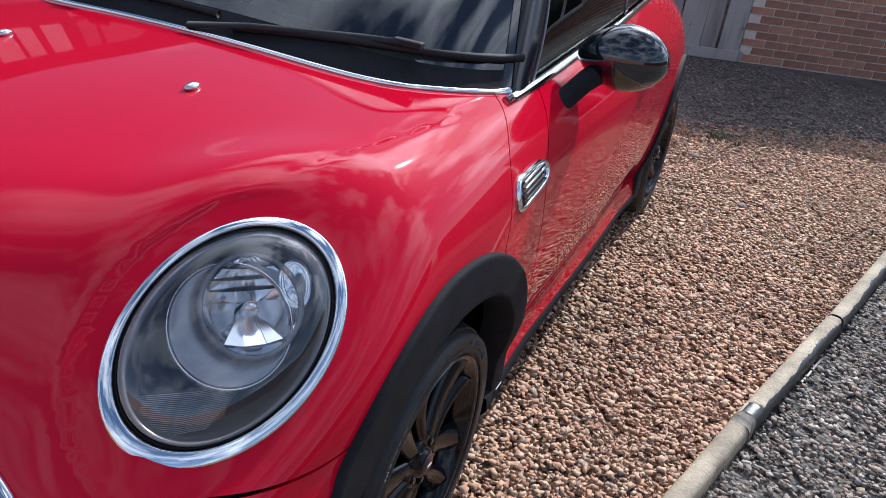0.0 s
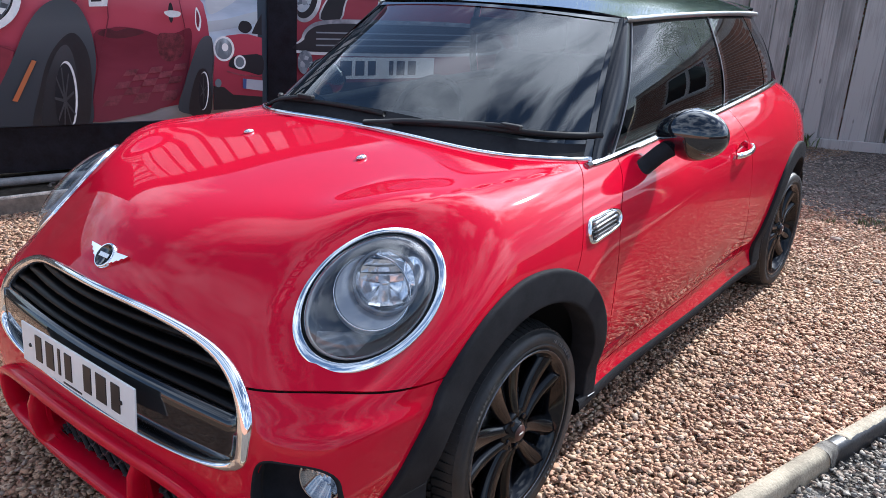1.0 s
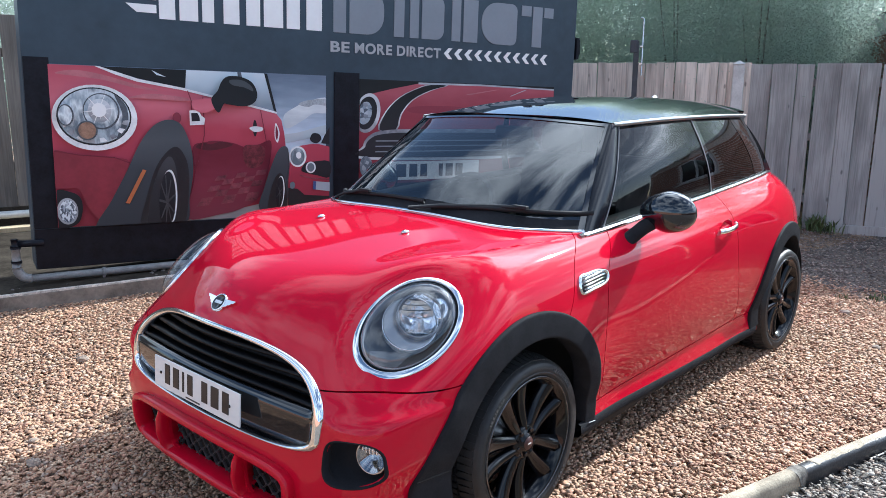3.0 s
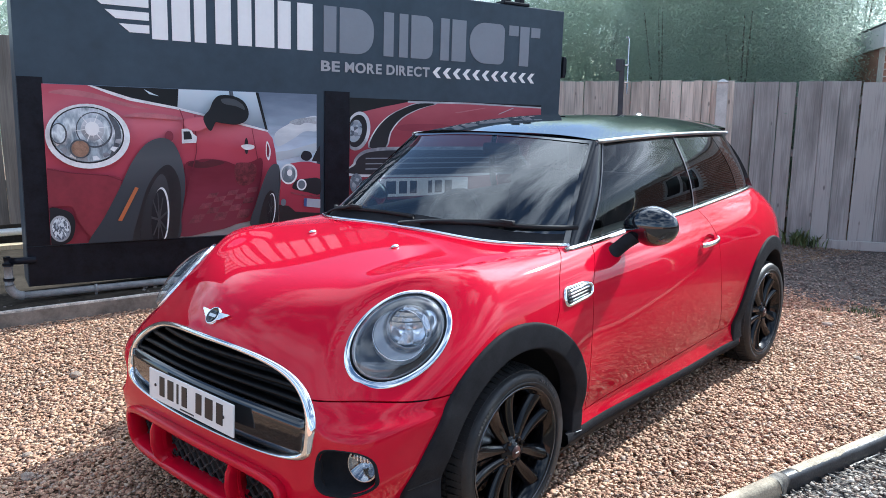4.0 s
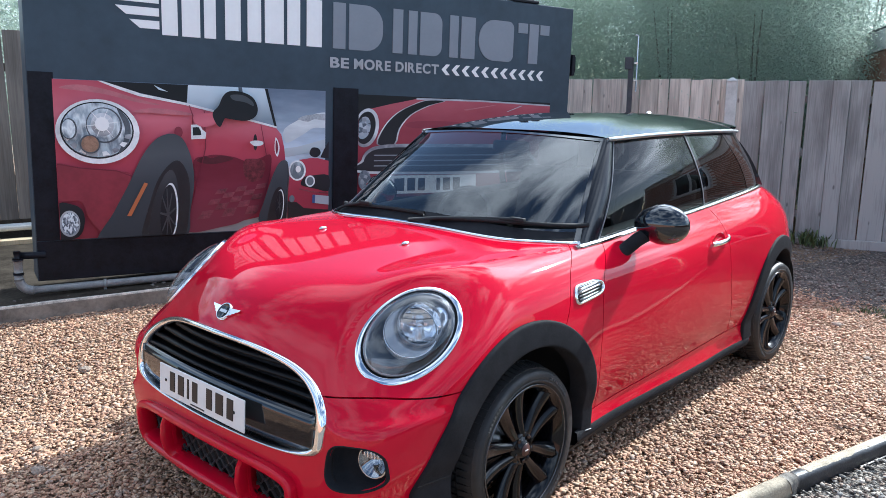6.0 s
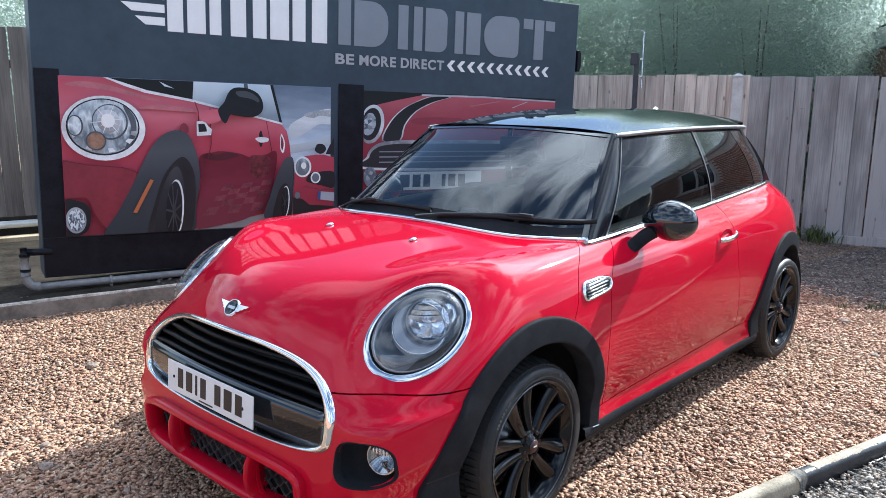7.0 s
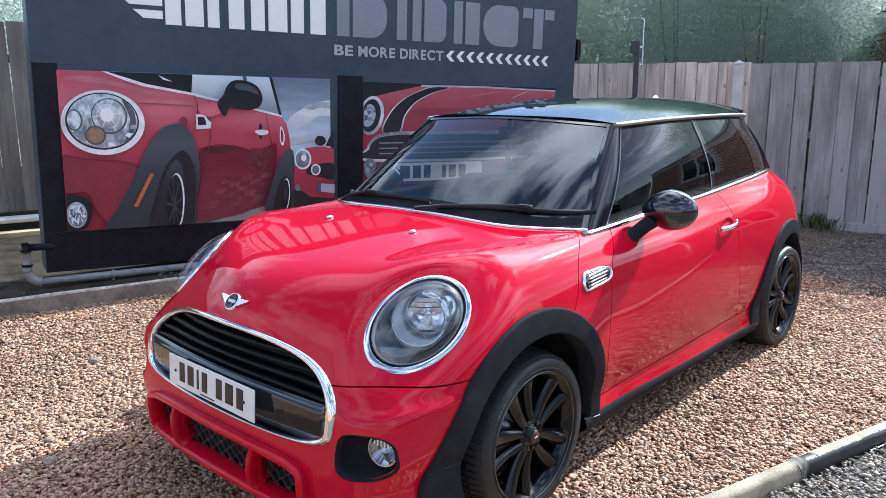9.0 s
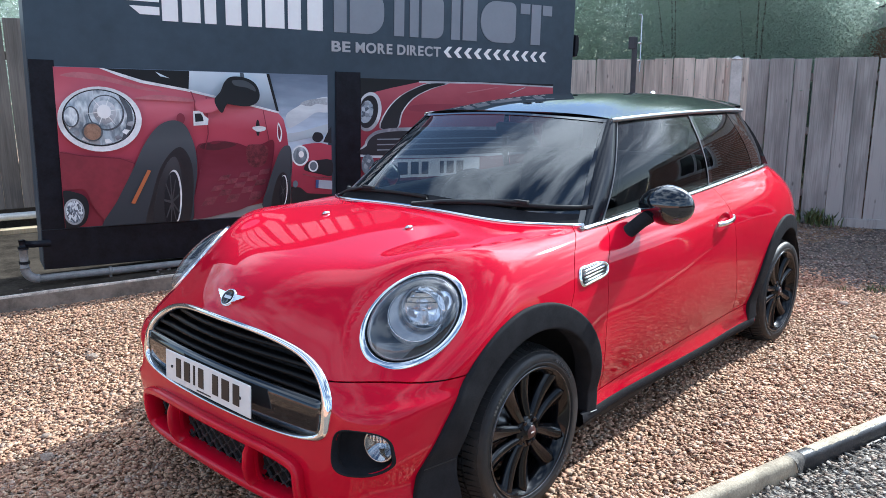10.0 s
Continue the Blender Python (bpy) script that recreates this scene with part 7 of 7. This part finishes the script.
M_PRINTREFL = print_mat("print_reflector", [(1.02, (.16, .19, .22)), (1.16, (.50, .58, .63)), (1.24, (.20, .24, .28)), (1.33, (.80, .86, .88)), (1.42, (.34, .41, .47)), (1.50, (.66, .73, .77)), (1.60, (.16, .20, .24))], 11.0, .42, (2, 1, .8))
M_PRINTFOG = print_mat("print_fog_glass", [(.56, (.10, .12, .15)), (.62, (.42, .48, .55)), (.68, (.16, .19, .23)), (.74, (.70, .76, .80))], 30.0, .6, (2, 1, 1), 60.0)
M_PRINTDIM = mat("print_dim_lens", (.085, .10, .12), .42, vary=.5, scale=14)
M_PRINTPINK = mat("print_pale_red", (.50, .16, .19), .42, vary=.25, scale=5)
M_ZEBRA = mat("print_dusky_pink", (.235, .055, .075), .42, vary=.6, scale=9)
picture = plain("car_picture", rect(-.04, .551, 1.955, 1.659), M_PHOTOSKY, sign, .003, 0, "printed picture of a red car")
LAYER = [.003]


def draw(name, pts, material, pic):
    LAYER[0] += .0007
    plain(name, pts, material, pic, .0007, LAYER[0] - .0001)


PIC = (-.038, 1.953, .553, 1.657)
draw("print_cloud", clipped(smooth([(1.60, 1.34), (1.70, 1.41), (1.80, 1.455), (1.97, 1.485), (1.97, 1.37), (1.85, 1.36), (1.75, 1.30), (1.62, 1.24)]), *PIC), M_PHOTOCLOUD, picture)
draw("print_cloud_light", clipped(smooth([(1.72, 1.43), (1.80, 1.462), (1.97, 1.475), (1.97, 1.425), (1.86, 1.43), (1.80, 1.41)]), *PIC), mat("print_cloud_white", (.46, .49, .52), .42, vary=.5, scale=9), picture)
draw("print_cloud", clipped(smooth([(1.60, 1.19), (1.72, 1.21), (1.97, 1.27), (1.97, 1.20), (1.75, 1.15), (1.60, 1.13)]), *PIC), M_PHOTOCLOUD, picture)
draw("print_body", [(-.038, 1.656), (.245, 1.657), (.38, 1.615), (.517, 1.568), (.83, 1.520), (1.036, 1.472), (1.243, 1.428), (1.43, 1.385), (1.536, 1.354), (1.578, 1.304), (1.601, 1.202), (1.613, 1.09), (1.588, .98), (1.539, .90), (1.407, .655), (.807, .552), (.37, .552), (-.038, .552)], M_PHOTORED, picture)
draw("print_bonnet_light", smooth([(.00, 1.60), (.12, 1.625), (.30, 1.60), (.50, 1.545), (.66, 1.505), (.52, 1.515), (.30, 1.565), (.12, 1.585)]), M_PRINTPINK, picture)
draw("print_window", [(.265, 1.656), (.861, 1.656), (.849, 1.527), (.70, 1.552), (.528, 1.584)], M_PHOTOBLACK, picture)
draw("print_glint", [(.62, 1.645), (.72, 1.600), (.655, 1.612)], M_PRINTPANE, picture)
draw("print_window", [(.861, 1.656), (1.236, 1.656), (1.253, 1.432), (1.036, 1.477), (.852, 1.523)], M_PRINTPANE, picture)
draw("print_window", [(1.262, 1.656), (1.45, 1.655), (1.49, 1.52), (1.524, 1.366), (1.30, 1.418)], M_PRINTPANE, picture)
draw("print_pillar", [(1.236, 1.656), (1.264, 1.656), (1.304, 1.416), (1.276, 1.424)], M_PRINTDIM, picture)
draw("print_pillar", [(1.443, 1.655), (1.466, 1.655), (1.541, 1.358), (1.520, 1.362)], M_PHOTOBLACK, picture)
draw("print_trim", [(.245, 1.657), (.275, 1.657), (.40, 1.620), (.53, 1.580), (.84, 1.527), (1.036, 1.482), (1.243, 1.437), (1.43, 1.394), (1.54, 1.367), (1.54, 1.352), (1.43, 1.378), (1.243, 1.421), (1.036, 1.466), (.83, 1.511), (.515, 1.562), (.38, 1.604)], M_PRINTWHITE, picture)
draw("print_shade", clipped(smooth([(.89, 1.10), (.98, 1.135), (1.06, 1.146), (1.195, 1.128), (1.297, 1.095), (1.40, 1.12), (1.49, 1.14), (1.475, .96), (1.40, .72), (1.25, .625), (1.10, .59), (.84, .565), (.86, .74), (.90, .90)]), *PIC), M_PHOTODARKRED, picture)
draw("print_trees", smooth([(.91, 1.10), (.97, 1.135), (1.02, 1.120), (1.10, 1.14), (1.19, 1.115), (1.10, 1.085), (1.0, 1.075)]), mat("print_deep_red", (.085, .012, .020), .42, vary=.3, scale=8), picture)
draw("print_blotch", smooth([(1.275, 1.10), (1.33, 1.115), (1.43, 1.10), (1.44, 1.03), (1.40, .95), (1.31, .94), (1.27, 1.01)]), mat("print_blotched_red", (.17, .028, .040), .42, vary=.75, scale=22), picture)
# a chequered floor mirrored low in the door
for row in range(5):
    for col in range(5):
        if (row + col) % 2 == 0:
            quad = []
            for du, dv in ((0, 0), (1, 0), (1, 1), (0, 1)):
                a, b = (col + du) / 5, ((row + dv) / 5) ** .8
                quad.append((.905 + .46 * a + b * (.16 - .075 * a), .655 + .03 * a + b * (.225 + .015 * a)))
            draw("print_check", quad, M_ZEBRA, picture)
draw("print_highlight", smooth([(.46, 1.45), (.60, 1.480), (.80, 1.465), (.90, 1.44), (.80, 1.435), (.60, 1.445)]), M_PRINTPINK, picture)
draw("print_door_seam", [(.968, 1.47), (.975, 1.47), (.981, 1.20), (.898, .85), (.838, .60), (.830, .60), (.890, .85), (.973, 1.20)], M_PHOTODARKRED, picture)
draw("print_wing_seam", [(.858, 1.51), (.866, 1.51), (.892, 1.433), (.885, 1.28), (.878, 1.28), (.884, 1.433)], M_PHOTODARKRED, picture)
draw("print_door_seam", [(1.402, 1.38), (1.408, 1.38), (1.45, 1.15), (1.44, .98), (1.434, .98), (1.443, 1.15)], M_PHOTODARKRED, picture)
draw("print_shade", clipped(smooth([(-.06, 1.075), (.10, 1.058), (.345, 1.032), (.44, .99), (.34, .78), (.24, .60), (.15, .70), (.10, .82), (-.06, .84)]), *PIC), mat("print_bumper_red", (.235, .024, .042), .42, vary=.3, scale=2.5), picture)
draw("print_bumper_line", [(-.038, 1.086), (.116, 1.057), (.345, 1.036), (.443, .997), (.443, .990), (.345, 1.028), (.116, 1.049), (-.038, 1.078)], M_PHOTODARKRED, picture)
draw("print_reflector_dot", oval(.780, 1.312, .030, .040), M_PHOTODARKRED, picture)
draw("print_arch", clipped(smooth([(.205, .53), (.311, .73), (.422, .936), (.514, 1.125), (.613, 1.254), (.719, 1.300), (.804, 1.269), (.857, 1.162), (.882, 1.045), (.884, .908), (.853, .732), (.812, .53), (.5, .54)]), *PIC), M_PRINTARCH, picture)
draw("print_hollow", clipped(smooth([(.500, .53), (.553, .761), (.618, .952), (.699, 1.067), (.768, 1.105), (.823, 1.046), (.852, .929), (.845, .732), (.80, .53), (.65, .53)]), *PIC), M_PRINTHOLLOW, picture)
draw("print_tyre", clipped(smooth([(.548, .53), (.592, .798), (.657, .971), (.722, 1.035), (.761, .95), (.770, .754), (.748, .53), (.65, .53)]), *PIC), M_PRINTTYRE, picture)
draw("print_rim", clipped(oval(.700, .715, .062, .225, -4), *PIC), M_PRINTWHITE, picture)
draw("print_rim_inner", clipped(oval(.692, .712, .058, .215, -4), *PIC), M_PHOTOBLACK, picture)
for k in range(9):
    a = radians(15 + 40 * k)
    c_, s_ = math.cos(a), math.sin(a)
    draw("print_spoke", clipped([(.690 + .005 * s_, .70 - .010 * c_), (.690 + .056 * c_ + .003 * s_, .70 + .20 * s_ - .008 * c_), (.690 + .056 * c_ - .003 * s_, .70 + .20 * s_ + .008 * c_), (.690 - .005 * s_, .70 + .010 * c_)], *PIC), M_PRINTSPOKE, picture)
draw("print_marker", [(.402, .708), (.429, .703), (.552, .938), (.528, .946)], M_PHOTOAMBER, picture)
draw("print_fog_pocket", clipped(smooth([(-.05, .80), (.049, .801), (.110, .756), (.118, .662), (.075, .572), (-.05, .56)]), *PIC), M_PHOTOBLACK, picture)
draw("print_fog", clipped(oval(.024, .668, .066, .092), *PIC), M_PHOTOCHROME, picture)
draw("print_fog_core", clipped(oval(.026, .668, .054, .078), *PIC), M_PRINTFOG, picture)
draw("print_lamp_ring", oval(.234, 1.307, .272, .224), M_PRINTWHITE, picture)
draw("print_lamp_seal", oval(.229, 1.316, .238, .197), M_PHOTOBLACK, picture)
draw("print_lamp_glass", oval(.229, 1.318, .228, .187), M_PRINTREFL, picture)
draw("print_lamp_shade", smooth([(.36, 1.47), (.43, 1.40), (.445, 1.30), (.41, 1.20), (.36, 1.16), (.395, 1.25), (.405, 1.35)]), M_PRINTDIM, picture)
draw("print_lamp_rim", oval(.272, 1.352, .118, .124), M_PRINTDIM, picture)
draw("print_lamp_bowl", oval(.270, 1.354, .108, .114), M_PRINTREFL, picture)
draw("print_lamp_core", oval(.262, 1.357, .075, .080), M_PHOTOCHROME, picture)
for k in range(9):
    a0 = radians(172 + 21 * k)
    draw("print_lamp_facet", [(.229 + r_ * 1.22 * math.cos(a), 1.318 + r_ * math.sin(a)) for r_, a in ((.150, a0), (.180, a0), (.180, a0 + .22), (.150, a0 + .16))], M_PRINTWHITE if k % 2 else M_PHOTOCHROME, picture)
for k in range(12):
    a = radians(30 * k + 8)
    c_, s_ = math.cos(a), math.sin(a)
    L_ = .070 if k % 2 else .125
    draw("print_lamp_ray", [(.256 + .005 * s_, 1.361 - .005 * c_), (.256 + L_ * c_, 1.361 + L_ * s_), (.256 - .006 * s_, 1.361 + .006 * c_)], M_WHITE, picture)
draw("print_lamp_bulb", oval(.256, 1.361, .046, .048), M_WHITE, picture)
draw("print_lamp_amber_rim", oval(.174, 1.222, .066, .066), M_PRINTDIM, picture)
draw("print_lamp_amber", oval(.174, 1.222, .056, .056), mat("print_pale_amber", (.34, .20, .13), .45, vary=.5, scale=22), picture)
draw("print_lamp_side_rim", oval(.046, 1.325, .050, .072), M_PRINTDIM, picture)
draw("print_lamp_side", oval(.043, 1.325, .042, .064), M_PRINTREFL, picture)
draw("print_vent", [(.862, 1.368), (.924, 1.374), (.945, 1.335), (.973, 1.312), (.966, 1.268), (.862, 1.262)], M_PRINTWHITE, picture)
draw("print_vent_core", [(.874, 1.350), (.918, 1.352), (.932, 1.325), (.936, 1.295), (.876, 1.290)], M_PHOTOBLACK, picture)
draw("print_mirror_arm", smooth([(.882, 1.433), (.947, 1.453), (1.025, 1.458), (1.05, 1.42), (1.039, 1.380), (.963, 1.353), (.893, 1.380)]), M_PHOTORED, picture)
draw("print_mirror", smooth([(1.022, 1.455), (1.068, 1.514), (1.10, 1.583), (1.152, 1.623), (1.252, 1.620), (1.333, 1.580), (1.368, 1.501), (1.345, 1.437), (1.266, 1.406), (1.144, 1.418), (1.112, 1.420), (1.078, 1.358), (1.043, 1.387)]), M_PHOTOBLACK, picture)
draw("print_mirror_sheen", smooth([(1.16, 1.595), (1.25, 1.598), (1.32, 1.56), (1.335, 1.52), (1.27, 1.545), (1.18, 1.56)]), M_PRINTARCH, picture)
draw("print_handle_cup", oval(1.346, 1.244, .016, .062), M_PHOTOBLACK, picture)
draw("print_handle", smooth([(1.302, 1.245), (1.345, 1.258), (1.404, 1.250), (1.400, 1.224), (1.342, 1.216)]), M_PRINTWHITE, picture)
draw("print_filler", smooth([(1.509, 1.285), (1.540, 1.212), (1.524, 1.134), (1.500, 1.182)]), M_PRINTWHITE, picture)
draw("print_filler_core", smooth([(1.511, 1.265), (1.529, 1.212), (1.518, 1.155), (1.507, 1.19)]), M_PHOTODARKRED, picture)
draw("print_rear_arch", smooth([(1.372, .62), (1.414, .795), (1.472, .958), (1.518, 1.060), (1.562, 1.104), (1.605, 1.090), (1.615, .976), (1.600, .852), (1.575, .62)]), M_PRINTARCH, picture)
draw("print_rear_tyre", clipped(smooth([(1.440, .60), (1.478, .814), (1.535, .897), (1.580, .832), (1.583, .60)]), *PIC), M_PRINTHOLLOW, picture)
draw("print_rear_rim", oval(1.540, .748, .034, .128, -4), M_PRINTWHITE, picture)
draw("print_rear_rim_inner", oval(1.535, .746, .031, .122, -4), M_PHOTOBLACK, picture)
for k in range(6):
    a = radians(20 + 60 * k)
    draw("print_rear_spoke", [(1.535 + .003 * math.sin(a), .746 - .006 * math.cos(a)), (1.535 + .029 * math.cos(a), .746 + .113 * math.sin(a)), (1.535 - .003 * math.sin(a), .746 + .006 * math.cos(a))], M_PRINTSPOKE, picture)
draw("print_far_car", [(1.600, .62), (1.606, .85), (1.620, .99), (1.648, 1.075), (1.703, 1.110), (1.792, 1.122), (1.86, 1.122), (1.953, 1.100), (1.953, .62)], M_PHOTORED, picture)
draw("print_far_low", [(1.602, .62), (1.604, .78), (1.68, .77), (1.74, .72), (1.953, .70), (1.953, .62)], M_PRINTHOLLOW, picture)
draw("print_far_screen", [(1.880, 1.128), (1.91, 1.190), (1.953, 1.258), (1.953, 1.119)], M_PHOTOBLACK, picture)
draw("print_far_mirror", smooth([(1.786, 1.161), (1.805, 1.203), (1.84, 1.208), (1.870, 1.195), (1.882, 1.161), (1.848, 1.130), (1.81, 1.135)]), M_PHOTOBLACK, picture)
draw("print_far_grille", smooth([(1.712, .915), (1.745, .972), (1.82, .984), (1.952, .982), (1.952, .855), (1.85, .872), (1.765, .891)], 3), M_PHOTOBLACK, picture)
draw("print_far_lip", [(1.70, .882), (1.80, .856), (1.953, .842), (1.953, .832), (1.80, .846), (1.70, .872)], M_ZEBRA, picture)
draw("print_far_ring", oval(1.683, 1.025, .072, .082), M_PRINTWHITE, picture)
draw("print_far_lamp", oval(1.681, 1.025, .058, .068), M_PRINTREFL, picture)
draw("print_far_spot", oval(1.690, 1.035, .022, .026), M_WHITE, picture)
draw("print_far_fog", oval(1.791, .938, .042, .046), M_PRINTWHITE, picture)
draw("print_far_fog_core", oval(1.791, .938, .030, .034), M_PRINTREFL, picture)
draw("print_far_indicator", oval(1.636, .80, .022, .028), M_PRINTREFL, picture)
draw("print_far_plate", [(1.811, .828), (1.953, .813), (1.953, .742), (1.808, .762)], M_PHOTOGLASS2, picture)
draw("print_far_plate_band", [(1.811, .828), (1.836, .825), (1.832, .758), (1.808, .762)], mat("print_blue", (.05, .09, .25), .42), picture)

second = plain("car_picture", rect(2.25, .551, 4.305, 1.645), M_PHOTOBLACK, sign, .003, 0, "printed picture of a striped red car")
LAYER[0] = .003
draw("print_body", [(2.252, .60), (2.252, 1.441), (2.37, 1.531), (2.551, 1.574), (2.807, 1.626), (3.457, 1.631), (4.303, 1.615), (4.303, .60)], M_PHOTOCRIMSON, second)
draw("print_edge", [(2.807, 1.636), (3.457, 1.641), (4.303, 1.625), (4.303, 1.612), (3.457, 1.626), (2.807, 1.620)], M_PHOTOCHROME, second)
draw("print_scoop", smooth([(2.70, 1.40), (2.80, 1.435), (3.2, 1.44), (3.3, 1.41), (3.2, 1.385), (2.8, 1.375)]), M_PHOTODARKRED, second)
draw("print_stripe_edge", smooth([(2.425, 1.234), (2.49, 1.384), (2.62, 1.506), (2.80, 1.590), (2.92, 1.622), (3.11, 1.622), (2.94, 1.572), (2.76, 1.487), (2.65, 1.365), (2.605, 1.233)], 3), M_PHOTOCHROME, second)
draw("print_stripe", smooth([(2.438, 1.236), (2.503, 1.384), (2.632, 1.506), (2.81, 1.588), (2.93, 1.618), (3.09, 1.618), (2.928, 1.574), (2.748, 1.490), (2.637, 1.367), (2.592, 1.235)], 3), M_PHOTOBLACK, second)
draw("print_crease", [(3.30, 1.55), (3.62, 1.60), (3.66, 1.60), (3.33, 1.543)], M_PRINTPINK, second)
draw("print_stripe_edge", [(3.78, 1.545), (3.95, 1.606), (3.968, 1.606), (3.795, 1.545)], M_PHOTOCHROME, second)
draw("print_lamp_ring", clipped(oval(2.325, 1.37, .115, .165, -14), 2.252, 4, .6, 1.6), M_PHOTOCHROME, second)
draw("print_lamp_glass", clipped(oval(2.318, 1.37, .090, .138, -14), 2.252, 4, .6, 1.6), M_PHOTOBLACK, second)
draw("print_lamp_core", clipped(oval(2.300, 1.37, .062, .095, -14), 2.252, 4, .6, 1.6), M_PHOTOGLASS, second)
draw("print_grille_rim", smooth([(2.285, 1.10), (2.35, 1.190), (2.486, 1.228), (2.8, 1.24), (3.9, 1.235), (4.1, 1.15), (4.05, .99), (2.33, .985)]), M_PHOTOCHROME, second)
draw("print_grille", smooth([(2.305, 1.09), (2.36, 1.165), (2.49, 1.20), (2.8, 1.21), (3.88, 1.205), (4.06, 1.14), (4.02, 1.01), (2.35, 1.005)]), M_PHOTOBLACK, second)
for i in range(3):
    draw("print_grille_bar", [(2.40, 1.045 + .045 * i), (3.98, 1.050 + .045 * i), (3.98, 1.060 + .045 * i), (2.40, 1.055 + .045 * i)], M_GREYVINYL, second)
draw("print_lower", [(2.40, .62), (3.98, .62), (4.05, .78), (2.36, .78)], M_PHOTOBLACK, second)
draw("print_plate", rect(2.54, .805, 3.46, .965), M_WHITE, second)
u_ = 2.60
for wd in (.10, .08, .07, 0, .04, .075, .075):
    if wd:
        draw("print_plate_bar", rect(u_, .83, u_ + wd, .94), M_PHOTOBLACK, second)
    u_ += (wd or .06) + .03
draw("print_fog", clipped(oval(2.31, .93, .06, .085), 2.252, 4, .6, 1.6), M_PHOTOGLASS, second)
